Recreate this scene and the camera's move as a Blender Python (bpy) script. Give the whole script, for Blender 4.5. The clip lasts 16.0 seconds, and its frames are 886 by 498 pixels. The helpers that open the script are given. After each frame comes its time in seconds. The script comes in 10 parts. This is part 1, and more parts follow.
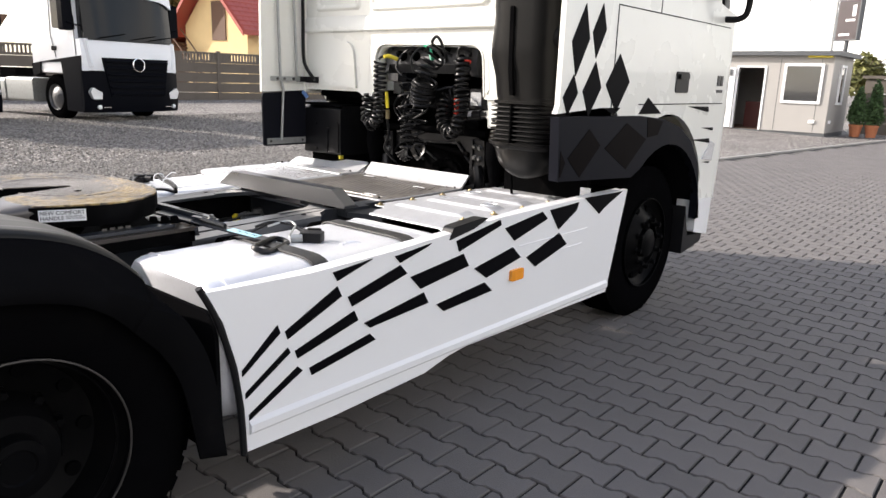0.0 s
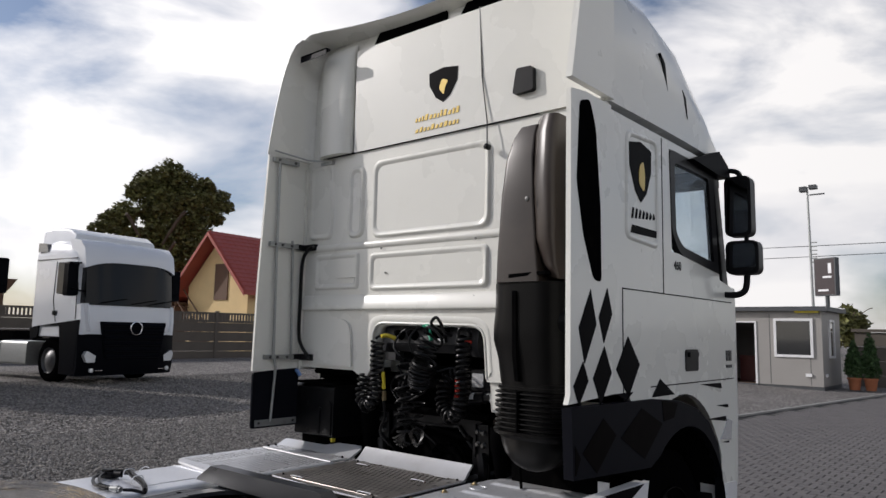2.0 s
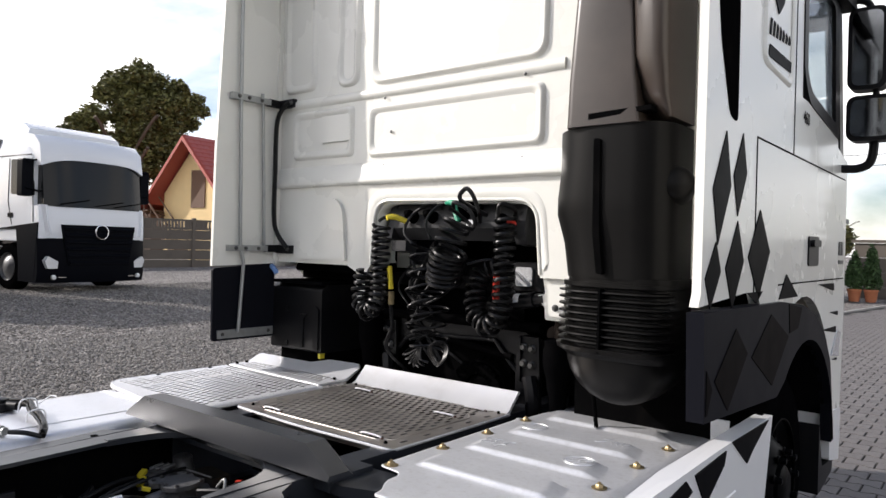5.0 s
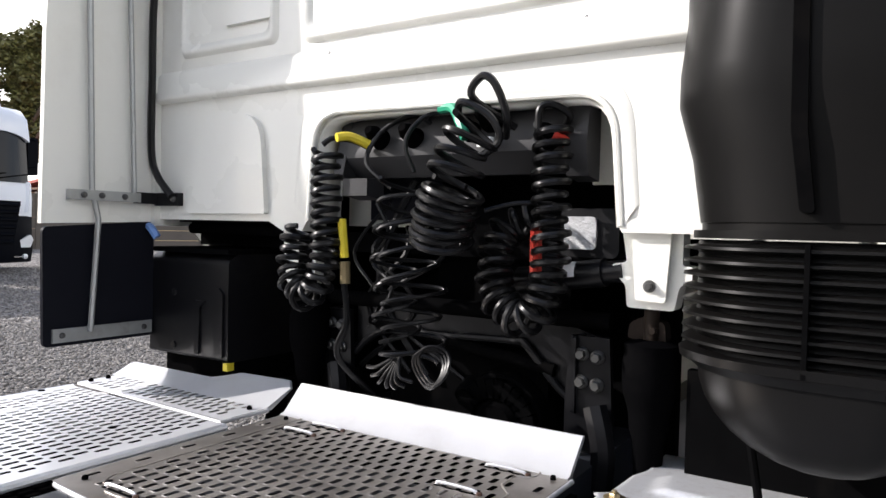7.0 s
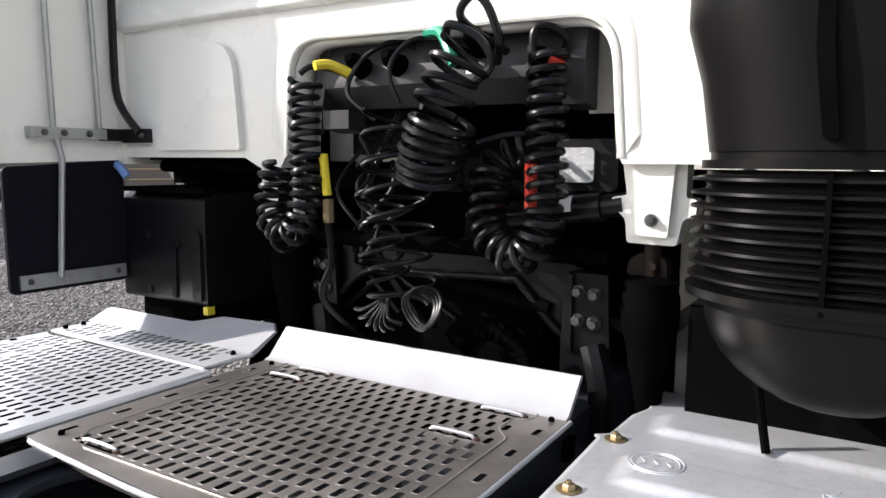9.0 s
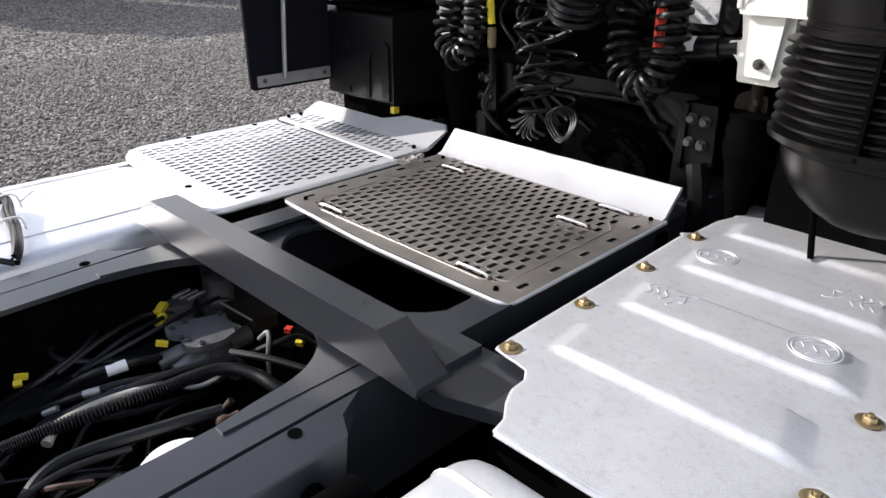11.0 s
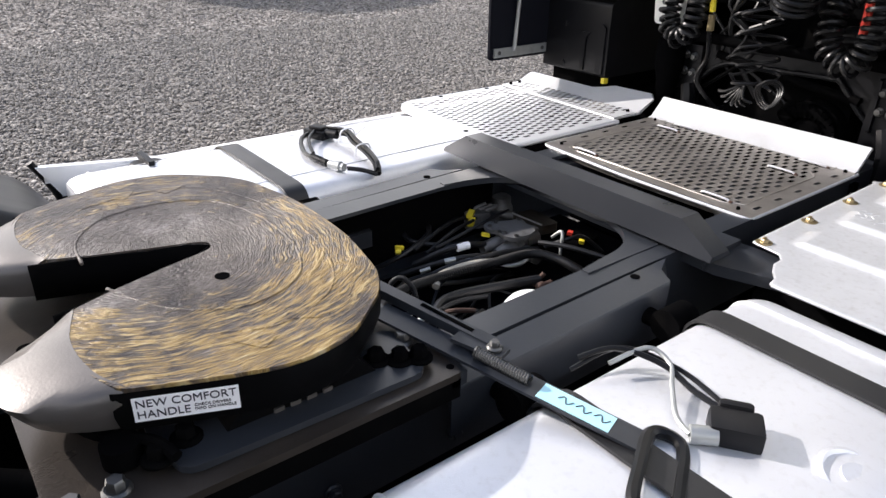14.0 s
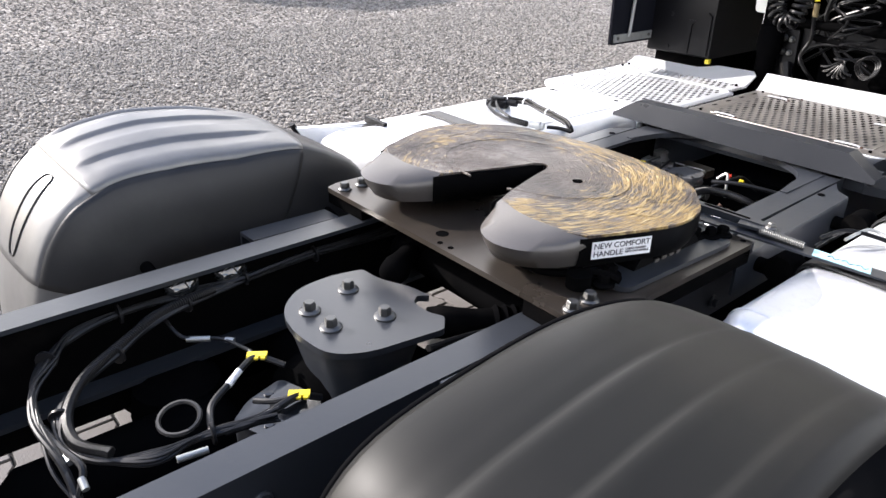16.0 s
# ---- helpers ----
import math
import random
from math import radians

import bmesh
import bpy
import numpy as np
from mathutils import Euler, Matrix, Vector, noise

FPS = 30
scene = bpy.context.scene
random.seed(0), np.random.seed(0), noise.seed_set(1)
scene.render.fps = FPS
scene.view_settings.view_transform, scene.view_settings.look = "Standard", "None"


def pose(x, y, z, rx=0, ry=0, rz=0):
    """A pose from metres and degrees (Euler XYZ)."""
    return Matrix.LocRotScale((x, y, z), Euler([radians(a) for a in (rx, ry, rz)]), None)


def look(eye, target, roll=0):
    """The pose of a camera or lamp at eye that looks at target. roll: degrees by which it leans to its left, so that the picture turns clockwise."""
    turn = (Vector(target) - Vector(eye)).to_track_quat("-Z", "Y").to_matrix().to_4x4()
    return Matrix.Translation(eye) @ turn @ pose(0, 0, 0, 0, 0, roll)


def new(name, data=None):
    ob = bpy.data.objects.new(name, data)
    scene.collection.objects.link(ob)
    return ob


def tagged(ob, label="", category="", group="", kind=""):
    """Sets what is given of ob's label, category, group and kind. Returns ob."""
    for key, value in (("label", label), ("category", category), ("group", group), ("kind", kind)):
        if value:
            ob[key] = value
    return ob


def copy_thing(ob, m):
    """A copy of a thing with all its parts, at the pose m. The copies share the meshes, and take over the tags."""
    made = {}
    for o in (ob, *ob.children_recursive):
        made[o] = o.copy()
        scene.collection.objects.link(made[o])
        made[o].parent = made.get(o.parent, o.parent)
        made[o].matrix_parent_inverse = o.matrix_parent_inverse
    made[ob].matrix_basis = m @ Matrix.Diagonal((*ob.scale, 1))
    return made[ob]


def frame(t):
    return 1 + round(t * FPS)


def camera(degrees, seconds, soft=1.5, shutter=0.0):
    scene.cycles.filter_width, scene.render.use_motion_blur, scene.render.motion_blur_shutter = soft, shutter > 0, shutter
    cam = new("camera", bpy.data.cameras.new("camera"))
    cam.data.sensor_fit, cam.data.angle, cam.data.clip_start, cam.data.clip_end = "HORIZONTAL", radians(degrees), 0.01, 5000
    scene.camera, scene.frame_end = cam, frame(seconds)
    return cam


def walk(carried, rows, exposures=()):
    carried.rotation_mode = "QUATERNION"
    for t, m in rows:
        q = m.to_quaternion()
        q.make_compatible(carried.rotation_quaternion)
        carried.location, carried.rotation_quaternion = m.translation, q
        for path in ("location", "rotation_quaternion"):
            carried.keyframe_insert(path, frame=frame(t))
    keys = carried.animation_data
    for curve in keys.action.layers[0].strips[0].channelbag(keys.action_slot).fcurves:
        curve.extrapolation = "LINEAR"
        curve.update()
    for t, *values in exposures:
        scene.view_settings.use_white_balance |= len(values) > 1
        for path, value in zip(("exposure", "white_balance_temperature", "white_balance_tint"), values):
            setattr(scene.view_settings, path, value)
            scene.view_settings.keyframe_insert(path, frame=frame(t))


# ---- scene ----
cam = camera(64.4, 16.0)
PATH = [
    (0, (3.077, -0.545, 1.504), (1.820, 0.938, 1.037), 1.8),
    (0.5, (3.081, -0.548, 1.531), (1.799, 0.954, 1.215), 1.6),
    (1, (2.998, -0.487, 1.606), (1.694, 1.015, 1.401), 1.5),
    (1.5, (2.906, -0.380, 1.653), (1.592, 1.126, 1.709), 1.1),
    (2, (2.876, -0.369, 1.670), (1.590, 1.144, 1.906), 1.2),
    (2.5, (2.848, -0.389, 1.672), (1.599, 1.137, 2.004), 0.9),
    (3, (2.765, -0.313, 1.615), (1.529, 1.230, 1.915), 1.2),
    (3.5, (2.624, -0.176, 1.616), (1.324, 1.340, 1.720), 1.4),
    (4, (2.375, 0.005, 1.588), (1.071, 1.521, 1.638), 1.2),
    (4.2, (2.284, 0.090, 1.568), (0.983, 1.609, 1.599), 1.2),
    (6.3, (1.298, 1.088, 1.422), (0.133, 2.713, 1.379), 1.6),
    (6.5, (1.203, 1.194, 1.401), (0.046, 2.824, 1.351), 1.5),
    (7, (0.974, 1.345, 1.394), (-0.107, 3.026, 1.340), 1.4),
    (7.5, (0.870, 1.426, 1.363), (-0.136, 3.153, 1.302), 1.1),
    (8, (0.841, 1.448, 1.341), (-0.149, 3.184, 1.254), 1.0),
    (8.2, (0.836, 1.448, 1.340), (-0.152, 3.184, 1.245), 0.9),
    (10.3, (1.148, 1.199, 1.548), (-0.034, 2.655, 0.852), 0.3),
    (10.5, (1.178, 1.155, 1.560), (-0.032, 2.553, 0.800), 0.4),
    (11, (1.214, 1.070, 1.588), (-0.057, 2.369, 0.754), 0.6),
    (11.5, (1.223, 0.961, 1.606), (-0.082, 2.211, 0.748), 0.6),
    (12, (1.254, 0.849, 1.618), (-0.077, 2.069, 0.758), 0.5),
    (12.5, (1.270, 0.753, 1.636), (-0.071, 1.956, 0.768), 0.6),
    (13, (1.299, 0.643, 1.633), (-0.078, 1.803, 0.762), 0.6),
    (13.5, (1.319, 0.478, 1.669), (-0.071, 1.619, 0.793), 0.9),
    (14, (1.333, 0.234, 1.668), (-0.080, 1.343, 0.788), 1.1),
    (14.5, (1.327, 0.031, 1.649), (-0.113, 1.103, 0.766), 1.2),
    (15, (1.278, -0.188, 1.661), (-0.152, 0.894, 0.774), 1.1),
    (15.5, (1.262, -0.451, 1.668), (-0.146, 0.661, 0.784), 1.1),
    (16, (1.288, -0.795, 1.689), (-0.088, 0.361, 0.810), 1.2),
]
walk(cam, [(t, look(eye, target, roll)) for t, eye, target, roll in PATH],
     exposures=((0.0, 0.66, 7050, 13), (0.5, 0.48, 7000, 13), (1.0, 0.13, 6950, 13), (1.5, -0.44, 6750, 13), (2.0, -0.96, 6550, 13), (2.5, -1.14, 6450, 13), (3.0, -1.20, 6450, 13), (3.5, -0.98, 6600, 13), (4.0, -0.60, 6750, 13), (6.3, 0.33, 6650, 13), (7.0, 0.41, 6600, 13), (8.2, 0.51, 6600, 13), (10.3, 0.35, 6650, 13), (11.0, 0.35, 6650, 13), (12.5, 0.44, 6700, 13), (14.5, 0.62, 6750, 13), (15.2, 0.84, 6720, 13), (16.0, 1.15, 6680, 13)))

# ---- light ----
SUN_EL, SUN_AZ = 28.0, (-0.878, -0.479)
world = bpy.data.worlds.new("world")
scene.world = world
world.use_nodes = True
wn, wl = world.node_tree.nodes, world.node_tree.links
wn.clear()
w_out = wn.new("ShaderNodeOutputWorld")
w_bg = wn.new("ShaderNodeBackground")
sky = wn.new("ShaderNodeTexSky")
sky.sky_type = "NISHITA"
sky.sun_disc = False
sky.sun_elevation = radians(SUN_EL)
sky.sun_rotation = math.atan2(SUN_AZ[0], SUN_AZ[1])
sky.air_density, sky.dust_density, sky.ozone_density = 1.0, 1.2, 1.0
w_co = wn.new("ShaderNodeTexCoord")
w_map = wn.new("ShaderNodeMapping")
w_map.inputs["Scale"].default_value = (1.0, 1.0, 2.6)
w_noise = wn.new("ShaderNodeTexNoise")
w_noise.inputs["Scale"].default_value, w_noise.inputs["Detail"].default_value, w_noise.inputs["Roughness"].default_value = 2.9, 8.0, 0.52
w_noise.inputs["Distortion"].default_value = 0.35
w_ramp = wn.new("ShaderNodeValToRGB")
w_ramp.color_ramp.elements[0].position, w_ramp.color_ramp.elements[0].color = 0.33, (0, 0, 0, 1)
w_ramp.color_ramp.elements[1].position, w_ramp.color_ramp.elements[1].color = 0.53, (1, 1, 1, 1)
w_noise2 = wn.new("ShaderNodeTexNoise")
w_noise2.inputs["Scale"].default_value, w_noise2.inputs["Detail"].default_value = 3.4, 9.0
w_step = wn.new("ShaderNodeMapRange")
w_step.inputs["From Min"].default_value, w_step.inputs["From Max"].default_value = 0.34, 0.56
w_cloud = wn.new("ShaderNodeMixRGB")
w_cloud.inputs[1].default_value, w_cloud.inputs[2].default_value = (20.0, 20.6, 21.8, 1), (27.5, 27.5, 27.2, 1)
w_mix = wn.new("ShaderNodeMixRGB")
w_dot = wn.new("ShaderNodeVectorMath")
w_dot.operation = "DOT_PRODUCT"
w_dot.inputs[1].default_value = (SUN_AZ[0] * 0.88, SUN_AZ[1] * 0.88, 0.47)
w_glow = wn.new("ShaderNodeMapRange")
w_glow.inputs["From Min"].default_value, w_glow.inputs["To Min"].default_value, w_glow.inputs["To Max"].default_value = -1.0, 0.74, 1.22
w_lit = wn.new("ShaderNodeMixRGB")
w_lit.blend_type, w_lit.inputs[0].default_value = "MULTIPLY", 1.0
wl.new(w_co.outputs["Generated"], w_map.inputs["Vector"])
wl.new(w_map.outputs["Vector"], w_noise.inputs["Vector"])
wl.new(w_map.outputs["Vector"], w_noise2.inputs["Vector"])
wl.new(w_noise.outputs["Fac"], w_ramp.inputs["Fac"])
wl.new(w_noise2.outputs["Fac"], w_step.inputs["Value"])
wl.new(w_step.outputs["Result"], w_cloud.inputs["Fac"])
w_sep = wn.new("ShaderNodeSeparateXYZ")
w_high = wn.new("ShaderNodeMapRange")
w_high.inputs["From Min"].default_value, w_high.inputs["From Max"].default_value, w_high.inputs["To Min"].default_value, w_high.inputs["To Max"].default_value = 0.46, 0.72, 1.0, 0.04
w_cover = wn.new("ShaderNodeMath")
w_cover.operation = "MULTIPLY"
wl.new(w_co.outputs["Generated"], w_sep.inputs[0])
wl.new(w_sep.outputs["Z"], w_high.inputs["Value"])
wl.new(w_ramp.outputs["Color"], w_cover.inputs[0])
wl.new(w_high.outputs["Result"], w_cover.inputs[1])
wl.new(w_cover.outputs[0], w_mix.inputs["Fac"])
w_blue = wn.new("ShaderNodeMixRGB")
w_blue.blend_type, w_blue.inputs[0].default_value, w_blue.inputs[2].default_value = "MULTIPLY", 1.0, (2.3, 2.4, 2.6, 1)
wl.new(sky.outputs["Color"], w_blue.inputs[1])
wl.new(w_blue.outputs["Color"], w_mix.inputs[1])
wl.new(w_co.outputs["Generated"], w_dot.inputs[0])
wl.new(w_dot.outputs["Value"], w_glow.inputs["Value"])
wl.new(w_cloud.outputs["Color"], w_lit.inputs[1])
wl.new(w_glow.outputs["Result"], w_lit.inputs[2])
wl.new(w_lit.outputs["Color"], w_mix.inputs[2])
wl.new(w_mix.outputs["Color"], w_bg.inputs["Color"])
wl.new(w_bg.outputs["Background"], w_out.inputs["Surface"])
w_bg.inputs["Strength"].default_value = 0.070

sun = new("sun", bpy.data.lights.new("sun", "SUN"))
sun.data.energy, sun.data.angle, sun.data.color = 5.0, radians(0.6), (1.0, 0.97, 0.94)
ce, se = math.cos(radians(SUN_EL)), math.sin(radians(SUN_EL))
sun.matrix_world = look((SUN_AZ[0] * ce * 40, SUN_AZ[1] * ce * 40, se * 40), (0, 0, 0))


# ---- materials ----
def base_mat(name):
    m = bpy.data.materials.new(name)
    m.use_nodes = True
    nt = m.node_tree
    return m, nt.nodes, nt.links, nt.nodes["Principled BSDF"]


def mat(name, col, rough=0.5, metal=0.0, var=0.12, scale=6.0, bump=0.0, bscale=90.0, dirt=None, dscale=3.0, dlow=0.55, dhigh=0.75,
        dmax=0.6, spec=0.5, coat=0.0, island=0.0, stretch=(1, 1, 1)):
    """A surface with variation at two scales, fine relief and patches of dirt."""
    m, nodes, links, bsdf = base_mat(name)
    co = nodes.new("ShaderNodeTexCoord")
    mp = nodes.new("ShaderNodeMapping")
    mp.inputs["Scale"].default_value = stretch
    links.new(co.outputs["Object"], mp.inputs["Vector"])
    n1 = nodes.new("ShaderNodeTexNoise")
    n1.inputs["Scale"].default_value, n1.inputs["Detail"].default_value = scale, 6.0
    links.new(mp.outputs["Vector"], n1.inputs["Vector"])
    mix = nodes.new("ShaderNodeMixRGB")
    mix.inputs[1].default_value = (*[c * (1 - var) for c in col], 1)
    mix.inputs[2].default_value = (*[min(1, c * (1 + var)) for c in col], 1)
    links.new(n1.outputs["Fac"], mix.inputs["Fac"])
    out = mix.outputs["Color"]
    if island:
        geo = nodes.new("ShaderNodeNewGeometry")
        info = nodes.new("ShaderNodeObjectInfo")
        add = nodes.new("ShaderNodeMath")
        add.operation = "ADD"
        links.new(geo.outputs["Random Per Island"], add.inputs[0])
        links.new(info.outputs["Random"], add.inputs[1])
        fr = nodes.new("ShaderNodeMath")
        fr.operation = "FRACT"
        links.new(add.outputs[0], fr.inputs[0])
        hsv = nodes.new("ShaderNodeHueSaturation")
        rng = nodes.new("ShaderNodeMapRange")
        rng.inputs["To Min"].default_value, rng.inputs["To Max"].default_value = 1 - island, 1 + island
        links.new(fr.outputs[0], rng.inputs["Value"])
        links.new(rng.outputs["Result"], hsv.inputs["Value"])
        links.new(out, hsv.inputs["Color"])
        out = hsv.outputs["Color"]
    if dirt:
        n2 = nodes.new("ShaderNodeTexNoise")
        n2.inputs["Scale"].default_value, n2.inputs["Detail"].default_value, n2.inputs["Roughness"].default_value = dscale, 8.0, 0.65
        links.new(mp.outputs["Vector"], n2.inputs["Vector"])
        rp = nodes.new("ShaderNodeMapRange")
        rp.inputs["From Min"].default_value, rp.inputs["From Max"].default_value, rp.inputs["To Max"].default_value = dlow, dhigh, dmax
        links.new(n2.outputs["Fac"], rp.inputs["Value"])
        mx = nodes.new("ShaderNodeMixRGB")
        mx.inputs[2].default_value = (*dirt, 1)
        links.new(rp.outputs["Result"], mx.inputs["Fac"])
        links.new(out, mx.inputs[1])
        out = mx.outputs["Color"]
    links.new(out, bsdf.inputs["Base Color"])
    rr = nodes.new("ShaderNodeMapRange")
    rr.inputs["To Min"].default_value, rr.inputs["To Max"].default_value = max(0.02, rough - 0.08), min(1, rough + 0.08)
    n3 = nodes.new("ShaderNodeTexNoise")
    n3.inputs["Scale"].default_value, n3.inputs["Detail"].default_value = bscale, 3.0
    links.new(mp.outputs["Vector"], n3.inputs["Vector"])
    links.new(n1.outputs["Fac"], rr.inputs["Value"])
    links.new(rr.outputs["Result"], bsdf.inputs["Roughness"])
    if bump:
        bp = nodes.new("ShaderNodeBump")
        bp.inputs["Strength"].default_value, bp.inputs["Distance"].default_value = bump, 0.01
        links.new(n3.outputs["Fac"], bp.inputs["Height"])
        links.new(bp.outputs["Normal"], bsdf.inputs["Normal"])
    bsdf.inputs["Metallic"].default_value = metal
    bsdf.inputs["Specular IOR Level"].default_value = spec
    bsdf.inputs["Coat Weight"].default_value = coat
    return m


CREAM = mat("cab_white_paint", (0.79, 0.785, 0.725), 0.28, var=0.03, scale=2.0, dirt=(0.55, 0.52, 0.45), dscale=2.2, dlow=0.6, dhigh=0.9, dmax=0.35, coat=0.3)
WHITE = mat("skirt_white_paint", (0.80, 0.80, 0.80), 0.3, var=0.02, scale=2.0, dirt=(0.62, 0.61, 0.58), dscale=3.0, dlow=0.6, dhigh=0.9, dmax=0.3, coat=0.3)
DECAL = mat("black_vinyl", (0.004, 0.004, 0.005), 0.45, spec=0.02, var=0.2, scale=12)
DECALG = mat("dark_vinyl_on_plastic", (0.0045, 0.0035, 0.0035), 0.5, spec=0.02, var=0.2, scale=12)
CHASSIS = mat("chassis_paint", (0.024, 0.027, 0.033), 0.32, spec=0.42, var=0.15, scale=6, bump=0.018, bscale=70, dirt=(0.07, 0.068, 0.065), dscale=16, dlow=0.60, dhigh=0.85, dmax=0.3)
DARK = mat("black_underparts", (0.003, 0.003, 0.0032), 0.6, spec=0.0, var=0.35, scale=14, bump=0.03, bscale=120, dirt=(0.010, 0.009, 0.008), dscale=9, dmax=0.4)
PLASTIC = mat("textured_black_plastic", (0.010, 0.010, 0.011), 0.42, spec=0.16, var=0.12, scale=4, bump=0.015, bscale=420, dirt=(0.030, 0.029, 0.027), dscale=3.5, dlow=0.5, dhigh=0.85, dmax=0.4)
# one fender plastic in several tones: FENDERM painted as lit, FENDERD and FENDSIDE as shaded
FENDERM = mat("lit_fender_plastic", (0.060, 0.060, 0.059), 0.40, spec=1.0, var=0.12, scale=5, bump=0.006, bscale=300, dirt=(0.17, 0.166, 0.162), dscale=1.6, dlow=0.30, dhigh=0.60, dmax=0.75)
FENDERD = mat("shaded_fender_plastic", (0.018, 0.018, 0.019), 0.45, spec=0.35, var=0.15, scale=5, bump=0.006, bscale=300, dirt=(0.04, 0.04, 0.039), dscale=3, dmax=0.5)
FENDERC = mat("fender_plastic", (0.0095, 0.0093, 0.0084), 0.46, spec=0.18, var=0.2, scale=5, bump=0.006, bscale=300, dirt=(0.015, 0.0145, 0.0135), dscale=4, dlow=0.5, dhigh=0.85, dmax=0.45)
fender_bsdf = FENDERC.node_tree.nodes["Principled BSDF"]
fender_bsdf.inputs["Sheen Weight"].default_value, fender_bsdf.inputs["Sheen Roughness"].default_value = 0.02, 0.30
FENDSIDE = mat("shaded_fender_side", (0.005, 0.005, 0.0055), 0.5, spec=0.0, var=0.2, scale=6, bump=0.01, bscale=300, dirt=(0.016, 0.015, 0.014), dscale=5, dmax=0.35)
PANELM = mat("dark_grey_panel_plastic", (0.035, 0.035, 0.037), 0.45, spec=0.3, var=0.15, scale=8, bump=0.01, bscale=300)
# lighter copy of the intake plastic, with the sun's brown sheen in its colour
STACKLIT = mat("sunlit_intake_plastic", (0.042, 0.033, 0.028), 0.34, spec=0.42, var=0.25, scale=3, bump=0.006, bscale=500, dirt=(0.075, 0.056, 0.045), dscale=2.2, dlow=0.5, dhigh=0.8, dmax=0.5)
STACKM = mat("intake_plastic", (0.0048, 0.0046, 0.0045), 0.38, spec=0.10, var=0.25, scale=3, bump=0.006, bscale=500, dirt=(0.010, 0.009, 0.008), dscale=2.2, dlow=0.5, dhigh=0.8, dmax=0.5)
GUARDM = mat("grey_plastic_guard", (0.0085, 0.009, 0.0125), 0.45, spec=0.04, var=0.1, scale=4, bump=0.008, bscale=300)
RUBBER = mat("rubber", (0.0025, 0.0025, 0.0028), 0.7, spec=0.0, var=0.25, scale=10, bump=0.08, bscale=150, dirt=(0.007, 0.0065, 0.006), dscale=6, dmax=0.35)
HOSE = mat("hose_plastic", (0.006, 0.006, 0.0065), 0.34, spec=0.25, var=0.2, scale=20, dirt=(0.015, 0.015, 0.015), dscale=15, dmax=0.3)
RIMM = mat("dark_rim_paint", (0.0035, 0.0035, 0.0038), 0.34, spec=0.03, var=0.25, scale=9, dirt=(0.011, 0.010, 0.009), dscale=8, dmax=0.5)
RIMEDGE = mat("lighter_rim_edge", (0.045, 0.041, 0.038), 0.45, 0.4, var=0.25, scale=15)
ALU = mat("stamped_aluminium", (0.70, 0.705, 0.72), 0.36, 0.42, var=0.07, scale=10, bump=0.05, bscale=260, dirt=(0.48, 0.46, 0.43), dscale=7, dlow=0.55, dhigh=0.9, dmax=0.5)
ALUDK = mat("worn_aluminium_tread", (0.47, 0.435, 0.40), 0.38, 0.85, var=0.15, scale=9, bump=0.05, bscale=260, dirt=(0.17, 0.15, 0.13), dscale=5, dlow=0.45, dhigh=0.8, dmax=0.6)
TANK = mat("brushed_tank_aluminium", (0.74, 0.75, 0.78), 0.40, 0.6, var=0.06, scale=7, bump=0.10, bscale=420, dirt=(0.54, 0.53, 0.52), dscale=50, dlow=0.52, dhigh=0.8, dmax=0.4)
SHIELD = mat("embossed_heat_shield", (0.62, 0.63, 0.65), 0.40, 0.5, var=0.10, scale=14, bump=0.16, bscale=420, dirt=(0.42, 0.41, 0.40), dscale=60, dlow=0.5, dhigh=0.75, dmax=0.5)
STEEL = mat("zinc_bolt", (0.12, 0.12, 0.118), 0.38, 0.85, var=0.25, scale=40, dirt=(0.07, 0.06, 0.05), dscale=40, dmax=0.5)
BRASS = mat("yellow_zinc", (0.30, 0.235, 0.13), 0.4, 0.7, var=0.25, scale=40)
GALV = mat("galvanised_tube", (0.40, 0.41, 0.40), 0.45, 0.7, var=0.2, scale=20, dirt=(0.2, 0.18, 0.15), dscale=18, dmax=0.5)
STRAP = mat("tank_strap", (0.018, 0.018, 0.019), 0.42, 0.2, var=0.2, scale=10)
YELLOW = mat("yellow_plastic", (0.75, 0.60, 0.04), 0.4, var=0.1, scale=30)
GREEN = mat("green_plastic", (0.02, 0.30, 0.17), 0.35, var=0.1, scale=30)
RED = mat("red_plastic", (0.65, 0.05, 0.03), 0.4, var=0.1, scale=30)
BLUE = mat("blue_rag", (0.16, 0.30, 0.62), 0.6, var=0.2, scale=30)
LABELW = mat("white_label", (0.85, 0.85, 0.86), 0.45, var=0.03, scale=30)
LABELB = mat("pale_blue_label", (0.42, 0.74, 0.82), 0.45, var=0.06, scale=30)
INK = mat("label_ink", (0.02, 0.02, 0.03), 0.5, var=0.05)
GOLD = mat("gold_lettering", (0.62, 0.44, 0.10), 0.35, 0.2, var=0.1, scale=20)
CASTAL = mat("cast_valve", (0.15, 0.15, 0.152), 0.42, 0.4, var=0.3, scale=25, bump=0.08, dirt=(0.02, 0.018, 0.015), dscale=20, dmax=0.6)
RUST = mat("rusty_iron", (0.065, 0.034, 0.024), 0.75, 0.2, var=0.4, scale=20, bump=0.15)
AMBER = mat("amber_lens", (0.85, 0.30, 0.02), 0.2, var=0.1, scale=40, coat=0.5)
LENS = mat("lamp_lens", (0.70, 0.71, 0.72), 0.12, 0.3, var=0.25, scale=60, bump=0.3, bscale=120, coat=0.6)
BLACKGLASS = mat("tinted_glass", (0.012, 0.014, 0.016), 0.05, var=0.1, spec=0.8, coat=1.0)
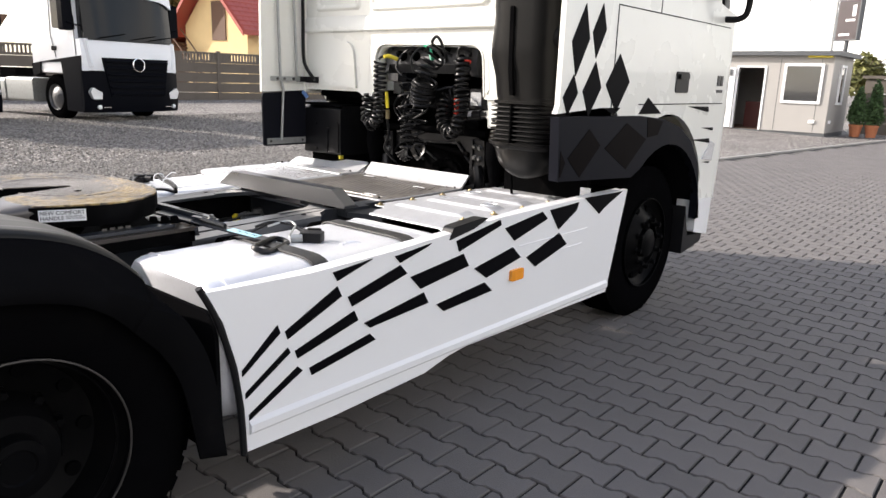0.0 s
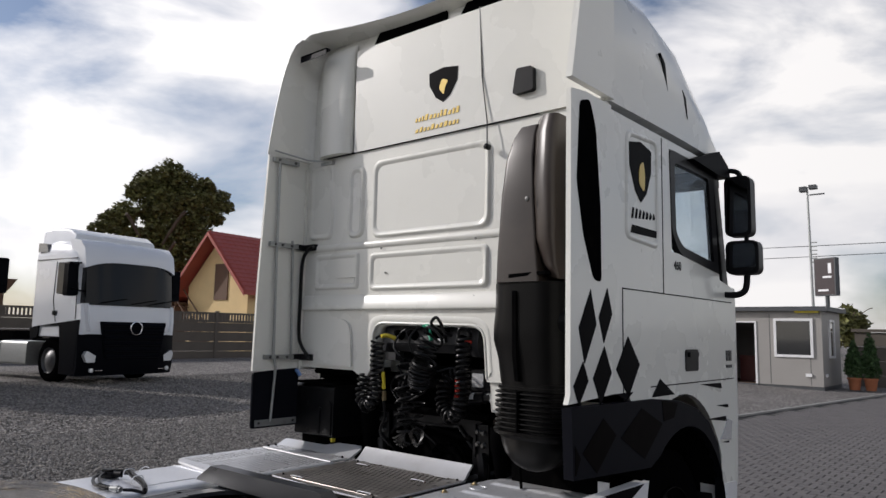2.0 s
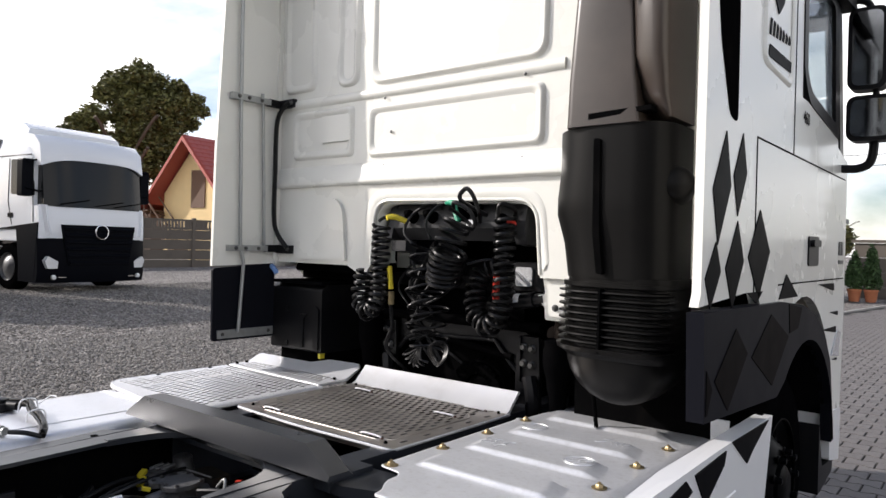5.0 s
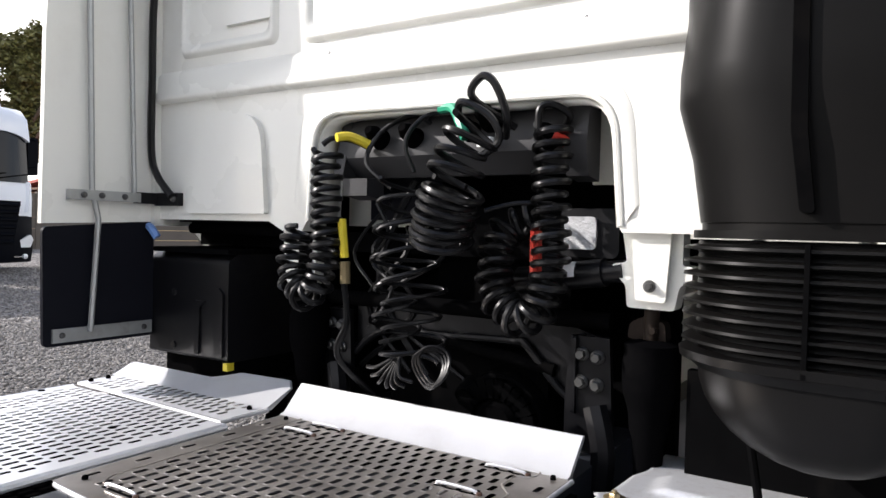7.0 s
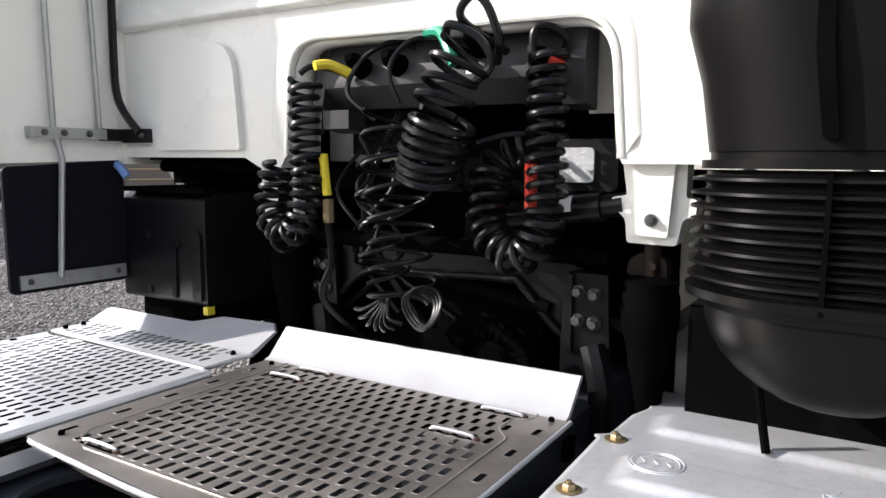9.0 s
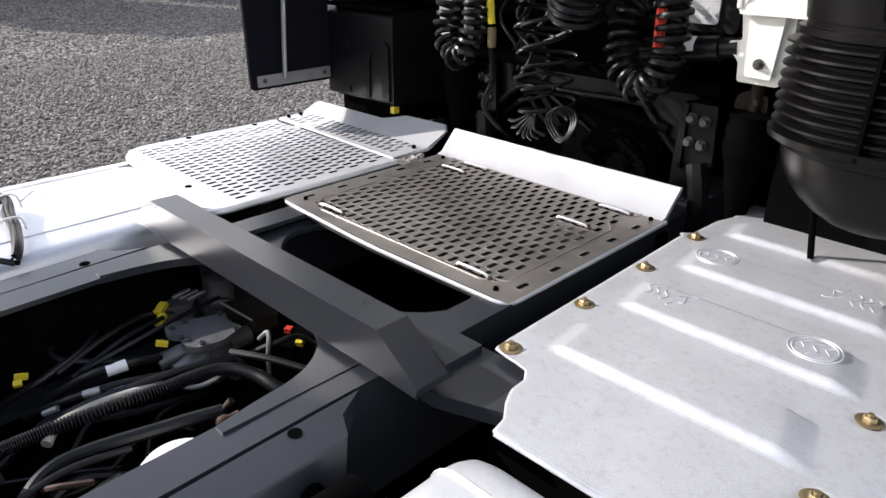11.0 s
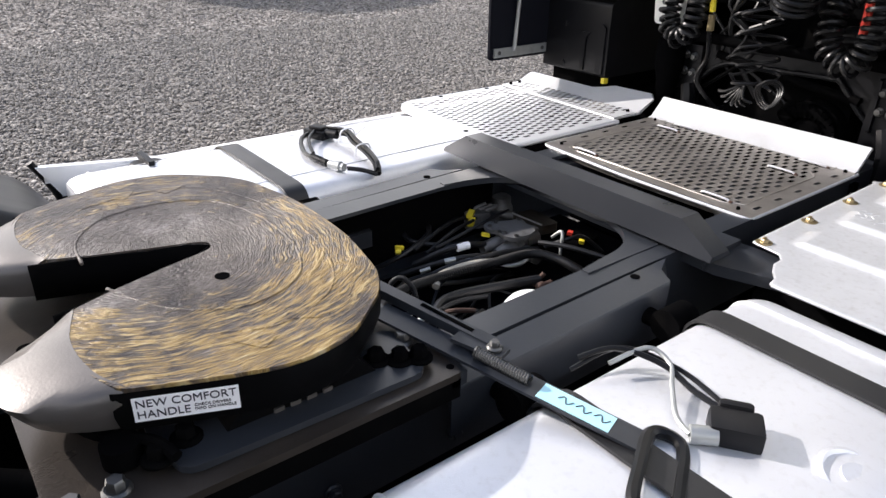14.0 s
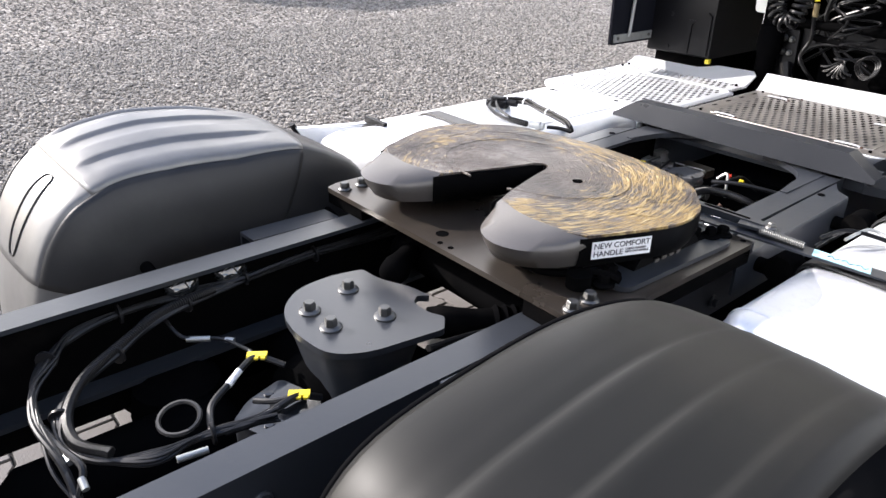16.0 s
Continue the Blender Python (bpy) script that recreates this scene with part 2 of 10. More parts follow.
FWPAINT = mat("fifth_wheel_paint", (0.115, 0.105, 0.098), 0.34, 0.45, var=0.15, scale=12, bump=0.035, bscale=200)
BEAMM = mat("black_beam_paint", (0.024, 0.026, 0.031), 0.30, spec=0.6, var=0.12, scale=5, bump=0.012, bscale=60, dirt=(0.045, 0.043, 0.042), dscale=22, dlow=0.62, dhigh=0.85, dmax=0.25)
MIRROR = mat("mirror_glass", (0.30, 0.31, 0.33), 0.03, 1.0, var=0.01)


# ---- mesh helpers ----
def box(bm, x0, x1, y0, y1, z0, z1, m=None):
    vs = [bm.verts.new((x, y, z)) for x in (x0, x1) for y in (y0, y1) for z in (z0, z1)]
    for f in ((0, 1, 3, 2), (4, 6, 7, 5), (0, 4, 5, 1), (2, 3, 7, 6), (0, 2, 6, 4), (1, 5, 7, 3)):
        bm.faces.new([vs[i] for i in f])
    if m is not None:
        bmesh.ops.transform(bm, matrix=m, verts=vs)
    return vs


def loft(bm, rings, closed=True, caps=True):
    made = [[bm.verts.new(p) for p in r] for r in rings]
    n = len(made[0])
    for a, b in zip(made, made[1:]):
        for i in range(n if closed else n - 1):
            j = (i + 1) % n
            bm.faces.new((a[i], a[j], b[j], b[i]))
    if caps and closed:
        bm.faces.new(made[0][::-1])
        bm.faces.new(made[-1])
    return made


def circle(c, axis_u, axis_v, r, seg):
    return [Vector(c) + axis_u * (r * math.cos(2 * math.pi * i / seg)) + axis_v * (r * math.sin(2 * math.pi * i / seg)) for i in range(seg)]


def frame_of(d):
    d = Vector(d).normalized()
    u = d.orthogonal().normalized()
    return u, d.cross(u)


def cyl(bm, p0, p1, r0, r1=None, seg=18, caps=True):
    u, v = frame_of(Vector(p1) - Vector(p0))
    loft(bm, [circle(p0, u, v, r0, seg), circle(p1, u, v, r0 if r1 is None else r1, seg)], True, caps)


def lathe(bm, origin, axis, profile, seg=32, caps=True):
    """profile: pairs of radius and distance along the axis."""
    u, v = frame_of(axis)
    d = Vector(axis).normalized()
    loft(bm, [circle(Vector(origin) + d * h, u, v, max(r, 0.0004), seg) for r, h in profile], True, caps)


def tube(bm, pts, r, seg=8, closed=False):
    pts = [Vector(p) for p in pts]
    n = len(pts)
    u = None
    rings = []
    for i, p in enumerate(pts):
        a, b = (pts[i - 1], pts[(i + 1) % n]) if closed or 0 < i < n - 1 else ((p, pts[1]) if i == 0 else (pts[-2], p))
        d = (b - a).normalized()
        u = d.orthogonal().normalized() if u is None else (u - d * u.dot(d)).normalized()
        rings.append(circle(p, u, d.cross(u), r, seg))
    if closed:
        rings.append(rings[0])
    loft(bm, rings, True, not closed)


def spline(pts, n=12, closed=False):
    pts = [Vector(p) for p in pts]
    m = len(pts)
    out = []
    for i in range(m if closed else m - 1):
        p0, p1, p2, p3 = (pts[(i + k) % m] if closed else pts[min(max(i + k, 0), m - 1)] for k in (-1, 0, 1, 2))
        for s in range(n):
            t = s / n
            out.append(0.5 * ((2 * p1) + (p2 - p0) * t + (2 * p0 - 5 * p1 + 4 * p2 - p3) * t * t + (3 * p1 - p0 - 3 * p2 + p3) * t ** 3))
    return out if closed else out + [pts[-1]]


def prism(bm, poly, axis, a, b):
    """A polygon drawn in the two other axes, carried from a to b along the axis."""
    def at(p, h):
        return {"x": (h, *p), "y": (p[0], h, p[1]), "z": (*p, h)}[axis]
    return loft(bm, [[at(p, a) for p in poly], [at(p, b) for p in poly]])


def rounded(poly, r, n=5):
    out = []
    m = len(poly)
    for i in range(m):
        p, a, b = Vector(poly[i]), Vector(poly[i - 1]), Vector(poly[(i + 1) % m])
        rr = r[i] if isinstance(r, (list, tuple)) else r
        if rr <= 0:
            out.append(tuple(p))
            continue
        da, db = (a - p), (b - p)
        k = min(rr, da.length * 0.49, db.length * 0.49)
        s, e = p + da.normalized() * k, p + db.normalized() * k
        for j in range(n + 1):
            t = j / n
            out.append(tuple((1 - t) ** 2 * s + 2 * t * (1 - t) * p + t * t * e))
    return out


def rect(x0, x1, z0, z1):
    return [(x0, z0), (x1, z0), (x1, z1), (x0, z1)]


def soften(bm, w=0.006, seg=2, angle=35):
    es = [e for e in bm.edges if len(e.link_faces) == 2 and e.calc_face_angle(0) > radians(angle)]
    bmesh.ops.bevel(bm, geom=es, offset=w, segments=seg, profile=0.6, affect="EDGES", clamp_overlap=True)


def finish(name, bm, material, smooth=38):
    bmesh.ops.recalc_face_normals(bm, faces=bm.faces)
    me = bpy.data.meshes.new(name)
    bm.to_mesh(me)
    bm.free()
    for p in me.polygons:
        p.use_smooth = True
    me.set_sharp_from_angle(angle=radians(smooth))
    me.materials.append(material)
    return me


def part(name, bm, material, parent=None, label="", smooth=38):
    ob = new(name, finish(name, bm, material, smooth))
    if parent is not None:
        ob.parent = parent
    if label:
        tagged(ob, label)
    return ob


def thing(name, label, category, group="", kind="", at=(0, 0, 0)):
    ob = new(name)
    ob.empty_display_size = 0.2
    ob.location = at
    return tagged(ob, label, category, group, kind)


def solid(name, parent, material, make, label="", soft=0.0, seg=2, smooth=38):
    """One mesh part, drawn by make(bm)."""
    bm = bmesh.new()
    make(bm)
    if soft:
        soften(bm, soft, seg)
    return part(name, bm, material, parent, label, smooth)


def apart(name, parent, material, make, label="", soft=0.0, gap=0.002, smooth=38):
    """One part for every group of touching shapes that make(bm) draws."""
    bm = bmesh.new()
    make(bm)
    if soft:
        soften(bm, soft, 2)
    bm.verts.index_update()
    seen, groups = set(), []
    for v in bm.verts:
        if v.index in seen:
            continue
        seen.add(v.index)
        todo, isle = [v], []
        while todo:
            w = todo.pop()
            isle.append(w)
            for e in w.link_edges:
                o = e.other_vert(w)
                if o.index not in seen:
                    seen.add(o.index)
                    todo.append(o)
        lo = [min(w.co[k] for w in isle) - gap for k in range(3)]
        hi = [max(w.co[k] for w in isle) + gap for k in range(3)]
        hit = [g for g in groups if all(g[0][k] <= hi[k] and g[1][k] >= lo[k] for k in range(3))]
        for g in hit:
            groups.remove(g)
            lo, hi, isle = [min(a, b) for a, b in zip(lo, g[0])], [max(a, b) for a, b in zip(hi, g[1])], isle + g[2]
        groups.append((lo, hi, isle))
    made = []
    for lo, hi, isle in groups:
        piece = bmesh.new()
        at = {w.index: piece.verts.new(w.co) for w in isle}
        for f in {f for w in isle for f in w.link_faces}:
            piece.faces.new([at[w.index] for w in f.verts])
        made.append(part(name, piece, material, parent, label, smooth))
    bm.free()
    return made


def hexbolt(bm, c, axis, r=0.016, h=0.014, flange=0.024):
    d = Vector(axis).normalized()
    c = Vector(c)
    u, v = frame_of(d)
    loft(bm, [circle(c, u, v, flange, 16), circle(c + d * 0.004, u, v, flange, 16), circle(c + d * 0.008, u, v, flange * 0.8, 16)])
    loft(bm, [circle(c + d * 0.006, u, v, r, 6), circle(c + d * (0.006 + h * 0.8), u, v, r, 6), circle(c + d * (0.006 + h), u, v, r * 0.8, 6)])


def words(name, text, size, m, material, parent, label=""):
    cu = bpy.data.curves.new(name, "FONT")
    cu.body, cu.size, cu.extrude = text, size, 0.0006
    ob = bpy.data.objects.new(name, cu)
    scene.collection.objects.link(ob)
    bpy.context.view_layer.update()
    me = bpy.data.meshes.new_from_object(ob.evaluated_get(bpy.context.evaluated_depsgraph_get()))
    bpy.data.objects.remove(ob)
    me.transform(m)
    me.materials.clear()
    me.materials.append(material)
    out = new(name, me)
    out.parent = parent
    return tagged(out, label) if label else out


# ---- the tractor truck ----
truck = thing("tractor_truck", "white two-axle tractor truck with black checker stripes on paving", "truck")


def skyglass():
    m, nodes, links, bsdf = base_mat("clear_side_glass")
    bsdf.inputs["Base Color"].default_value = (0.75, 0.82, 0.86, 1)
    bsdf.inputs["Roughness"].default_value = 0.03
    bsdf.inputs["Metallic"].default_value = 0.0
    bsdf.inputs["Transmission Weight"].default_value = 0.9
    bsdf.inputs["IOR"].default_value = 1.1
    return m


SKYGLASS = skyglass()


def cab():
    # rear wall with the arched opening over the engine
    arch_ = [(-0.492, 1.415), (-0.470, 1.725), (0.428, 1.712), (0.452, 1.41)]
    def wall(bm):
        arch = rounded(arch_, [0, 0.10, 0.10, 0], 6)
        prism(bm, [(-1.22, 1.408), (-0.66, 1.408), (-0.60, 1.38), (-0.52, 1.38), (-0.50, 1.41)] + arch + [(0.458, 1.398), (0.64, 1.398), (0.64, 1.41), (1.2, 1.41), (1.2, 2.90), (-1.22, 2.90)], "y", 2.885, 2.935)
    solid("rear_wall", truck, CREAM, wall, "cream white stamped rear cab wall")
    # the folded lip of the opening
    def lip(bm):
        pts = rounded([(x * 1.008, z + 0.003) for x, z in arch_], [0, 0.10, 0.10, 0], 8)
        tube(bm, [(x, 2.886, z) for x, z in pts], 0.008, 8)
    solid("opening_lip", truck, CREAM, lip)
    # raised pressing that frames the opening
    def surround(bm):
        inner = rounded([(x * 1.03, z + 0.010) for x, z in arch_], [0, 0.11, 0.11, 0], 8)
        mid = rounded([(x * 1.07 - 0.004, z + 0.030) for x, z in arch_], [0, 0.12, 0.12, 0], 8)
        outer = rounded([(x * 1.11 - 0.006, z + 0.052) for x, z in arch_], [0, 0.13, 0.13, 0], 8)
        loft(bm, [[(x, y, z) for x, z in q] for q, y in ((inner, 2.884), (mid, 2.878), (outer, 2.8845))], closed=False)
    solid("opening_surround", truck, CREAM, surround, smooth=60)
    # inner sides of the opening
    def reveal(bm):
        pts = rounded([(x, z) for x, z in arch_], [0, 0.10, 0.10, 0], 6)
        loft(bm, [[(x, 2.90, z) for x, z in pts], [(x, 3.00, z) for x, z in pts]], closed=False)
    ob = solid("opening_reveal", truck, CREAM, reveal)
    ob.modifiers.new("thick", "SOLIDIFY").thickness = 0.012
    # stamped beads round the panels
    for x0, x1, z0, z1, r in ((-0.517, 0.47, 2.285, 2.815, 0.07), (-0.53, 0.462, 1.935, 2.19, 0.04), (-1.09, -0.63, 1.95, 2.205, 0.03),
                              (-0.755, -0.60, 2.30, 2.80, 0.06), (-1.17, -0.915, 2.31, 2.86, 0.05)):
        def bead(bm, x0=x0, x1=x1, z0=z0, z1=z1, r=r):
            rings = [[(x, y, z) for x, z in rounded(rect(x0 + i, x1 - i, z0 + i, z1 - i), r, 6)] for i, y in ((0.0, 2.8855), (0.010, 2.870), (0.018, 2.868), (0.030, 2.874), (0.042, 2.8815))]
            loft(bm, rings, True, False)
            bm.faces.new([bm.verts.new(p) for p in rings[-1]])
        solid("pressed_panel", truck, CREAM, bead, smooth=60)
    # horizontal folds, the raised field on the lower left and the embossed plate
    def fold(bm):
        prism(bm, [(2.886, 1.806), (2.862, 1.812), (2.858, 1.822), (2.868, 1.845), (2.872, 1.90), (2.886, 1.915)], "x", -1.21, 0.60)
        prism(bm, [(2.886, 2.222), (2.874, 2.230), (2.874, 2.262), (2.886, 2.272)], "x", -1.1, 0.55)
    solid("pressed_fold", truck, CREAM, fold, smooth=60)
    def step(bm):
        prism(bm, rounded([(-1.03, 1.43), (-0.66, 1.43), (-0.69, 1.745), (-0.985, 1.748)], [0.01, 0.01, 0.10, 0.08], 6), "y", 2.866, 2.886)
        prism(bm, rounded(rect(-0.86, -0.65, 2.03, 2.165), 0.012, 4), "y", 2.868, 2.884)
    apart("pressed_panel", truck, CREAM, step, soft=0.012, smooth=60)
    # seam under the roof
    def seam(bm):
        prism(bm, [(2.872, 2.898), (2.95, 2.898), (2.95, 2.912), (2.872, 2.908)], "x", -1.0, 0.80)
    solid("roof_seam", truck, DARK, seam)
    def rivets(bm):
        for x, z in ((-0.415, 2.215), (0.368, 2.225), (-0.412, 1.895), (0.365, 1.887), (-0.80, 1.475), (-0.37, 2.05)):
            lathe(bm, (x, 2.876, z), (0, -1, 0), ((0.0075, 0), (0.007, 0.003), (0.004, 0.005)), 10)
    apart("rivet", truck, STEEL, rivets)
    # side panels of the cab
    for s in (1, -1):
        def side(bm, s=s):
            arch = [(3.75 + 0.72 * math.cos(radians(a)), 0.50 + 0.84 * math.sin(radians(a))) for a in range(150, 25, -8)]
            low = [(2.84, 1.385), (3.02, 1.385)] + arch[2:] + [(4.36, 0.72), (4.62, 0.70), (4.66, 1.2), (4.66, 2.02), (4.42, 2.06), (4.41, 2.10), (3.72, 2.17), (3.62, 2.17), (2.84, 2.17)]
            prism(bm, low, "x", s * 1.20, s * 1.238)
            prism(bm, [(2.84, 2.17), (3.62, 2.17), (3.60, 2.79), (3.60, 2.84), (2.84, 2.84)], "x", s * 1.20, s * 1.238)
            prism(bm, [(3.60, 2.79), (4.33, 2.79), (4.32, 2.84), (3.60, 2.84)], "x", s * 1.20, s * 1.238)
        solid("cab_side", truck, CREAM, side)
        # rounded front corner and windscreen post
        def corner(bm, s=s):
            rings = []
            for z, y0, k in ((0.70, 4.62, 1.0), (1.2, 4.66, 1.0), (2.02, 4.66, 1.0)):
                rings.append([(s * 1.238, y0 - 0.14 if z > 2.05 else y0, z)] + [(s * (0.88 + 0.358 * math.cos(a)) * (k if a > 0.1 else 1), y0 + 0.40 * math.sin(a), z) for a in np.linspace(0.15, 1.57, 6)]
                             + [(s * 0.85, y0 + 0.36, z), (s * 1.2, y0 - 0.1, z)])
            loft(bm, rings)
        solid("cab_corner", truck, CREAM if s > 0 else CREAM, corner)
    def front(bm):
        prism(bm, [(5.06, 0.45), (5.07, 2.02), (4.96, 2.02), (4.95, 0.45)], "x", -0.88, 0.88)
    solid("cab_front", truck, CREAM, front)
    solid("windscreen_header", truck, PLASTIC, lambda bm: prism(bm, [(4.78, 2.76), (4.74, 2.88), (4.66, 2.88), (4.70, 2.76)], "x", -1.14, 1.14), "black windscreen header")
    for s in (1, -1):
        solid("windscreen_post", truck, PLASTIC, lambda bm: loft(bm, [[(s * x, y, z) for x, y in ((1.235, y0 - 0.10), (1.235, y0), (1.18, y0 + 0.08), (1.15, y0 + 0.02), (1.19, y0 - 0.10))] for z, y0 in ((2.0, 4.62), (2.40, 4.54), (2.86, 4.44))]), "black windscreen post")
    def screen(bm):
        rings = []
        for z, y0 in ((2.02, 4.66), (2.40, 4.58), (2.80, 4.48)):
            rings.append([(x, y0 + 0.36 * (1 - (abs(x) / 1.18) ** 2.5), z) for x in np.linspace(-1.18, 1.18, 17)] + [(x, y0 + 0.35 * (1 - (abs(x) / 1.17) ** 2.5), z) for x in np.linspace(1.17, -1.17, 17)])
        loft(bm, rings)
    solid("windscreen", truck, SKYGLASS, screen, "clear curved windscreen", smooth=60).visible_shadow = False
    def floor(bm):
        box(bm, -1.19, 1.19, 3.05, 4.9, 1.32, 1.38)
        box(bm, -1.19, 1.19, 3.0, 3.04, 1.72, 2.8)
    solid("cab_floor", truck, DARK, floor)
    # high roof: sections from the rear towards the windscreen
    def roof(bm):
        rings = []
        for y, h, w, r in ((2.86, 3.70, 1.225, 0.16), (3.1, 3.72, 1.23, 0.22), (3.5, 3.72, 1.235, 0.28), (3.9, 3.60, 1.235, 0.30), (4.25, 3.32, 1.23, 0.26), (4.55, 3.02, 1.20, 0.14), (4.74, 2.90, 1.10, 0.03)):
            half = rounded([(w - 0.005, 2.855), (w + 0.012, 2.86 + (h - 2.86) * 0.42), (w - 0.10, h - 0.02), (0.0, h + 0.06)], [0, 0.1, r, 0], 6)
            half = half[:-1] + [(0.0, h + 0.06)]
            rings.append([(x, y, z) for x, z in half] + [(-x, y, z) for x, z in half[-2::-1]])
        loft(bm, rings)
    solid("high_roof", truck, CREAM, roof, "moulded high roof", smooth=50)
    # sloping rear face of the roof, set in between the side fins
    def rear(bm):
        prism(bm, [(2.82, 2.856), (2.90, 2.856), (2.90, 3.70), (2.80, 3.70)], "x", 0.99, 1.20)
        arc = [(-0.895 - 0.165 * math.cos(a), 2.846 - 0.075 * math.sin(a) ** 0.9) for a in np.linspace(0.0, math.pi, 21)]
        loft(bm, [[(x, y, z) for x, y in arc] for z in (2.857, 3.2, 3.5)] + [[(x * 0.99, 2.846 + (y - 2.846) * 0.8, 3.58) for x, y in arc], [(x * 0.97, 2.846 + (y - 2.846) * 0.3, 3.64) for x, y in arc]])
    apart("roof_rear_rib", truck, CREAM, rear, smooth=60)
    def panel(bm):
        prism(bm, [(2.832, 2.856), (2.828, 3.59), (2.858, 3.60), (2.858, 2.856)], "x", -0.70, 1.0)
    solid("roof_rear_panel", truck, CREAM, panel, soft=0.006)
    # spoiler lip with two air slots
    def lipr(bm):
        rings = []
        for x in list(np.linspace(-1.19, -1.0, 7)) + list(np.linspace(-0.9, 1.0, 15)) + [1.1, 1.2]:
            t = abs(x) / 1.2
            back = 2.755 - 0.15 * t ** 2.2
            c = max(0.0, (-x - 0.95) / 0.25)
            zt = 3.70 + 0.055 * t ** 1.6 - 0.26 * c ** 2.2
            rings.append([(x, 2.95, zt + 0.03), (x, back + 0.03, zt + 0.014), (x, back, zt), (x, back + 0.012, zt - 0.016), (x, 2.80, min(3.705, zt - 0.02)), (x, 2.845, min(3.685, zt - 0.04)), (x, 2.95, min(3.675, zt - 0.05))])
        loft(bm, rings)
    solid("roof_spoiler", truck, CREAM, lipr, smooth=60)
    for x0, x1 in ((-0.54, 0.11), (0.23, 0.83)):
        def slot(bm, x0=x0, x1=x1):
            prism(bm, [(x0, 3.603), (x1, 3.603), (x1, 3.675), (x0 + 0.05, 3.675)], "y", 2.842, 2.87)
        solid("air_slot", truck, DARK, slot)
    # dark marks on the roof side and the small bracket in its rear corner
    for y, z, k in ((3.56, 3.26, 0.8), (3.88, 3.14, 0.65)):
        solid("roof_mark", truck, DECAL, lambda bm: prism(bm, [(y - 0.07 * k, z + 0.12 * k), (y + 0.01 * k, z + 0.06 * k), (y + 0.05 * k, z - 0.14 * k), (y - 0.02 * k, z - 0.02 * k)], "x", 1.19, 1.2385), "dark mark on the roof side")
    solid("corner_bracket", truck, GUARDM, lambda bm: [box(bm, -1.12, -0.84, 2.66, 2.70, 3.585, 3.597), box(bm, -1.12, -0.84, 2.66, 2.664, 3.55, 3.597)], "small grey bracket", soft=0.003)
    def junction(bm):
        prism(bm, rounded([(0.655, 2.98), (0.795, 2.985), (0.79, 3.125), (0.68, 3.13)], 0.02, 4), "y", 2.795, 2.84)
    solid("camera_box", truck, PLASTIC, junction, "small black box on the roof wall", soft=0.008)
    def antenna(bm):
        tube(bm, [(0.478, 2.80, 2.71), (0.465, 2.815, 2.86), (0.415, 2.825, 3.15), (0.387, 2.83, 3.60)], 0.004, 6)
        lathe(bm, (0.480, 2.815, 2.705), (0, -1, 0), ((0.018, 0), (0.018, 0.03), (0.008, 0.04)), 12)
    solid("cable", truck, HOSE, antenna, "thin black cable down the cab wall")
    # shield emblem and two gold bars in place of the lettering
    def emblem(cx, cz, w, h):
        return [(cx - w / 2, cz + h * 0.42), (cx, cz + h * 0.5), (cx + w / 2, cz + h * 0.42), (cx + w * 0.48, cz + h * 0.05), (cx + w * 0.25, cz - h * 0.33), (cx, cz - h / 2), (cx - w * 0.25, cz - h * 0.33), (cx - w * 0.48, cz + h * 0.05)]
    solid("rear_emblem", truck, DECAL, lambda bm: prism(bm, emblem(0.107, 3.17, 0.235, 0.225), "y", 2.8265, 2.834), "black shield emblem with a gold middle")
    solid("rear_emblem_middle", truck, GOLD, lambda bm: prism(bm, rounded([(0.075, 3.15), (0.115, 3.10), (0.125, 3.15), (0.15, 3.19), (0.10, 3.21), (0.085, 3.18)], 0.015), "y", 2.8245, 2.828))
    def letters(bm):
        rng = random.Random(4)
        for x0, x1, z0, hh in ((-0.125, 0.245, 2.965, 0.042), (-0.125, 0.225, 2.895, 0.036)):
            x = x0
            while x < x1:
                w = rng.uniform(0.016, 0.034)
                h = hh * rng.uniform(0.55, 1.0)
                z = z0 + (x - x0) * 0.01
                prism(bm, [(x, z), (x + w * 0.75, z), (x + w, z + h), (x + w * 0.35, z + h)], "y", 2.8275, 2.833)
                x += w + 0.006
    apart("gold_bars", truck, GOLD, letters, "gold bar")
    # right side: upper emblem, doors, window
    X = 1.2385
    solid("emblem", truck, DECAL, lambda bm: prism(bm, emblem(3.20, 2.57, 0.28, 0.34), "x", X, X + 0.004), "black shield emblem with a gold middle")
    solid("emblem_middle", truck, GOLD, lambda bm: prism(bm, rounded([(3.17, 2.50), (3.24, 2.46), (3.25, 2.56), (3.23, 2.64), (3.18, 2.6)], 0.03), "x", X + 0.003, X + 0.006))
    def letters2(bm):
        for i in range(7):
            prism(bm, [(3.08 + 0.045 * i, 2.30 + 0.004 * i), (3.10 + 0.045 * i, 2.30 + 0.004 * i), (3.115 + 0.045 * i, 2.36 - 0.004 * i), (3.095 + 0.045 * i, 2.36)], "x", X, X + 0.003)
        prism(bm, [(3.07, 2.22), (3.40, 2.225), (3.40, 2.265), (3.09, 2.265)], "x", X, X + 0.003)
    apart("dark_bar", truck, DECAL, letters2, "dark lettering bar")
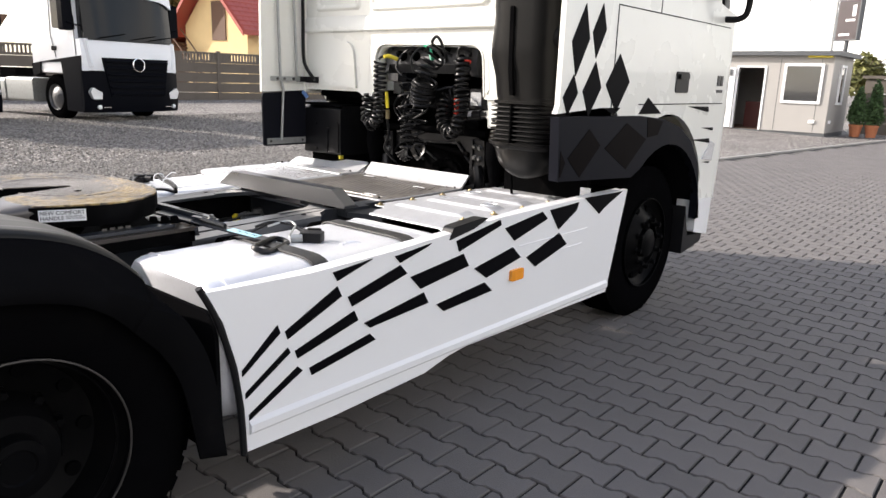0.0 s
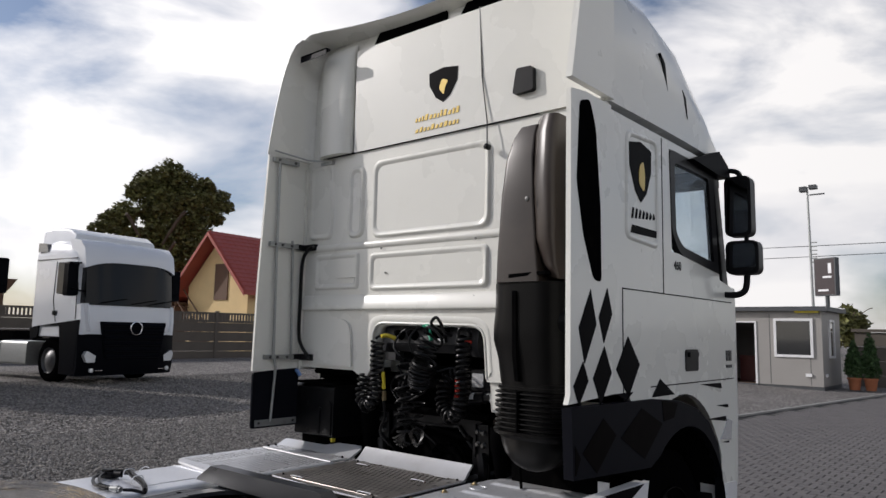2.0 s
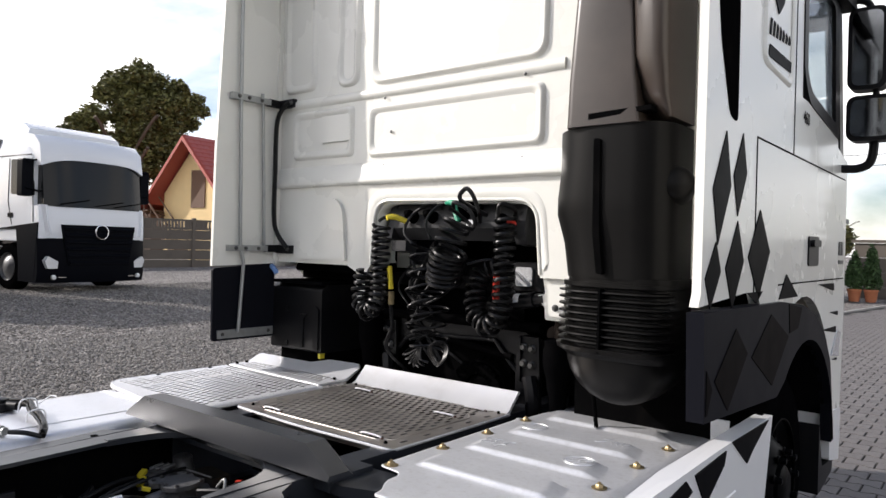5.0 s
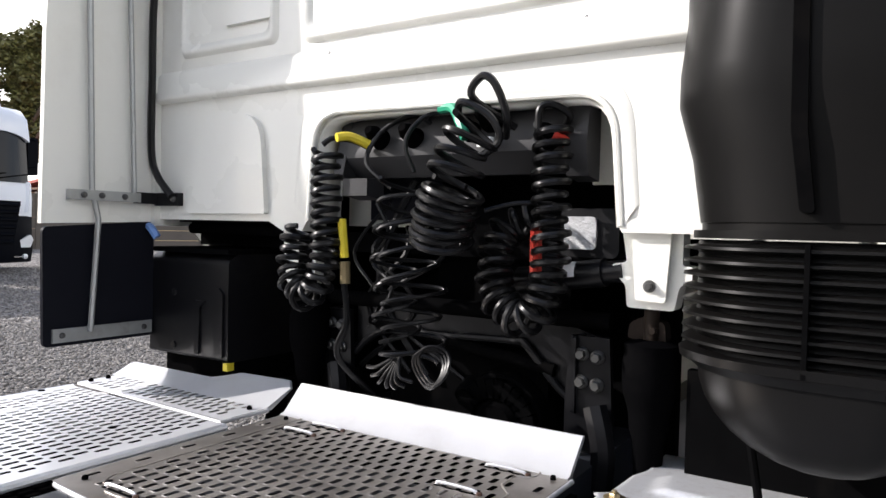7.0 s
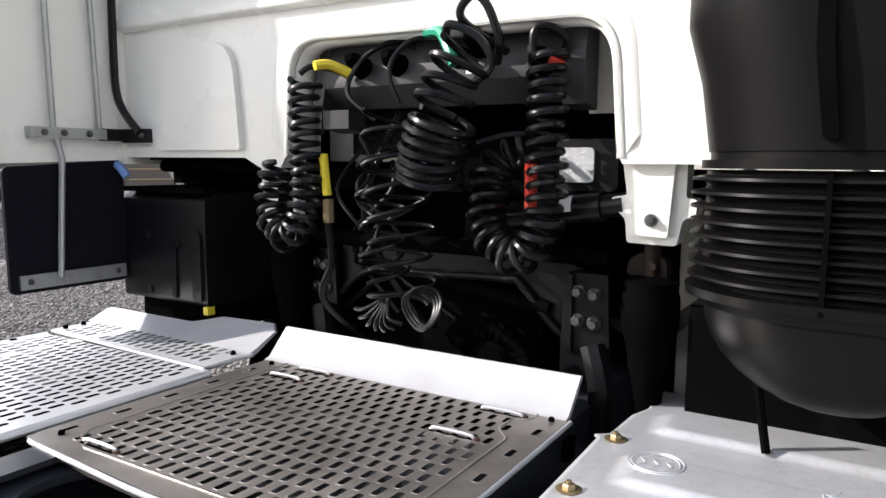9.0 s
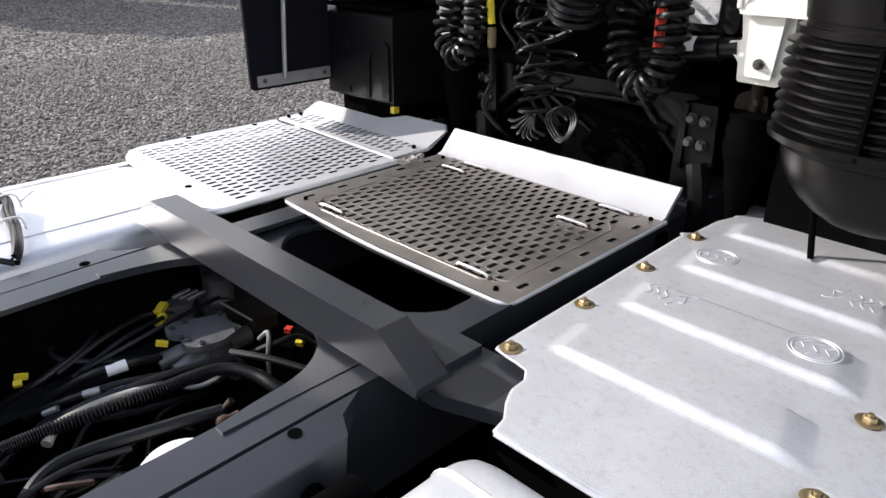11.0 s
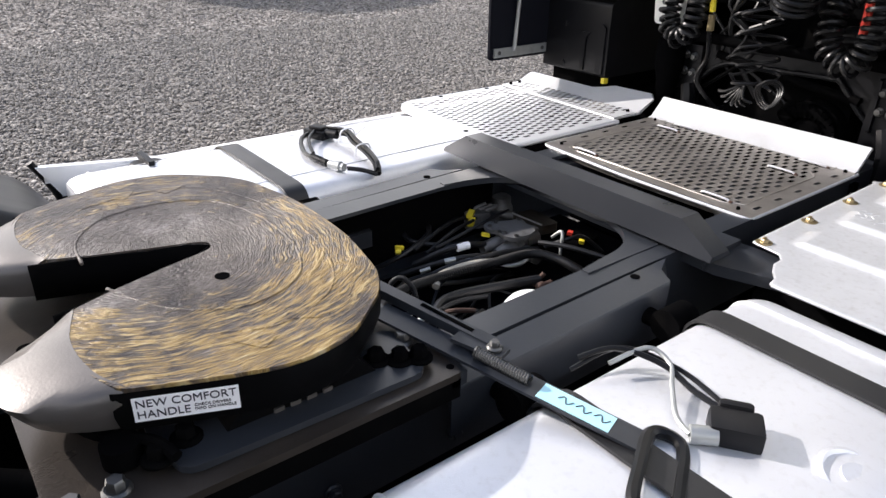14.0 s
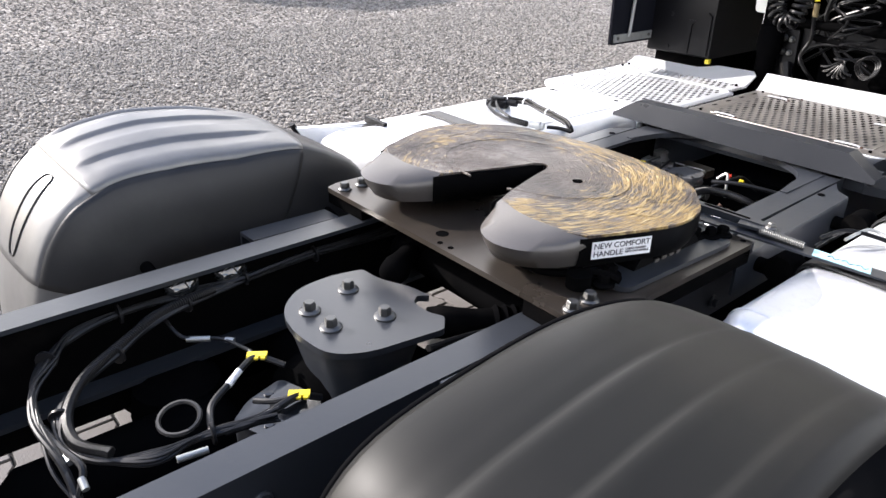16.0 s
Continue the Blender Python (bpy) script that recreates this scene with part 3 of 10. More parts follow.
    solid("side_pressing", truck, CREAM, lambda bm: loft(bm, [[(x, y, z) for y, z in rounded([(3.0 + i, 2.18 + i), (3.43 - i, 2.16 + i), (3.44 - i, 2.80 - i), (3.02 + i, 2.78 - i)], 0.06, 5)]
                                                             for x, i in ((X - 0.002, 0.0), (X + 0.010, 0.012), (X + 0.010, 0.022), (X + 0.0008, 0.034))], True, False), smooth=60)
    def gaps(bm):
        box(bm, X - 0.003, X + 0.0015, 3.486, 3.494, 1.92, 2.83)
        box(bm, X - 0.003, X + 0.0015, 2.966, 2.974, 1.36, 1.92)
        box(bm, X - 0.003, X + 0.0015, 2.966, 4.64, 1.914, 1.920)
        box(bm, X - 0.003, X + 0.0015, 3.3, 4.64, 1.398, 1.404)
    apart("panel_gap", truck, DARK, gaps)
    for s in (1, -1):
        ring = rounded([(3.62, 2.30), (3.72, 2.17), (4.40, 2.10), (4.32, 2.79), (3.60, 2.79)], [0.03, 0.08, 0.02, 0.05, 0.05], 4)
        hole = rounded([(3.68, 2.30), (3.77, 2.22), (4.31, 2.165), (4.24, 2.72), (3.67, 2.72)], [0.03, 0.06, 0.03, 0.04, 0.04], 4)
        def frm(bm):
            rr = [[(s * x, y, z) for y, z in q] for q, x in ((ring, 1.205), (ring, 1.243), (hole, 1.243), (hole, 1.205))]
            loft(bm, rr + [rr[0]], True, False)
        wf = solid("side_window", truck, PLASTIC, frm, "side door window in a black frame")
        solid("window_pane", wf, SKYGLASS, lambda bm: prism(bm, hole, "x", s * 1.222, s * 1.226), "clear side window pane").visible_shadow = False
    apart("seat_back", truck, DARK, lambda bm: [prism(bm, rounded([(3.55, 1.4), (3.75, 1.4), (3.80, 2.4), (3.62, 2.45)], 0.05), "x", a, a + 0.5) for a in (-0.95, 0.45)], "dark seat backs", soft=0.03)
    solid("steering_wheel", truck, DARK, lambda bm: tube(bm, [(-0.55 + 0.22 * math.cos(a), 4.30 + 0.08 * math.sin(a), 2.10 + 0.20 * math.sin(a)) for a in np.linspace(0, 6.28, 24, endpoint=False)], 0.018, 6, True))
    def visor(bm):
        prism(bm, [(3.86, 2.775), (4.10, 2.85), (4.33, 2.92), (4.50, 2.85), (4.54, 2.77), (4.30, 2.755)], "x", X - 0.03, X + 0.05)
    solid("sun_visor", truck, DECAL, visor, "dark wind deflector over the door", soft=0.01)
    def handle(bm):
        prism(bm, rounded(rect(3.79, 3.99, 1.47, 1.60), 0.02, 4), "x", X - 0.01, X + 0.006)
        prism(bm, rounded(rect(3.82, 3.96, 1.555, 1.585), 0.01, 3), "x", X + 0.006, X + 0.022)
    solid("door_handle", truck, PLASTIC, handle, "black recessed door handle", soft=0.004)
    words("engine_number", "460", 0.075, pose(X + 0.002, 3.64, 2.07, 90, 0, 90), DECALG, truck)
    def badge(bm):
        for i in range(2):
            box(bm, X, X + 0.004, 4.50 + 0.06 * i, 4.545 + 0.06 * i, 1.52, 1.59)
        box(bm, X, X + 0.004, 4.50, 4.61, 1.475, 1.495)
    apart("badge", truck, STRAP, badge, "small dark badge shapes")
    # black spikes towards the front
    for y0, y1, z0, z1 in ((4.02, 4.40, 1.345, 1.385), (4.30, 4.52, 1.215, 1.24), (4.12, 4.48, 1.13, 1.165), (4.38, 4.52, 0.985, 1.0)):
        solid("spike_decal", truck, DECAL, lambda bm, a=y0, b=y1, c=z0, d=z1: prism(bm, [(a, d), (b * 0.97 + a * 0.03, d - 0.004), (b, c), (b - 0.03, c)], "x", X, X + 0.003))
    solid("corner_lamp", truck, LENS, lambda bm: prism(bm, [(4.36, 1.02), (4.55, 1.0), (4.58, 1.12), (4.50, 1.14)], "x", X - 0.02, X + 0.006), "dark corner lamp", soft=0.004)
    # mirrors on a tubular arm
    def arm(bm):
        tube(bm, spline([(1.20, 4.52, 2.82), (1.28, 4.55, 2.83), (1.34, 4.56, 2.80), (1.345, 4.56, 2.70)]), 0.018)
        tube(bm, spline([(1.37, 4.56, 2.30), (1.37, 4.56, 2.04), (1.32, 4.55, 1.97), (1.20, 4.52, 1.97)]), 0.022)
        tube(bm, [(1.37, 4.56, 2.72), (1.38, 4.56, 2.2)], 0.016)
    marm = solid("mirror_arm", truck, PLASTIC, arm, "black tubular mirror arm")
    for z0, z1, w in ((2.36, 2.775, 0.175), (2.10, 2.33, 0.215)):
        def head(bm, z0=z0, z1=z1, w=w):
            prism(bm, rounded(rect(1.255, 1.255 + w, z0, z1), 0.05, 5), "y", 4.50, 4.60)
        hd = solid("mirror_housing", truck, PLASTIC, head, "black mirror housing", soft=0.02, seg=3)
        solid("mirror_glass", hd, MIRROR, lambda bm, z0=z0, z1=z1, w=w: prism(bm, rounded(rect(1.275, 1.235 + w, z0 + 0.02, z1 - 0.02), 0.04, 5), "y", 4.494, 4.499), "mirror glass")
    # right rear fin with its black slot
    def fin(bm):
        prism(bm, [(2.44, 1.40), (2.45, 2.84), (2.60, 2.86), (2.86, 2.86), (2.86, 1.385), (2.42, 1.36)], "x", 1.212, 1.2385)
    finr = solid("side_deflector", truck, CREAM, fin, "white side deflector behind the cab", soft=0.008)
    def fup(bm):
        prism(bm, [(2.46, 2.862), (2.64, 3.80), (2.90, 3.82), (2.90, 2.862)], "x", 1.20, 1.236)
    solid("roof_deflector", truck, CREAM, fup, soft=0.01)
    def fslot(bm):
        prism(bm, rounded([(2.53, 2.80), (2.50, 2.4), (2.56, 2.15), (2.66, 1.94), (2.74, 1.93), (2.735, 2.3), (2.69, 2.70), (2.63, 2.83)], 0.03, 3), "x", 1.236, 1.2405)
    solid("air_slot", finr, DARK, fslot, "long black slot")
    # left fin seen from inside, with clamps and rods
    def finl(bm):
        prism(bm, [(2.463, 1.385), (2.473, 1.97), (2.513, 2.895), (2.908, 2.895), (2.908, 1.40)], "x", -1.238, -1.218)
    fl = solid("side_deflector", truck, CREAM, finl, "white side deflector behind the cab", soft=0.006)
    def finlu(bm):
        rings = []
        for z, y, x in ((2.852, 2.488, -1.222), (3.0, 2.506, -1.220), (3.2, 2.535, -1.216), (3.395, 2.567, -1.206), (3.50, 2.582, -1.188), (3.60, 2.592, -1.150), (3.66, 2.600, -1.105), (3.69, 2.612, -1.05)):
            rings.append([(x - 0.004, y, z), (x + 0.004, y - 0.001, z), (x + 0.03, 2.72, z), (x + 0.05, 2.86, z), (x + 0.16, 2.93, z), (x - 0.004, 2.93, z)])
        loft(bm, rings)
    solid("roof_deflector", truck, CREAM, finlu, smooth=60)
    def flap(bm):
        prism(bm, rounded([(2.495, 1.00), (2.875, 1.00), (2.875, 1.40), (2.49, 1.375)], 0.02, 4), "x", -1.234, -1.220)
    fp = solid("lower_flap", truck, GUARDM, flap, "dark grey plastic flap", soft=0.004)
    solid("edge_bar", fp, GALV, lambda bm: box(bm, -1.219, -1.211, 2.52, 2.865, 1.012, 1.055), "galvanised bar", soft=0.003)
    apart("bar_screw", fp, STEEL, lambda bm: [lathe(bm, (-1.211, y, 1.034), (1, 0, 0), ((0.010, 0), (0.008, 0.005), (0.0, 0.006)), 10) for y in (2.55, 2.835)])
    apart("rod", truck, GALV, lambda bm: [tube(bm, [(-1.20, 2.635, 1.04), (-1.195, 2.655, 1.40), (-1.195, 2.632, 1.50), (-1.195, 2.618, 2.20), (-1.195, 2.612, 2.85)], 0.0095), tube(bm, [(-1.195, 2.782, 1.47), (-1.195, 2.757, 2.20), (-1.195, 2.75, 2.30)], 0.0085)], "galvanised rod inside the deflector")
    for z in (1.478, 2.262, 2.865):
        top_ = z > 2.8
        def clamp(bm, z=z):
            box(bm, -1.216, -1.185, 2.56, 2.775 if top_ else 2.80, z - 0.016, z + 0.016)
        cl = solid("clamp", truck, GALV, clamp, "galvanised clamp bar", soft=0.004)
        apart("clamp_bolt", cl, STEEL, lambda bm, z=z: [hexbolt(bm, (-1.185, y, z), (1, 0, 0), 0.007, 0.006, 0.010) for y in ((2.60, 2.66, 2.74) if not top_ else (2.60, 2.74))])
        if not top_:
            def link(bm, z=z):
                box(bm, -1.214, -1.188, 2.79, 2.875, z - 0.019, z + 0.019)
                box(bm, -1.20, -1.075, 2.862, 2.886, z - 0.024, z + 0.020)
            lk = solid("stay", truck, PLASTIC, link, "black angled stay", soft=0.004)
            solid("stay_bolt", lk, STEEL, lambda bm, z=z: hexbolt(bm, (-1.095, 2.862, z), (0, -1, 0), 0.008, 0.006, 0.012))
    solid("stay", truck, GALV, lambda bm: [tube(bm, [(-1.19, 2.56, 2.925), (-1.12, 2.80, 2.89), (-0.94, 2.87, 2.868)], 0.006, 8), box(bm, -1.05, -0.925, 2.862, 2.886, 2.85, 2.875)], "thin galvanised stay")
    def strut(bm):
        tube(bm, spline([(-1.095, 2.85, 2.262), (-1.14, 2.845, 2.235), (-1.185, 2.84, 2.15), (-1.19, 2.84, 1.9), (-1.19, 2.84, 1.65), (-1.165, 2.845, 1.56), (-1.09, 2.85, 1.485)], 6), 0.0125)
    solid("gas_strut", truck, HOSE, strut, "bent black rod")


cab()


def checker():
    """Black checks of the skirt: three bands that rise and widen towards the front."""
    X = 1.2475
    cells = (
        ((0.62, 0.58), (0.76, 0.70), (0.77, 0.67), (0.62, 0.56)), ((0.63, 0.50), (0.80, 0.61), (0.81, 0.59), (0.63, 0.48)), ((0.64, 0.42), (0.84, 0.53), (0.86, 0.51), (0.64, 0.40)))
    cells += (((0.79, 0.67), (1.02, 0.78), (1.04, 0.74), (0.80, 0.64)), ((0.83, 0.59), (1.10, 0.67), (1.12, 0.63), (0.84, 0.56)), ((0.89, 0.51), (1.18, 0.56), (1.21, 0.53), (0.90, 0.48)))
    cells += (((1.07, 0.73), (1.34, 0.80), (1.38, 0.76), (1.09, 0.69)), ((1.15, 0.61), (1.48, 0.66), (1.51, 0.61), (1.18, 0.585)), ((1.00, 0.835), (1.19, 0.852), (1.19, 0.85), (1.02, 0.80)))
    more = (((1.31, 0.84), (1.52, 0.86), (1.50, 0.85), (1.34, 0.81)), ((1.40, 0.74), (1.73, 0.78), (1.77, 0.72), (1.46, 0.68)), ((1.56, 0.59), (1.89, 0.62), (1.95, 0.57), (1.61, 0.55)))
    more += (((1.68, 0.845), (1.99, 0.895), (2.0, 0.87), (1.70, 0.795)), ((1.81, 0.70), (2.10, 0.75), (2.17, 0.69), (1.90, 0.64)), ((2.03, 0.85), (2.34, 0.89), (2.39, 0.85), (2.11, 0.78)))
    more += (((2.22, 0.68), (2.51, 0.76), (2.59, 0.69), (2.30, 0.62)), ((2.41, 0.89), (2.69, 0.90), (2.67, 0.86), (2.50, 0.78)), ((2.75, 0.915), (3.18, 0.91), (2.98, 0.84), (2.92, 0.81)))
    for q in cells + more:
        solid("check_decal", skirt_right, DECAL, lambda bm, q=q: prism(bm, q, "x", X - 0.004, X + 0.001))


def skirt(s):
    def panel(bm):
        rear = [(0.50, 0.865), (0.56, 0.76), (0.605, 0.60), (0.625, 0.45), (0.632, 0.29)]
        top = [(3.25, 0.915), (2.6, 0.915), (2.0, 0.905), (1.64, 0.88), (1.3, 0.86), (0.9, 0.85)]
        low = [(1.0, 0.285), (1.5, 0.30), (1.66, 0.335), (1.78, 0.345), (3.08, 0.325)]
        cap = 1.0 if s > 0 else 0.825
        top = [(y, min(z, cap)) for y, z in top]
        prism(bm, rear + low + top, "x", s * 1.215, s * 1.244)
    ob = solid("side_skirt", truck, WHITE, panel, "white side skirt with black checks" if s > 0 else "white side skirt", soft=0.012, seg=3)
    def rail(bm):
        prism(bm, [(s * 1.243, 0.40), (s * 1.258, 0.385), (s * 1.258, 0.36), (s * 1.243, 0.345)], "y", 0.64, 3.075)
    solid("lower_moulding", ob, WHITE, rail, soft=0.004)
    def flange(bm):
        loft(bm, [[(s * 1.243, y, min(z, 1.0 if s > 0 else 0.825)), (s * (1.243 - w), y, min(z, 1.0 if s > 0 else 0.825) + 0.004), (s * (1.243 - w), y, min(z, 1.0 if s > 0 else 0.825) - 0.02), (s * 1.22, y, min(z, 1.0 if s > 0 else 0.825) - 0.02)] for y, z, w in
                  ((0.52, 0.862, 0.02), (0.9, 0.85, 0.05), (1.3, 0.862, 0.06), (1.7, 0.885, 0.04), (2.3, 0.91, 0.06), (3.2, 0.916, 0.05))])
    solid("top_flange", ob, WHITE, flange)
    def trim(bm):
        pts = [(s * 1.235, y, z) for y, z in ((0.49, 0.88), (0.545, 0.77), (0.592, 0.61), (0.615, 0.46), (0.622, 0.28))]
        tube(bm, spline(pts, 6), 0.012)
    solid("edge_trim", ob, PLASTIC, trim)
    return ob


skirt_right, skirt_left = skirt(1), skirt(-1)
checker()
solid("side_marker_lamp", skirt_right, AMBER, lambda bm: prism(bm, rounded(rect(2.085, 2.185, 0.585, 0.64), 0.012, 4), "x", 1.243, 1.26), "amber side marker lamp", soft=0.004)


def recess(bm):
    prism(bm, rounded([(1.63, 0.852), (1.80, 0.880), (1.90, 0.915), (1.86, 0.922), (1.66, 0.905)], 0.012, 4), "x", 1.19, 1.2465)


solid("grab_recess", skirt_right, PLASTIC, recess, "black grab recess", soft=0.004)
solid("swage_line", skirt_right, WHITE, lambda bm: [prism(bm, [(1.2435, z), (1.2475, z + 0.004), (1.2435, z + 0.008)], "y", a, b) for a, b, z in ((2.15, 2.80, 0.742), (2.30, 2.75, 0.665))])


def cab_checks():
    X = 1.2392
    for cy, cz, w, h, lean in ((2.60, 1.715, 0.17, 0.35, 0.03), (2.78, 1.77, 0.14, 0.27, 0.02), (3.025, 1.515, 0.27, 0.31, 0.0), (2.745, 1.48, 0.19, 0.28, 0.02), (2.535, 1.45, 0.14, 0.20, 0.02)):
        q = [(cy + lean, cz + h / 2), (cy + w / 2, cz + 0.01), (cy - lean, cz - h / 2), (cy - w / 2, cz - 0.01)]
        solid("diamond_decal", truck, DECAL, lambda bm, q=q: prism(bm, q, "x", X - 0.002, X + 0.0025))
    for q in (((3.42, 1.44), (3.62, 1.345), (3.31, 1.345)), ((2.89, 1.385), (3.08, 1.385), (3.0, 1.345))):
        solid("diamond_decal", truck, DECAL, lambda bm, q=q: prism(bm, q, "x", X - 0.002, X + 0.0025))


cab_checks()


def wheel_guard():
    def guard(bm):
        inner = [(3.75 + 0.65 * math.cos(radians(a)), 0.5 + 0.655 * math.sin(radians(a))) for a in range(126, 8, -9)]
        outer = [(4.33, 0.60), (4.335, 0.80), (4.27, 1.0), (4.12, 1.15), (3.92, 1.25), (3.65, 1.31), (3.3, 1.338), (2.42, 1.345)]
        prism(bm, [(2.44, 1.03), (3.25, 0.985)] + inner + outer, "x", 1.205, 1.256)
    g = solid("front_wheel_guard", truck, GUARDM, guard, "grey plastic front wheel guard with faint diamonds", soft=0.012, seg=3)
    for q in (((2.72, 1.28), (2.85, 1.19), (2.65, 1.035), (2.52, 1.14)), ((3.14, 1.30), (3.40, 1.20), (3.17, 1.04), (2.90, 1.17)), ((2.45, 1.18), (2.5, 1.12), (2.46, 1.05), (2.45, 1.05)), ((3.40, 1.325), (3.62, 1.30), (3.56, 1.22), (3.42, 1.21))):
        solid("diamond_decal", g, DECALG, lambda bm, q=q: prism(bm, q, "x", 1.2555, 1.2585))
    def inner(bm):
        pts = [(3.75 + 0.66 * math.cos(radians(a)), 0.5 + 0.665 * math.sin(radians(a))) for a in range(140, -10, -10)]
        loft(bm, [[(x, y, z) for y, z in pts] for x in (0.72, 1.22)], closed=False)
    ob = solid("inner_arch", g, DARK, inner)
    ob.modifiers.new("thick", "SOLIDIFY").thickness = 0.01
    def steps(bm):
        prism(bm, rounded([(4.36, 0.50), (4.62, 0.45), (4.64, 0.72), (4.36, 0.74)], 0.02), "x", 1.1, 1.245)
    solid("step_panel", truck, WHITE, steps, "white step panel", soft=0.01)
    def tread(bm):
        prism(bm, [(4.22, 0.36), (4.55, 0.40), (4.58, 0.46), (4.30, 0.48), (4.22, 0.70)], "x", 0.95, 1.225)
    solid("cab_step", truck, PLASTIC, tread, "black cab step", soft=0.008)
    def defl(bm):
        outer = rounded([(4.56, 1.12), (4.66, 1.10), (4.715, 1.20), (4.70, 1.66), (4.60, 1.74), (4.56, 1.70)], 0.03, 4)
        prism(bm, outer, "x", 1.195, 1.213)
        for k in range(5):
            box(bm, 1.205, 1.222, 4.60, 4.68, 1.18 + 0.105 * k, 1.215 + 0.105 * k)
    solid("corner_deflector", truck, CREAM, defl, "white corner air deflector")


wheel_guard()


def wheel(name, x_out, y, r, width, steer, label):
    """One wheel on the right side; the left one is its mirror."""
    made = []
    for s in (1, -1):
        w = new(name)
        w.parent = truck
        tagged(w, label)
        made.append(w)
        xo, xi = s * x_out, s * (x_out - width)
        d = Vector((s, 0, 0))
        zc = r - 0.005
        prof = [(0.292, 0.02), (0.33, 0.004), (r - 0.09, 0.0), (r - 0.035, 0.012), (r, 0.04), (r + 0.001, width * 0.5), (r, width - 0.04), (r - 0.05, width), (0.29, width - 0.02)]
        solid("tyre", w, RUBBER, lambda bm: lathe(bm, (xo, y, zc), -d, prof, 56, False), "black truck tyre")
        def lug(bm):
            for k in range(48):
                a = 2 * math.pi * k / 48
                m = Matrix.Translation((xo, y, zc)) @ Matrix.Rotation(a, 4, "X")
                x0, x1 = sorted((-s * 0.035, -s * (width - 0.035)))
                box(bm, x0, x1, -0.022, 0.022, r - 0.006, r + 0.006, m)
        tagged(solid("tread_block", w, RUBBER, lug), "worn tread blocks", kind="stuff")
        if steer:
            rp = [(0.296, 0.0), (0.296, 0.02), (0.27, 0.05), (0.255, 0.06), (0.20, 0.035), (0.17, 0.0), (0.14, -0.012), (0.135, 0.02), (0.10, 0.03), (0.095, -0.02), (0.07, -0.035), (0.0, -0.035)]
        else:
            rp = [(0.298, 0.0), (0.296, 0.03), (0.275, 0.055), (0.262, 0.10), (0.25, 0.14), (0.16, 0.175), (0.15, 0.15), (0.14, 0.09), (0.125, 0.06), (0.08, 0.055), (0.075, 0.02), (0.0, 0.02)]
        solid("rim", w, RIMM, lambda bm: lathe(bm, (xo, y, zc), -d, rp, 48, False), "dark steel rim")
        solid("rim_edge", w, RIMEDGE if not steer else RIMM, lambda bm: tube(bm, circle((xo + s * 0.001, y, zc), Vector((0, 1, 0)), Vector((0, 0, 1)), 0.294, 56), 0.0035, 6, True), "thin rim edge")
        def nuts(bm):
            for k in range(10):
                a = 2 * math.pi * (k + 0.3) / 10
                depth = -0.012 if steer else 0.165
                rr = 0.155
                c = (xo - s * (depth + 0.0), y + rr * math.cos(a), zc + rr * math.sin(a))
                hexbolt(bm, c, d, 0.016, 0.03, 0.02)
        apart("wheel_nut", w, RIMM, nuts)
        def holes(bm):
            for k in range(10):
                a = 2 * math.pi * k / 10
                rr = 0.225
                dep = 0.042 if steer else 0.148
                c = Vector((xo - s * (dep - 0.006), y + rr * math.cos(a), zc + rr * math.sin(a)))
                cyl(bm, c, c - d * 0.02, 0.022, seg=12)
        apart("rim_hole", w, DARK, holes)
        if not steer:
            solid("rim_lip", w, RIMM, lambda bm: tube(bm, circle((xo - s * 0.045, y, zc), Vector((0, 1, 0)), Vector((0, 0, 1)), 0.276, 56), 0.005, 6, True))
            solid("hub_cap", w, RIMM, lambda bm: lathe(bm, (xo - s * 0.022, y, zc), d, ((0.074, 0), (0.074, 0.010), (0.05, 0.014), (0.045, 0.008), (0.0, 0.008)), 32), "dark hub cap")
    return made


wheel("front_wheel", 1.15, 3.80, 0.50, 0.30, True, "front wheel with dark steel rim")
wheel("rear_wheel", 1.205, 0.0, 0.495, 0.27, False, "outer rear wheel with deep dark rim")


def inner_wheels():
    for s in (1, -1):
        solid("inner_rear_tyre", truck, RUBBER, lambda bm: lathe(bm, (s * 0.925, 0, 0.49), (-s, 0, 0), [(0.28, 0), (0.45, 0.0), (0.49, 0.04), (0.49, 0.23), (0.45, 0.27), (0.28, 0.27)], 40, False))
    solid("front_axle", truck, DARK, lambda bm: cyl(bm, (-0.95, 3.8, 0.46), (0.95, 3.8, 0.46), 0.06), "black front axle beam")
    def axle(bm):
        cyl(bm, (-0.9, 0, 0.49), (0.9, 0, 0.49), 0.075)
        lathe(bm, (0, -0.20, 0.49), (0, 1, 0), [(0.06, 0), (0.17, 0.04), (0.20, 0.15), (0.18, 0.30), (0.09, 0.42)], 24)
        cyl(bm, (0, 0.2, 0.50), (0, 2.0, 0.56), 0.055)
    solid("axle", truck, DARK, axle, "black rear axle with drive shaft")


inner_wheels()


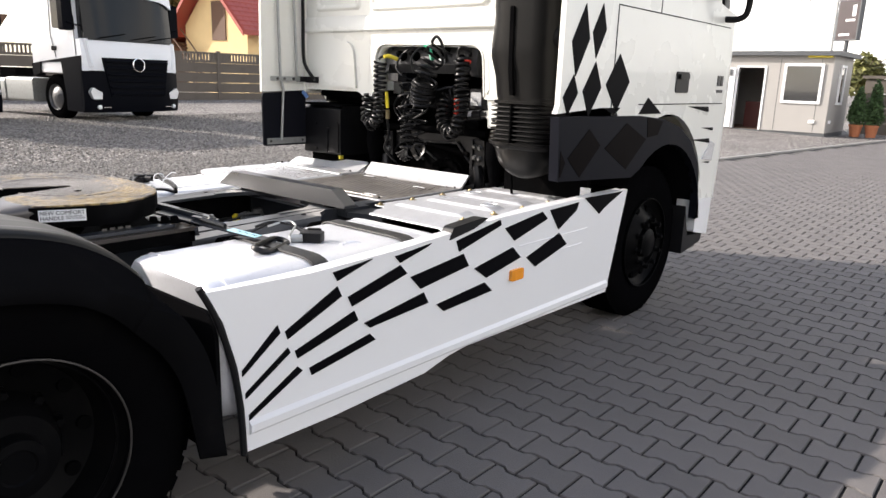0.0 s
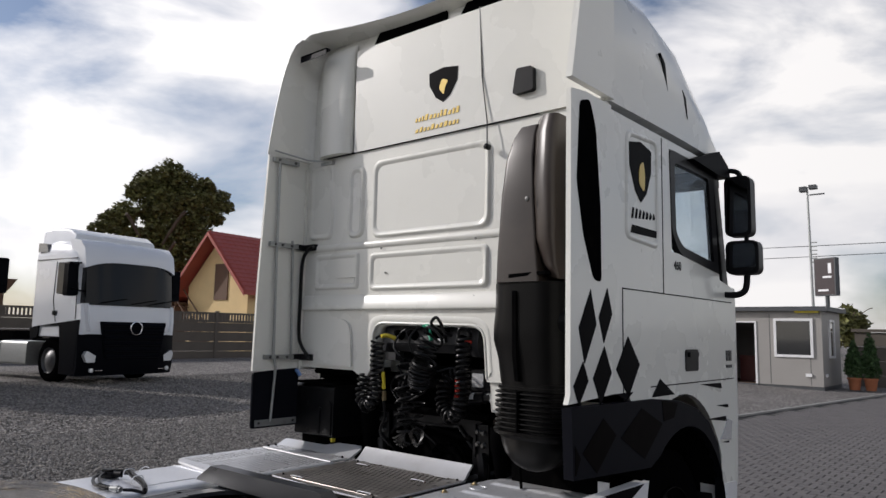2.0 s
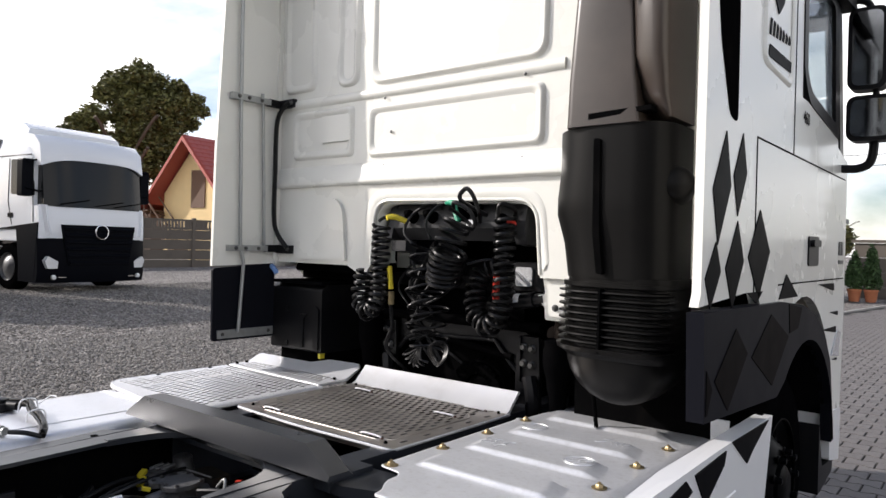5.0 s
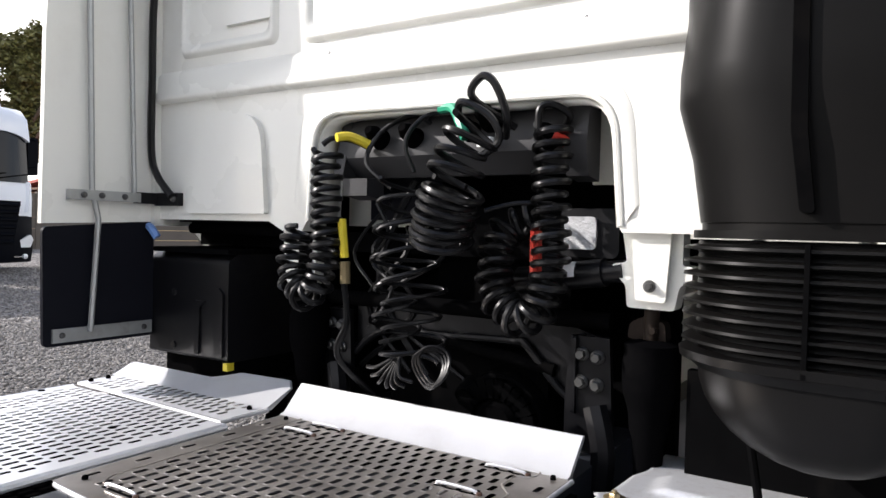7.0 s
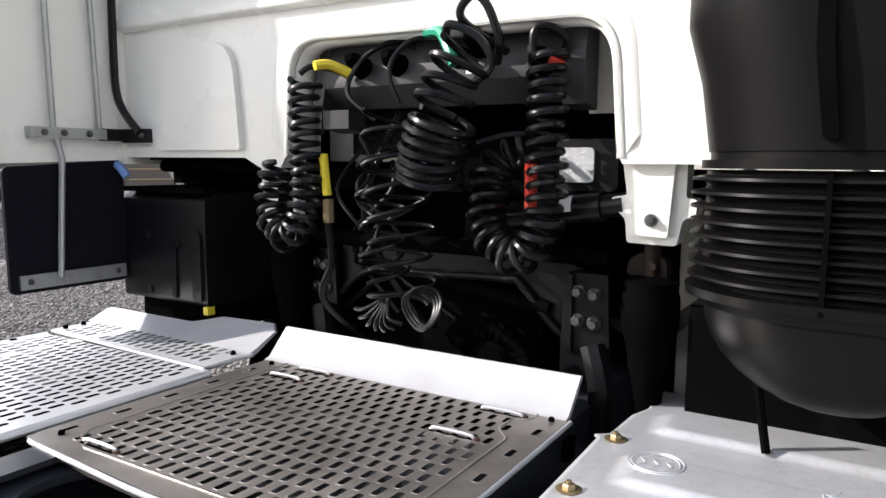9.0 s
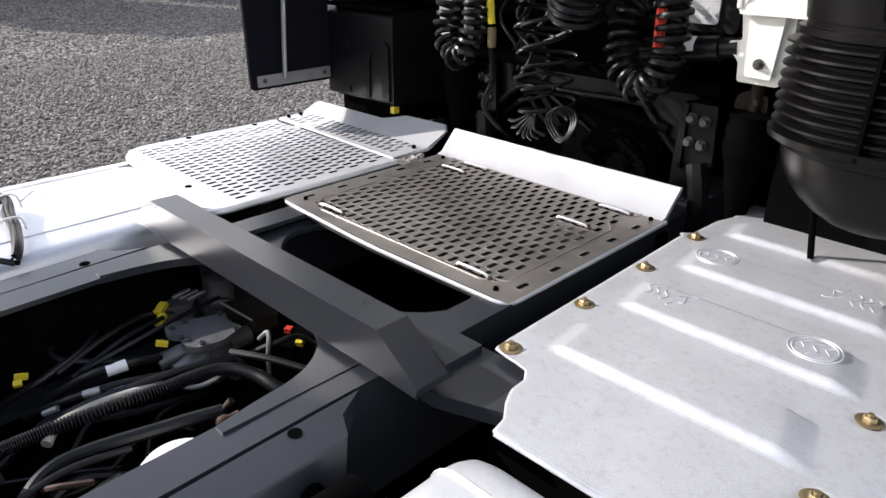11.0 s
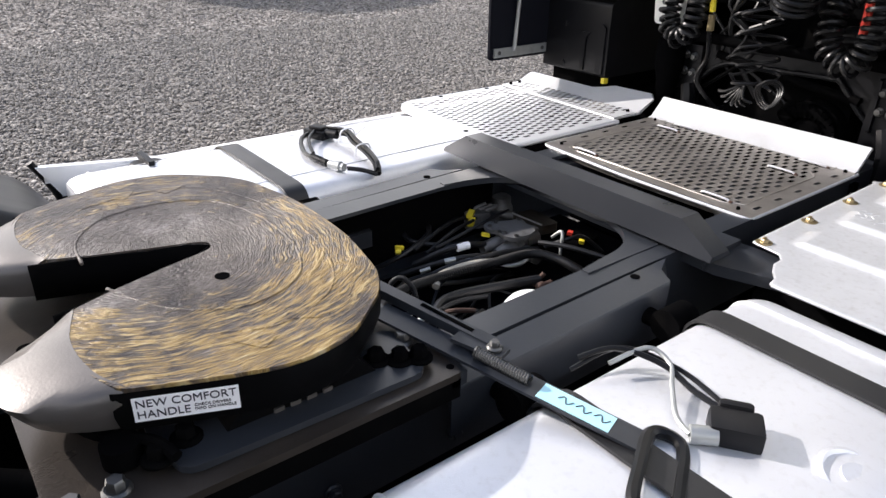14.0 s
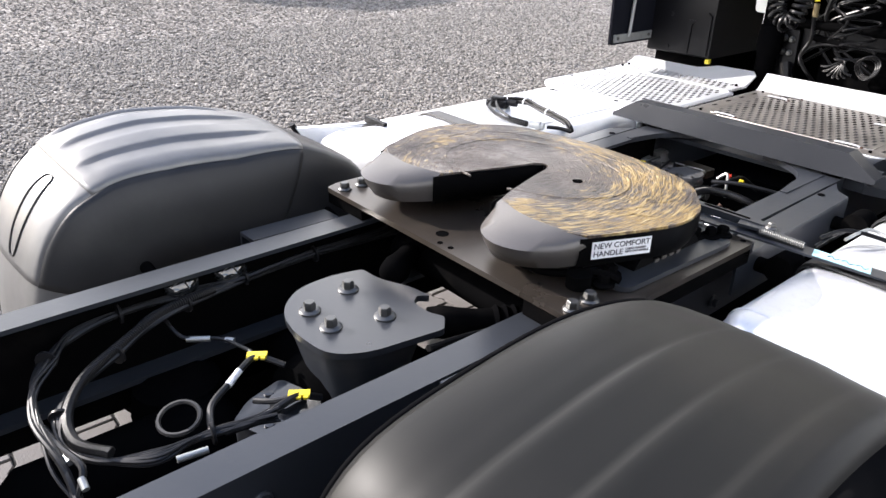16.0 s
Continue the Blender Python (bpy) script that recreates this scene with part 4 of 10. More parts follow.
def rear_fender(s):
    f = new("rear_fender")
    f.parent = truck
    tagged(f, "black plastic rear fender in three pieces" if s > 0 else "dark plastic rear fender in three pieces, light and shade painted in")
    if s > 0:
        prof = ((-0.66, 0.42), (-0.645, 0.60), (-0.61, 0.76), (-0.545, 0.92), (-0.43, 1.055), (-0.22, 1.105), (0.0, 1.116), (0.20, 1.075), (0.335, 1.0), (0.435, 0.895), (0.525, 0.775), (0.59, 0.60), (0.622, 0.29))
        ia, ib, low = 14, 53, 0
        inner_x, inner_off = (0.640, 0.648, 0.660, 0.672, 0.685, 0.72, 0.80), (-0.27, -0.155, -0.088, -0.024, -0.018, -0.011, -0.004)
        grooves, span, depth, fade = (0.84, 0.945, 1.05), 0.085, 0.006, 0.45
    else:
        prof = ((-0.665, 0.42), (-0.65, 0.60), (-0.622, 0.74), (-0.575, 0.87), (-0.505, 0.972), (-0.42, 1.03), (-0.335, 1.064), (-0.20, 1.085), (-0.095, 1.083), (0.033, 1.069), (0.17, 1.037), (0.27, 1.003), (0.375, 0.945), (0.47, 0.885), (0.545, 0.775), (0.60, 0.60), (0.625, 0.29))
        ia, ib, low = 29, 66, 13
        inner_x, inner_off = (0.618, 0.622, 0.630, 0.640, 0.650, 0.660, 0.672, 0.690, 0.72, 0.80), (-0.36, -0.22, -0.135, -0.085, -0.056, -0.036, -0.020, -0.009, -0.003, 0.0)
        grooves, span, depth, fade = (0.80, 0.94, 1.08), 0.075, 0.011, 0.20
    prof = [(p.x, p.z) for p in spline([(y, 0, z) for y, z in prof], 6)]
    xs = sorted(set(inner_x[:-1] + (0.70, 0.74) + tuple(np.linspace(0.76, 1.10, 46)) + (1.115, 1.14, 1.18, 1.236, 1.247)))
    y_rear, y_front = prof[ia][0] + 0.03, prof[ib][0] - 0.02
    def groove(x):
        """Three long hollows: a soft fall outwards, then a sharp rise."""
        for c in grooves:
            q = (c - x) / span
            if 0.0 <= q <= 1.0:
                return min(1.0, q / 0.14) * (1 - q) ** 0.8
        return 0.0
    def at(i, x, inset=0.0, ribs=False):
        y, z = prof[i]
        n = Vector((y, z - 0.49)).normalized()
        run = (y - y_rear) / (y_front - y_rear)
        out = 0.145 + 0.025 * max(0.0, min(1.0, (z - 0.5) / 0.6))
        k = max(0.0, min(1.0, (z - 0.82) / 0.22))
        off = float(np.interp(x, inner_x + (0.93, 1.04, 1.085), inner_off + (0.0, -0.004, -0.009))) - inset
        off += float(np.interp(x, (1.085, 1.10, 1.14, 1.18, 1.236), (0.0, -0.008, -0.036, -0.066, -0.112))) * (0.18 + 0.82 * k)
        if s < 0:
            off -= max(0.0, min(1.0, (1.04 - x) / 0.39)) ** 1.5 * float(np.interp(y, (-0.64, -0.45, -0.2, 0.03, 0.25, 0.36), (0.03, 0.055, 0.082, 0.070, 0.018, 0.0)))
        if x > 1.24:
            off = -out
        if ribs and 0.0 < run < 1.0:
            off -= depth * groove(x) * min(1.0, run / 0.045, (1.0 - run) / fade)
        return Vector((s * x, y + n.x * off, z + n.y * off))
    def shell(i0, i1, inset, ribs=False, xa=0.0, xb=9.0):
        return lambda bm: loft(bm, [[at(i, x, inset, ribs) for x in xs if xa <= x <= xb] for i in range(i0, i1 + 1)], closed=False)
    # tops and walls take different tones, so light and shade sit in the colour
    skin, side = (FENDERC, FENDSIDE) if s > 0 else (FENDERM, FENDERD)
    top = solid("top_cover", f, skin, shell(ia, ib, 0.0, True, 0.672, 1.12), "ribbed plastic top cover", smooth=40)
    inn = solid("inner_wall", f, side, shell(ia if s > 0 else low, ib, 0.0, False, 0.0, 0.672), "inner wall in the shaded fender tone", smooth=60)
    outw = solid("outer_flange", f, FENDSIDE, shell(ia, ib, 0.0, False, 1.11), "outer flange in the shaded fender tone", smooth=40)
    fr = solid("front_cover", f, side, shell(ib - 1, len(prof) - 1, 0.012 if s > 0 else 0.006), "front cover in the shaded fender tone", smooth=50)
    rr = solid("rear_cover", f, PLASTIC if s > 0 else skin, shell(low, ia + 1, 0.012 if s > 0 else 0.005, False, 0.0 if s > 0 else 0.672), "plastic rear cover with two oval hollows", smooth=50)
    covers = [top, fr, rr, inn, outw]
    if low:
        covers.append(solid("lower_cover", f, skin, shell(0, low + 1, 0.014), "lower rear cover in the lit fender tone", smooth=50))
    for ob in covers:
        md = ob.modifiers.new("thick", "SOLIDIFY")
        md.thickness, md.offset = 0.008, -1
    if s > 0:
        for x in (0.80, 1.04):
            def oval(bm, x=x):
                m = Matrix.Translation((s * x, -0.565, 0.885)) @ Matrix.Rotation(radians(118), 4, "X")
                pts = rounded(rect(-0.042, 0.042, -0.12, 0.12), 0.042, 6)
                inn = rounded(rect(-0.032, 0.032, -0.11, 0.11), 0.032, 6)
                loft(bm, [[m @ Vector((*p, h)) for p in q] for q, h in ((pts, 0.03), (pts, -0.004), (inn, -0.010))])
            solid("oval_pad", f, FENDERC, oval, smooth=50)
    else:
        def on_skin(x, t, lift):
            i = int(t)
            return at(i, x, -lift).lerp(at(i + 1, x, -lift), t - i)
        # dark lines give the groove shade of both ovals as colour
        for x in (0.84, 1.09):
            ring = [(x + 0.034 * math.copysign(abs(math.cos(a)) ** 0.6, math.cos(a)), 20.6 + 6.4 * math.copysign(abs(math.sin(a)) ** 0.85, math.sin(a))) for a in np.linspace(0, 2 * math.pi, 40, endpoint=False)]
            solid("oval_rim", f, FENDERD, lambda bm: tube(bm, [on_skin(u, t, -0.004) for u, t in ring], 0.0034, 6, True), "narrow dark line painted for the groove of an oval hollow", smooth=60)
    def stay(bm):
        cyl(bm, (s * 0.45, 0.30, 0.72), (s * 1.1, 0.30, 0.86), 0.018)
        cyl(bm, (s * 0.45, -0.30, 0.72), (s * 1.1, -0.30, 0.80), 0.018)
    apart("fender_stay", f, DARK, stay)
    # black filler added to hide the bright tank end behind the fender
    solid("splash_board", f, FENDSIDE, lambda bm: prism(bm, rounded([(s * 0.64, 0.28), (s * 1.208, 0.28), (s * 1.208, 0.70), (s * 1.17, 0.775), (s * 0.70, 0.775), (s * 0.64, 0.70)], 0.03, 3), "y", 0.574, 0.588), "black sheet added to darken the gap before the tank")


rear_fender(1)
rear_fender(-1)


def chassis():
    for s in (1, -1):
        def rail(bm):
            x0, x1 = s * 0.325, s * 0.405
            path = [(-1.05, -0.012), (0.60, 0.0), (1.62, 0.020), (1.78, 0.020), (3.3, 0.02), (4.6, 0.0)]
            prof = [(0.0, 0.0), (1.0, 0.0), (1.0, -0.26), (0.0, -0.26), (0.0, -0.245), (0.88, -0.245), (0.88, -0.012), (0.0, -0.012)]
            loft(bm, [[(x0 + (x1 - x0) * u, y, 0.84 + dz + w) for u, w in prof] for y, dz in path])
        solid("frame_rail", truck, CHASSIS, rail, "dark blue-grey steel frame rail", soft=0.008, seg=3)
        # black plate laid on the web: the rail's inner shade as colour
        solid("web_plate", truck, DARK, lambda bm: box(bm, *sorted((s * 0.386, s * 0.394)), -1.0, 1.80, 0.47, 0.826), "black plate added as the shade inside the frame rail")
        def angle(bm):
            prof = [(s * 0.413, 0.835), (s * 0.445, 0.833), (s * 0.490, 0.830), (s * 0.495, 0.822), (s * 0.495, 0.72), (s * 0.488, 0.72), (s * 0.486, 0.817), (s * 0.413, 0.822)]
            ends = (1.685, 1.625, 1.60, 1.594, 1.585, 1.585, 1.60, 1.685)
            loft(bm, [[(x, 0.92, z + 0.006) for x, z in prof], [(x, 1.50, z + 0.022) for x, z in prof], [(x, y, z + 0.026) for (x, z), y in zip(prof, ends)]])
        ang = solid("angle_bar", truck, CHASSIS, angle, "bolted angle bar on the frame rail", soft=0.004, seg=2)
        apart("bolt_hole", ang, DARK, lambda bm: [lathe(bm, (s * 0.428, y, z), (0, 0, 1), ((0.012, 0), (0.012, 0.0016)), 16) for y, z in ((0.98, 0.8425), (1.543, 0.8575))])
        def rear_angle(bm):
            prof = [(s * 0.412, 0.835), (s * 0.50, 0.83), (s * 0.505, 0.76), (s * 0.497, 0.76), (s * 0.49, 0.82), (s * 0.412, 0.822)]
            loft(bm, [[(x, y, z) for x, z in prof] for y in (-0.06, 0.22)])
        solid("angle_bar", truck, CHASSIS, rear_angle, soft=0.003)
        def webbolts(bm):
            for k in range(7):
                for z in (0.64, 0.76):
                    hexbolt(bm, (s * 0.406, -0.8 + 0.30 * k + (0.05 if z > 0.7 else 0), z), (s, 0, 0), 0.014, 0.014, 0.02)
        apart("rail_bolt", truck, CHASSIS, webbolts)
    def crossers(bm):
        prism(bm, rounded([(-0.33, 1.66), (0.33, 1.66), (0.33, 2.1), (-0.33, 2.1)], 0.01), "z", 0.60, 0.62)
        box(bm, -0.32, 0.32, -1.05, -0.98, 0.60, 0.82)
        cyl(bm, (-0.33, 0.40, 0.72), (0.33, 0.40, 0.72), 0.05)
    apart("cross_member", truck, DARK, crossers, soft=0.003)
    # curved gussets at the front corners of the bay
    for s in (1, -1):
        def gusset(bm):
            arc = [(0.330, 1.48), (0.318, 1.56), (0.306, 1.645), (0.278, 1.705), (0.232, 1.750), (0.165, 1.782), (0.10, 1.80)] if s > 0 else [(0.330, 1.56), (0.318, 1.645), (0.290, 1.732), (0.228, 1.807), (0.155, 1.857)]
            curve = [(s * p.x, p.y) for p in spline([(x, y, 0) for x, y in arc], 5)]
            prism(bm, curve + [(s * 0.10, 1.88), (s * 0.352, 1.88), (s * 0.352, arc[0][1])], "z", 0.818, 0.838)
        solid("corner_gusset", truck, CHASSIS, gusset, soft=0.003)
    # front sub-frame plate with its oval opening below the tread plate
    def subplate(bm):
        hole = [(0.0 + 0.30 * math.cos(a), 2.08 + 0.17 * math.sin(a)) for a in np.linspace(0, 2 * math.pi, 28, endpoint=False)]
        outer = [(0.0 + 0.56 * math.cos(a), 2.08 + 0.56 * math.sin(a)) for a in np.linspace(0, 2 * math.pi, 28, endpoint=False)]
        outer = [(max(-0.40, min(0.40, x)), max(1.80, min(2.72, y))) for x, y in outer]
        rings = [[(x, y, z) for x, y in q] for q, z in ((hole, 0.795), (hole, 0.81), (outer, 0.81), (outer, 0.795))]
        loft(bm, rings + [rings[0]], True, False)
    solid("sub_frame_plate", truck, CHASSIS, subplate)
    # angled support beam across the rails
    def beam(bm):
        rings = []
        for x, z, y0, y1, low in ((-0.572, 0.888, 1.728, 1.80, 0.876), (-0.461, 0.957, 1.732, 1.802, 0.874), (0.408, 0.958, 1.732, 1.804, 0.874), (0.514, 0.890, 1.728, 1.80, 0.876)):
            rings.append([(x, y0 - 0.006, low), (x, y0, z), (x, y1, z), (x, y1 + 0.016, low)])
        loft(bm, rings)
    solid("support_beam", truck, BEAMM, beam, "black folded steel support beam", soft=0.0035, seg=2, smooth=25)
    # black strips added under the beam as its contact shadow
    apart("beam_packing", truck, DARK, lambda bm: [box(bm, *sorted((s * 0.335, s * 0.40)), 1.745, 1.80, 0.860, 0.8745) for s in (1, -1)])
    def arm(bm):
        prism(bm, [(0.40, 1.80), (0.50, 1.80), (0.66, 1.86), (0.67, 1.92), (0.60, 1.98), (0.40, 1.97)], "z", 0.795, 0.825)
        prism(bm, [(0.38, 1.79), (0.47, 1.79), (0.47, 1.96), (0.38, 1.96)], "z", 0.80, 0.84)
    solid("support_bracket", truck, CHASSIS, arm, soft=0.006)


chassis()


def slotted(bm, x0, x1, y0, y1, z, nx, ny, length=0.74, wide=0.31, rim=0.0009):
    """A tread plate with rows of real slots, each with a pressed-up rim."""
    dx, dy = (x1 - x0) / nx, (y1 - y0) / ny
    unit = [(-1, -0.75), (-0.6, -1), (0.6, -1), (1, -0.75), (1, 0.75), (0.6, 1), (-0.6, 1), (-1, 0.75)]
    for j in range(ny):
        ya, yb = y0 + j * dy, y0 + (j + 1) * dy
        off = 0.5 * dx if j % 2 else 0.0
        xs = [x0] + [x0 + off + i * dx for i in range(0 if off else 1, nx)] + [x1]
        for xa, xb in zip(xs, xs[1:]):
            if xb - xa < 1e-6:
                continue
            if xb - xa < 0.9 * dx:
                bm.faces.new([bm.verts.new(p) for p in ((xa, ya, z), (xb, ya, z), (xb, yb, z), (xa, yb, z))])
                continue
            cx, cy, hx, hy = (xa + xb) / 2, (ya + yb) / 2, dx * wide / 2, dy * length / 2
            o = [bm.verts.new(p) for p in ((xa, yb, z), (xa, ya, z), (xb, ya, z), (xb, yb, z))]
            rings = [[bm.verts.new((cx + u * hx * k + math.copysign(e, u), cy + v * hy + math.copysign(e, v), z + (h if v > 0 else hr))) for u, v in unit] for k, e, h, hr in ((1.0, 0.0026, 0.0, 0.0), (1.0, 0.0010, rim * 0.2, rim), (1.0, 0.0, rim * 0.1, rim), (1.0, 0.0, -0.0004, -0.0004))]
            r = rings[0]
            for q in ((o[1], r[1], r[0]), (o[1], o[2], r[2], r[1]), (o[2], r[3], r[2]), (o[2], o[3], r[4], r[3]), (o[3], r[5], r[4]), (o[3], o[0], r[6], r[5]), (o[0], r[7], r[6]), (o[0], o[1], r[0], r[7])):
                bm.faces.new(q)
            for a, b in zip(rings, rings[1:]):
                for k in range(8):
                    bm.faces.new((a[k], a[(k + 1) % 8], b[(k + 1) % 8], b[k]))


def tread_plates():
    zt = 0.846
    def main_plate(bm):
        slotted(bm, -0.375, 0.330, 2.150, 2.750, zt, 20, 15, 0.82, 0.40)
        for x0, x1 in ((-0.452, -0.390), (0.345, 0.405)):
            slotted(bm, x0, x1, 2.150, 2.750, zt, 1, 10, 0.62, 0.22)
        for x0, x1 in ((-0.390, -0.375), (0.330, 0.345)):
            bm.faces.new([bm.verts.new(p) for p in ((x0, 2.15, zt), (x1, 2.15, zt), (x1, 2.75, zt), (x0, 2.75, zt))])
        bm.faces.new([bm.verts.new((x, y, zt)) for x, y in ((-0.452, 2.112), (-0.05, 2.088), (0.405, 2.095), (0.405, 2.15), (-0.452, 2.15))])
    mp = solid("tread_plate", truck, ALUDK, main_plate, "worn slotted aluminium tread plate", smooth=20)
    def edge(bm):
        tube(bm, [(x, y, zt - 0.006) for x, y in rounded([(-0.454, 2.76), (-0.456, 2.112), (-0.05, 2.084), (0.405, 2.092), (0.408, 2.76)], [0, 0.03, 0.1, 0.04, 0], 4)], 0.0055, 8)
    solid("rolled_edge", mp, ALU, edge)
    solid("under_lip", mp, ALUDK, lambda bm: loft(bm, [[(x, y, zt - 0.012), (x, y + 0.006, zt - 0.012), (x, y + 0.010, zt - 0.030), (x, y + 0.004, zt - 0.030)] for x, y in ((-0.44, 2.122), (-0.25, 2.105), (-0.05, 2.096), (0.2, 2.098), (0.39, 2.104))]))
    bead_line = rounded([(-0.382, 2.760), (-0.382, 2.20), (-0.36, 2.165), (-0.33, 2.165), (-0.315, 2.14), (0.29, 2.14), (0.305, 2.165), (0.337, 2.17), (0.338, 2.60), (0.30, 2.64), (0.30, 2.70), (0.337, 2.72), (0.337, 2.76)], 0.012, 3)
    solid("pressed_bead", mp, ALUDK, lambda bm: tube(bm, [(x, y, zt - 0.0012) for x, y in bead_line], 0.0032, 6), smooth=60)
    def front_flange(bm):
        prism(bm, [(2.752, zt + 0.0005), (2.768, zt + 0.004), (2.836, 0.919), (2.846, 0.918), (2.846, 0.910), (2.775, zt - 0.008), (2.752, zt - 0.006)], "x", -0.462, 0.400)
    solid("raised_flange", mp, ALU, front_flange, "bright raised front flange", soft=0.002)
    for x, y in ((-0.29, 2.160), (0.245, 2.158), (-0.30, 2.66), (-0.27, 2.735), (0.235, 2.565), (0.265, 2.725)):
        solid("grip_bead", mp, ALU, lambda bm: tube(bm, spline([(x - 0.046, y, zt - 0.002), (x - 0.040, y, zt + 0.005), (x + 0.040, y, zt + 0.005), (x + 0.046, y, zt - 0.002)], 4), 0.0035, 6))
        solid("grip_slot", mp, DARK, lambda bm: box(bm, x - 0.048, x + 0.05, y - 0.011, y - 0.005, zt - 0.001, zt + 0.0012))
        solid("grip_rivet", mp, RUST, lambda bm: lathe(bm, (x + 0.057, y - 0.004, zt), (0, 0, 1), ((0.007, 0), (0.006, 0.005), (0.0, 0.007)), 8), "rusty rivet")
    def bolts(bm):
        for x, y in ((-0.405, 2.155), (0.345, 2.125), (-0.41, 2.725), (0.375, 2.735)):
            hexbolt(bm, (x, y, zt), (0, 0, 1), 0.004, 0.003, 0.0065)
    apart("plate_bolt", mp, DARK, bolts)
    # left plate in two pieces
    def lp(bm):
        slotted(bm, -1.215, -0.535, 2.01, 2.595, zt, 20, 14, 0.84, 0.44, 0.0003)
        for q in (((-1.252, 2.05), (-1.225, 1.99), (-1.17, 1.965), (-0.56, 1.90), (-0.51, 1.935), (-0.535, 2.01), (-1.215, 2.01)), ((-1.252, 2.05), (-1.215, 2.01), (-1.215, 2.595), (-1.252, 2.61)), ((-0.51, 1.935), (-0.51, 2.60), (-0.535, 2.595), (-0.535, 2.01))):
            bm.faces.new([bm.verts.new((x, y, zt)) for x, y in q])
    lpo = solid("tread_plate", truck, ALU, lp, "bright slotted aluminium tread plate", smooth=20)
    def lp_edge(bm):
        tube(bm, [(x, y, zt - 0.009) for x, y in rounded([(-1.252, 2.60), (-1.254, 2.03), (-1.18, 1.962), (-0.54, 1.894), (-0.507, 1.94), (-0.507, 2.60)], [0, 0.04, 0.05, 0.04, 0.03, 0], 4)], 0.010, 8)
    solid("rolled_edge", lpo, ALU, lp_edge)
    apart("plate_hole", lpo, DARK, lambda bm: [lathe(bm, (x, y, zt), (0, 0, 1), ((0.011, 0), (0.010, 0.002), (0.0, 0.0024)), 12) for x, y in ((-0.74, 1.965), (-1.235, 2.22), (-1.235, 2.50), (-0.70, 2.40))])
    def lp2(bm):
        slotted(bm, -1.215, -0.57, 2.635, 2.765, zt + 0.003, 19, 3, 0.84, 0.44, 0.0003)
        for q in (((-1.258, 2.63), (-0.530, 2.608), (-0.57, 2.635), (-1.215, 2.635)), ((-1.258, 2.63), (-1.215, 2.635), (-1.215, 2.765), (-1.258, 2.77)), ((-0.57, 2.635), (-0.530, 2.608), (-0.530, 2.765), (-0.57, 2.765))):
            bm.faces.new([bm.verts.new((x, y, zt + 0.003)) for x, y in q])
    lpo2 = solid("tread_plate", truck, ALU, lp2, "bright slotted aluminium tread plate", smooth=20)
    solid("rolled_edge", lpo2, ALU, lambda bm: tube(bm, [(-1.258, 2.632, zt - 0.003), (-0.530, 2.606, zt - 0.003), (-0.527, 2.77, zt - 0.003)], 0.0055, 8))
    apart("plate_screw", lpo2, DARK, lambda bm: [hexbolt(bm, (x, y, zt + 0.003), (0, 0, 1), 0.006, 0.005, 0.008) for x, y in ((-1.235, 2.66), (-1.235, 2.72), (-0.56, 2.73))])
    def fl2(bm):
        loft(bm, [[(x, 2.762, zt + 0.003), (x, 2.776, zt + 0.007), (x, y, z), (x, y + 0.009, z - 0.003), (x, 2.785, zt - 0.006)] for x, y, z in ((-1.280, 2.832, 0.878), (-1.255, 2.838, 0.884), (-0.86, 2.838, 0.884), (-0.815, 2.855, 0.892), (-0.765, 2.882, 0.903), (-0.59, 2.886, 0.906), (-0.56, 2.886, 0.906), (-0.53, 2.86, 0.89))])
    solid("raised_flange", lpo2, ALU, fl2, "bright raised front flange", soft=0.002)
    def under(bm):
        box(bm, -1.2, -0.5, 2.02, 2.06, 0.79, 0.835)
        box(bm, -1.2, -0.5, 2.6, 2.64, 0.79, 0.835)
        box(bm, -0.44, 0.42, 2.72, 2.76, 0.79, 0.835)
        # two black sheets added below the slots so they read as dark
        box(bm, -1.19, -0.46, 2.06, 2.80, 0.70, 0.72)
        box(bm, -0.40, 0.40, 2.15, 2.75, 0.60, 0.62)
    apart("plate_support", truck, DARK, under)


tread_plates()


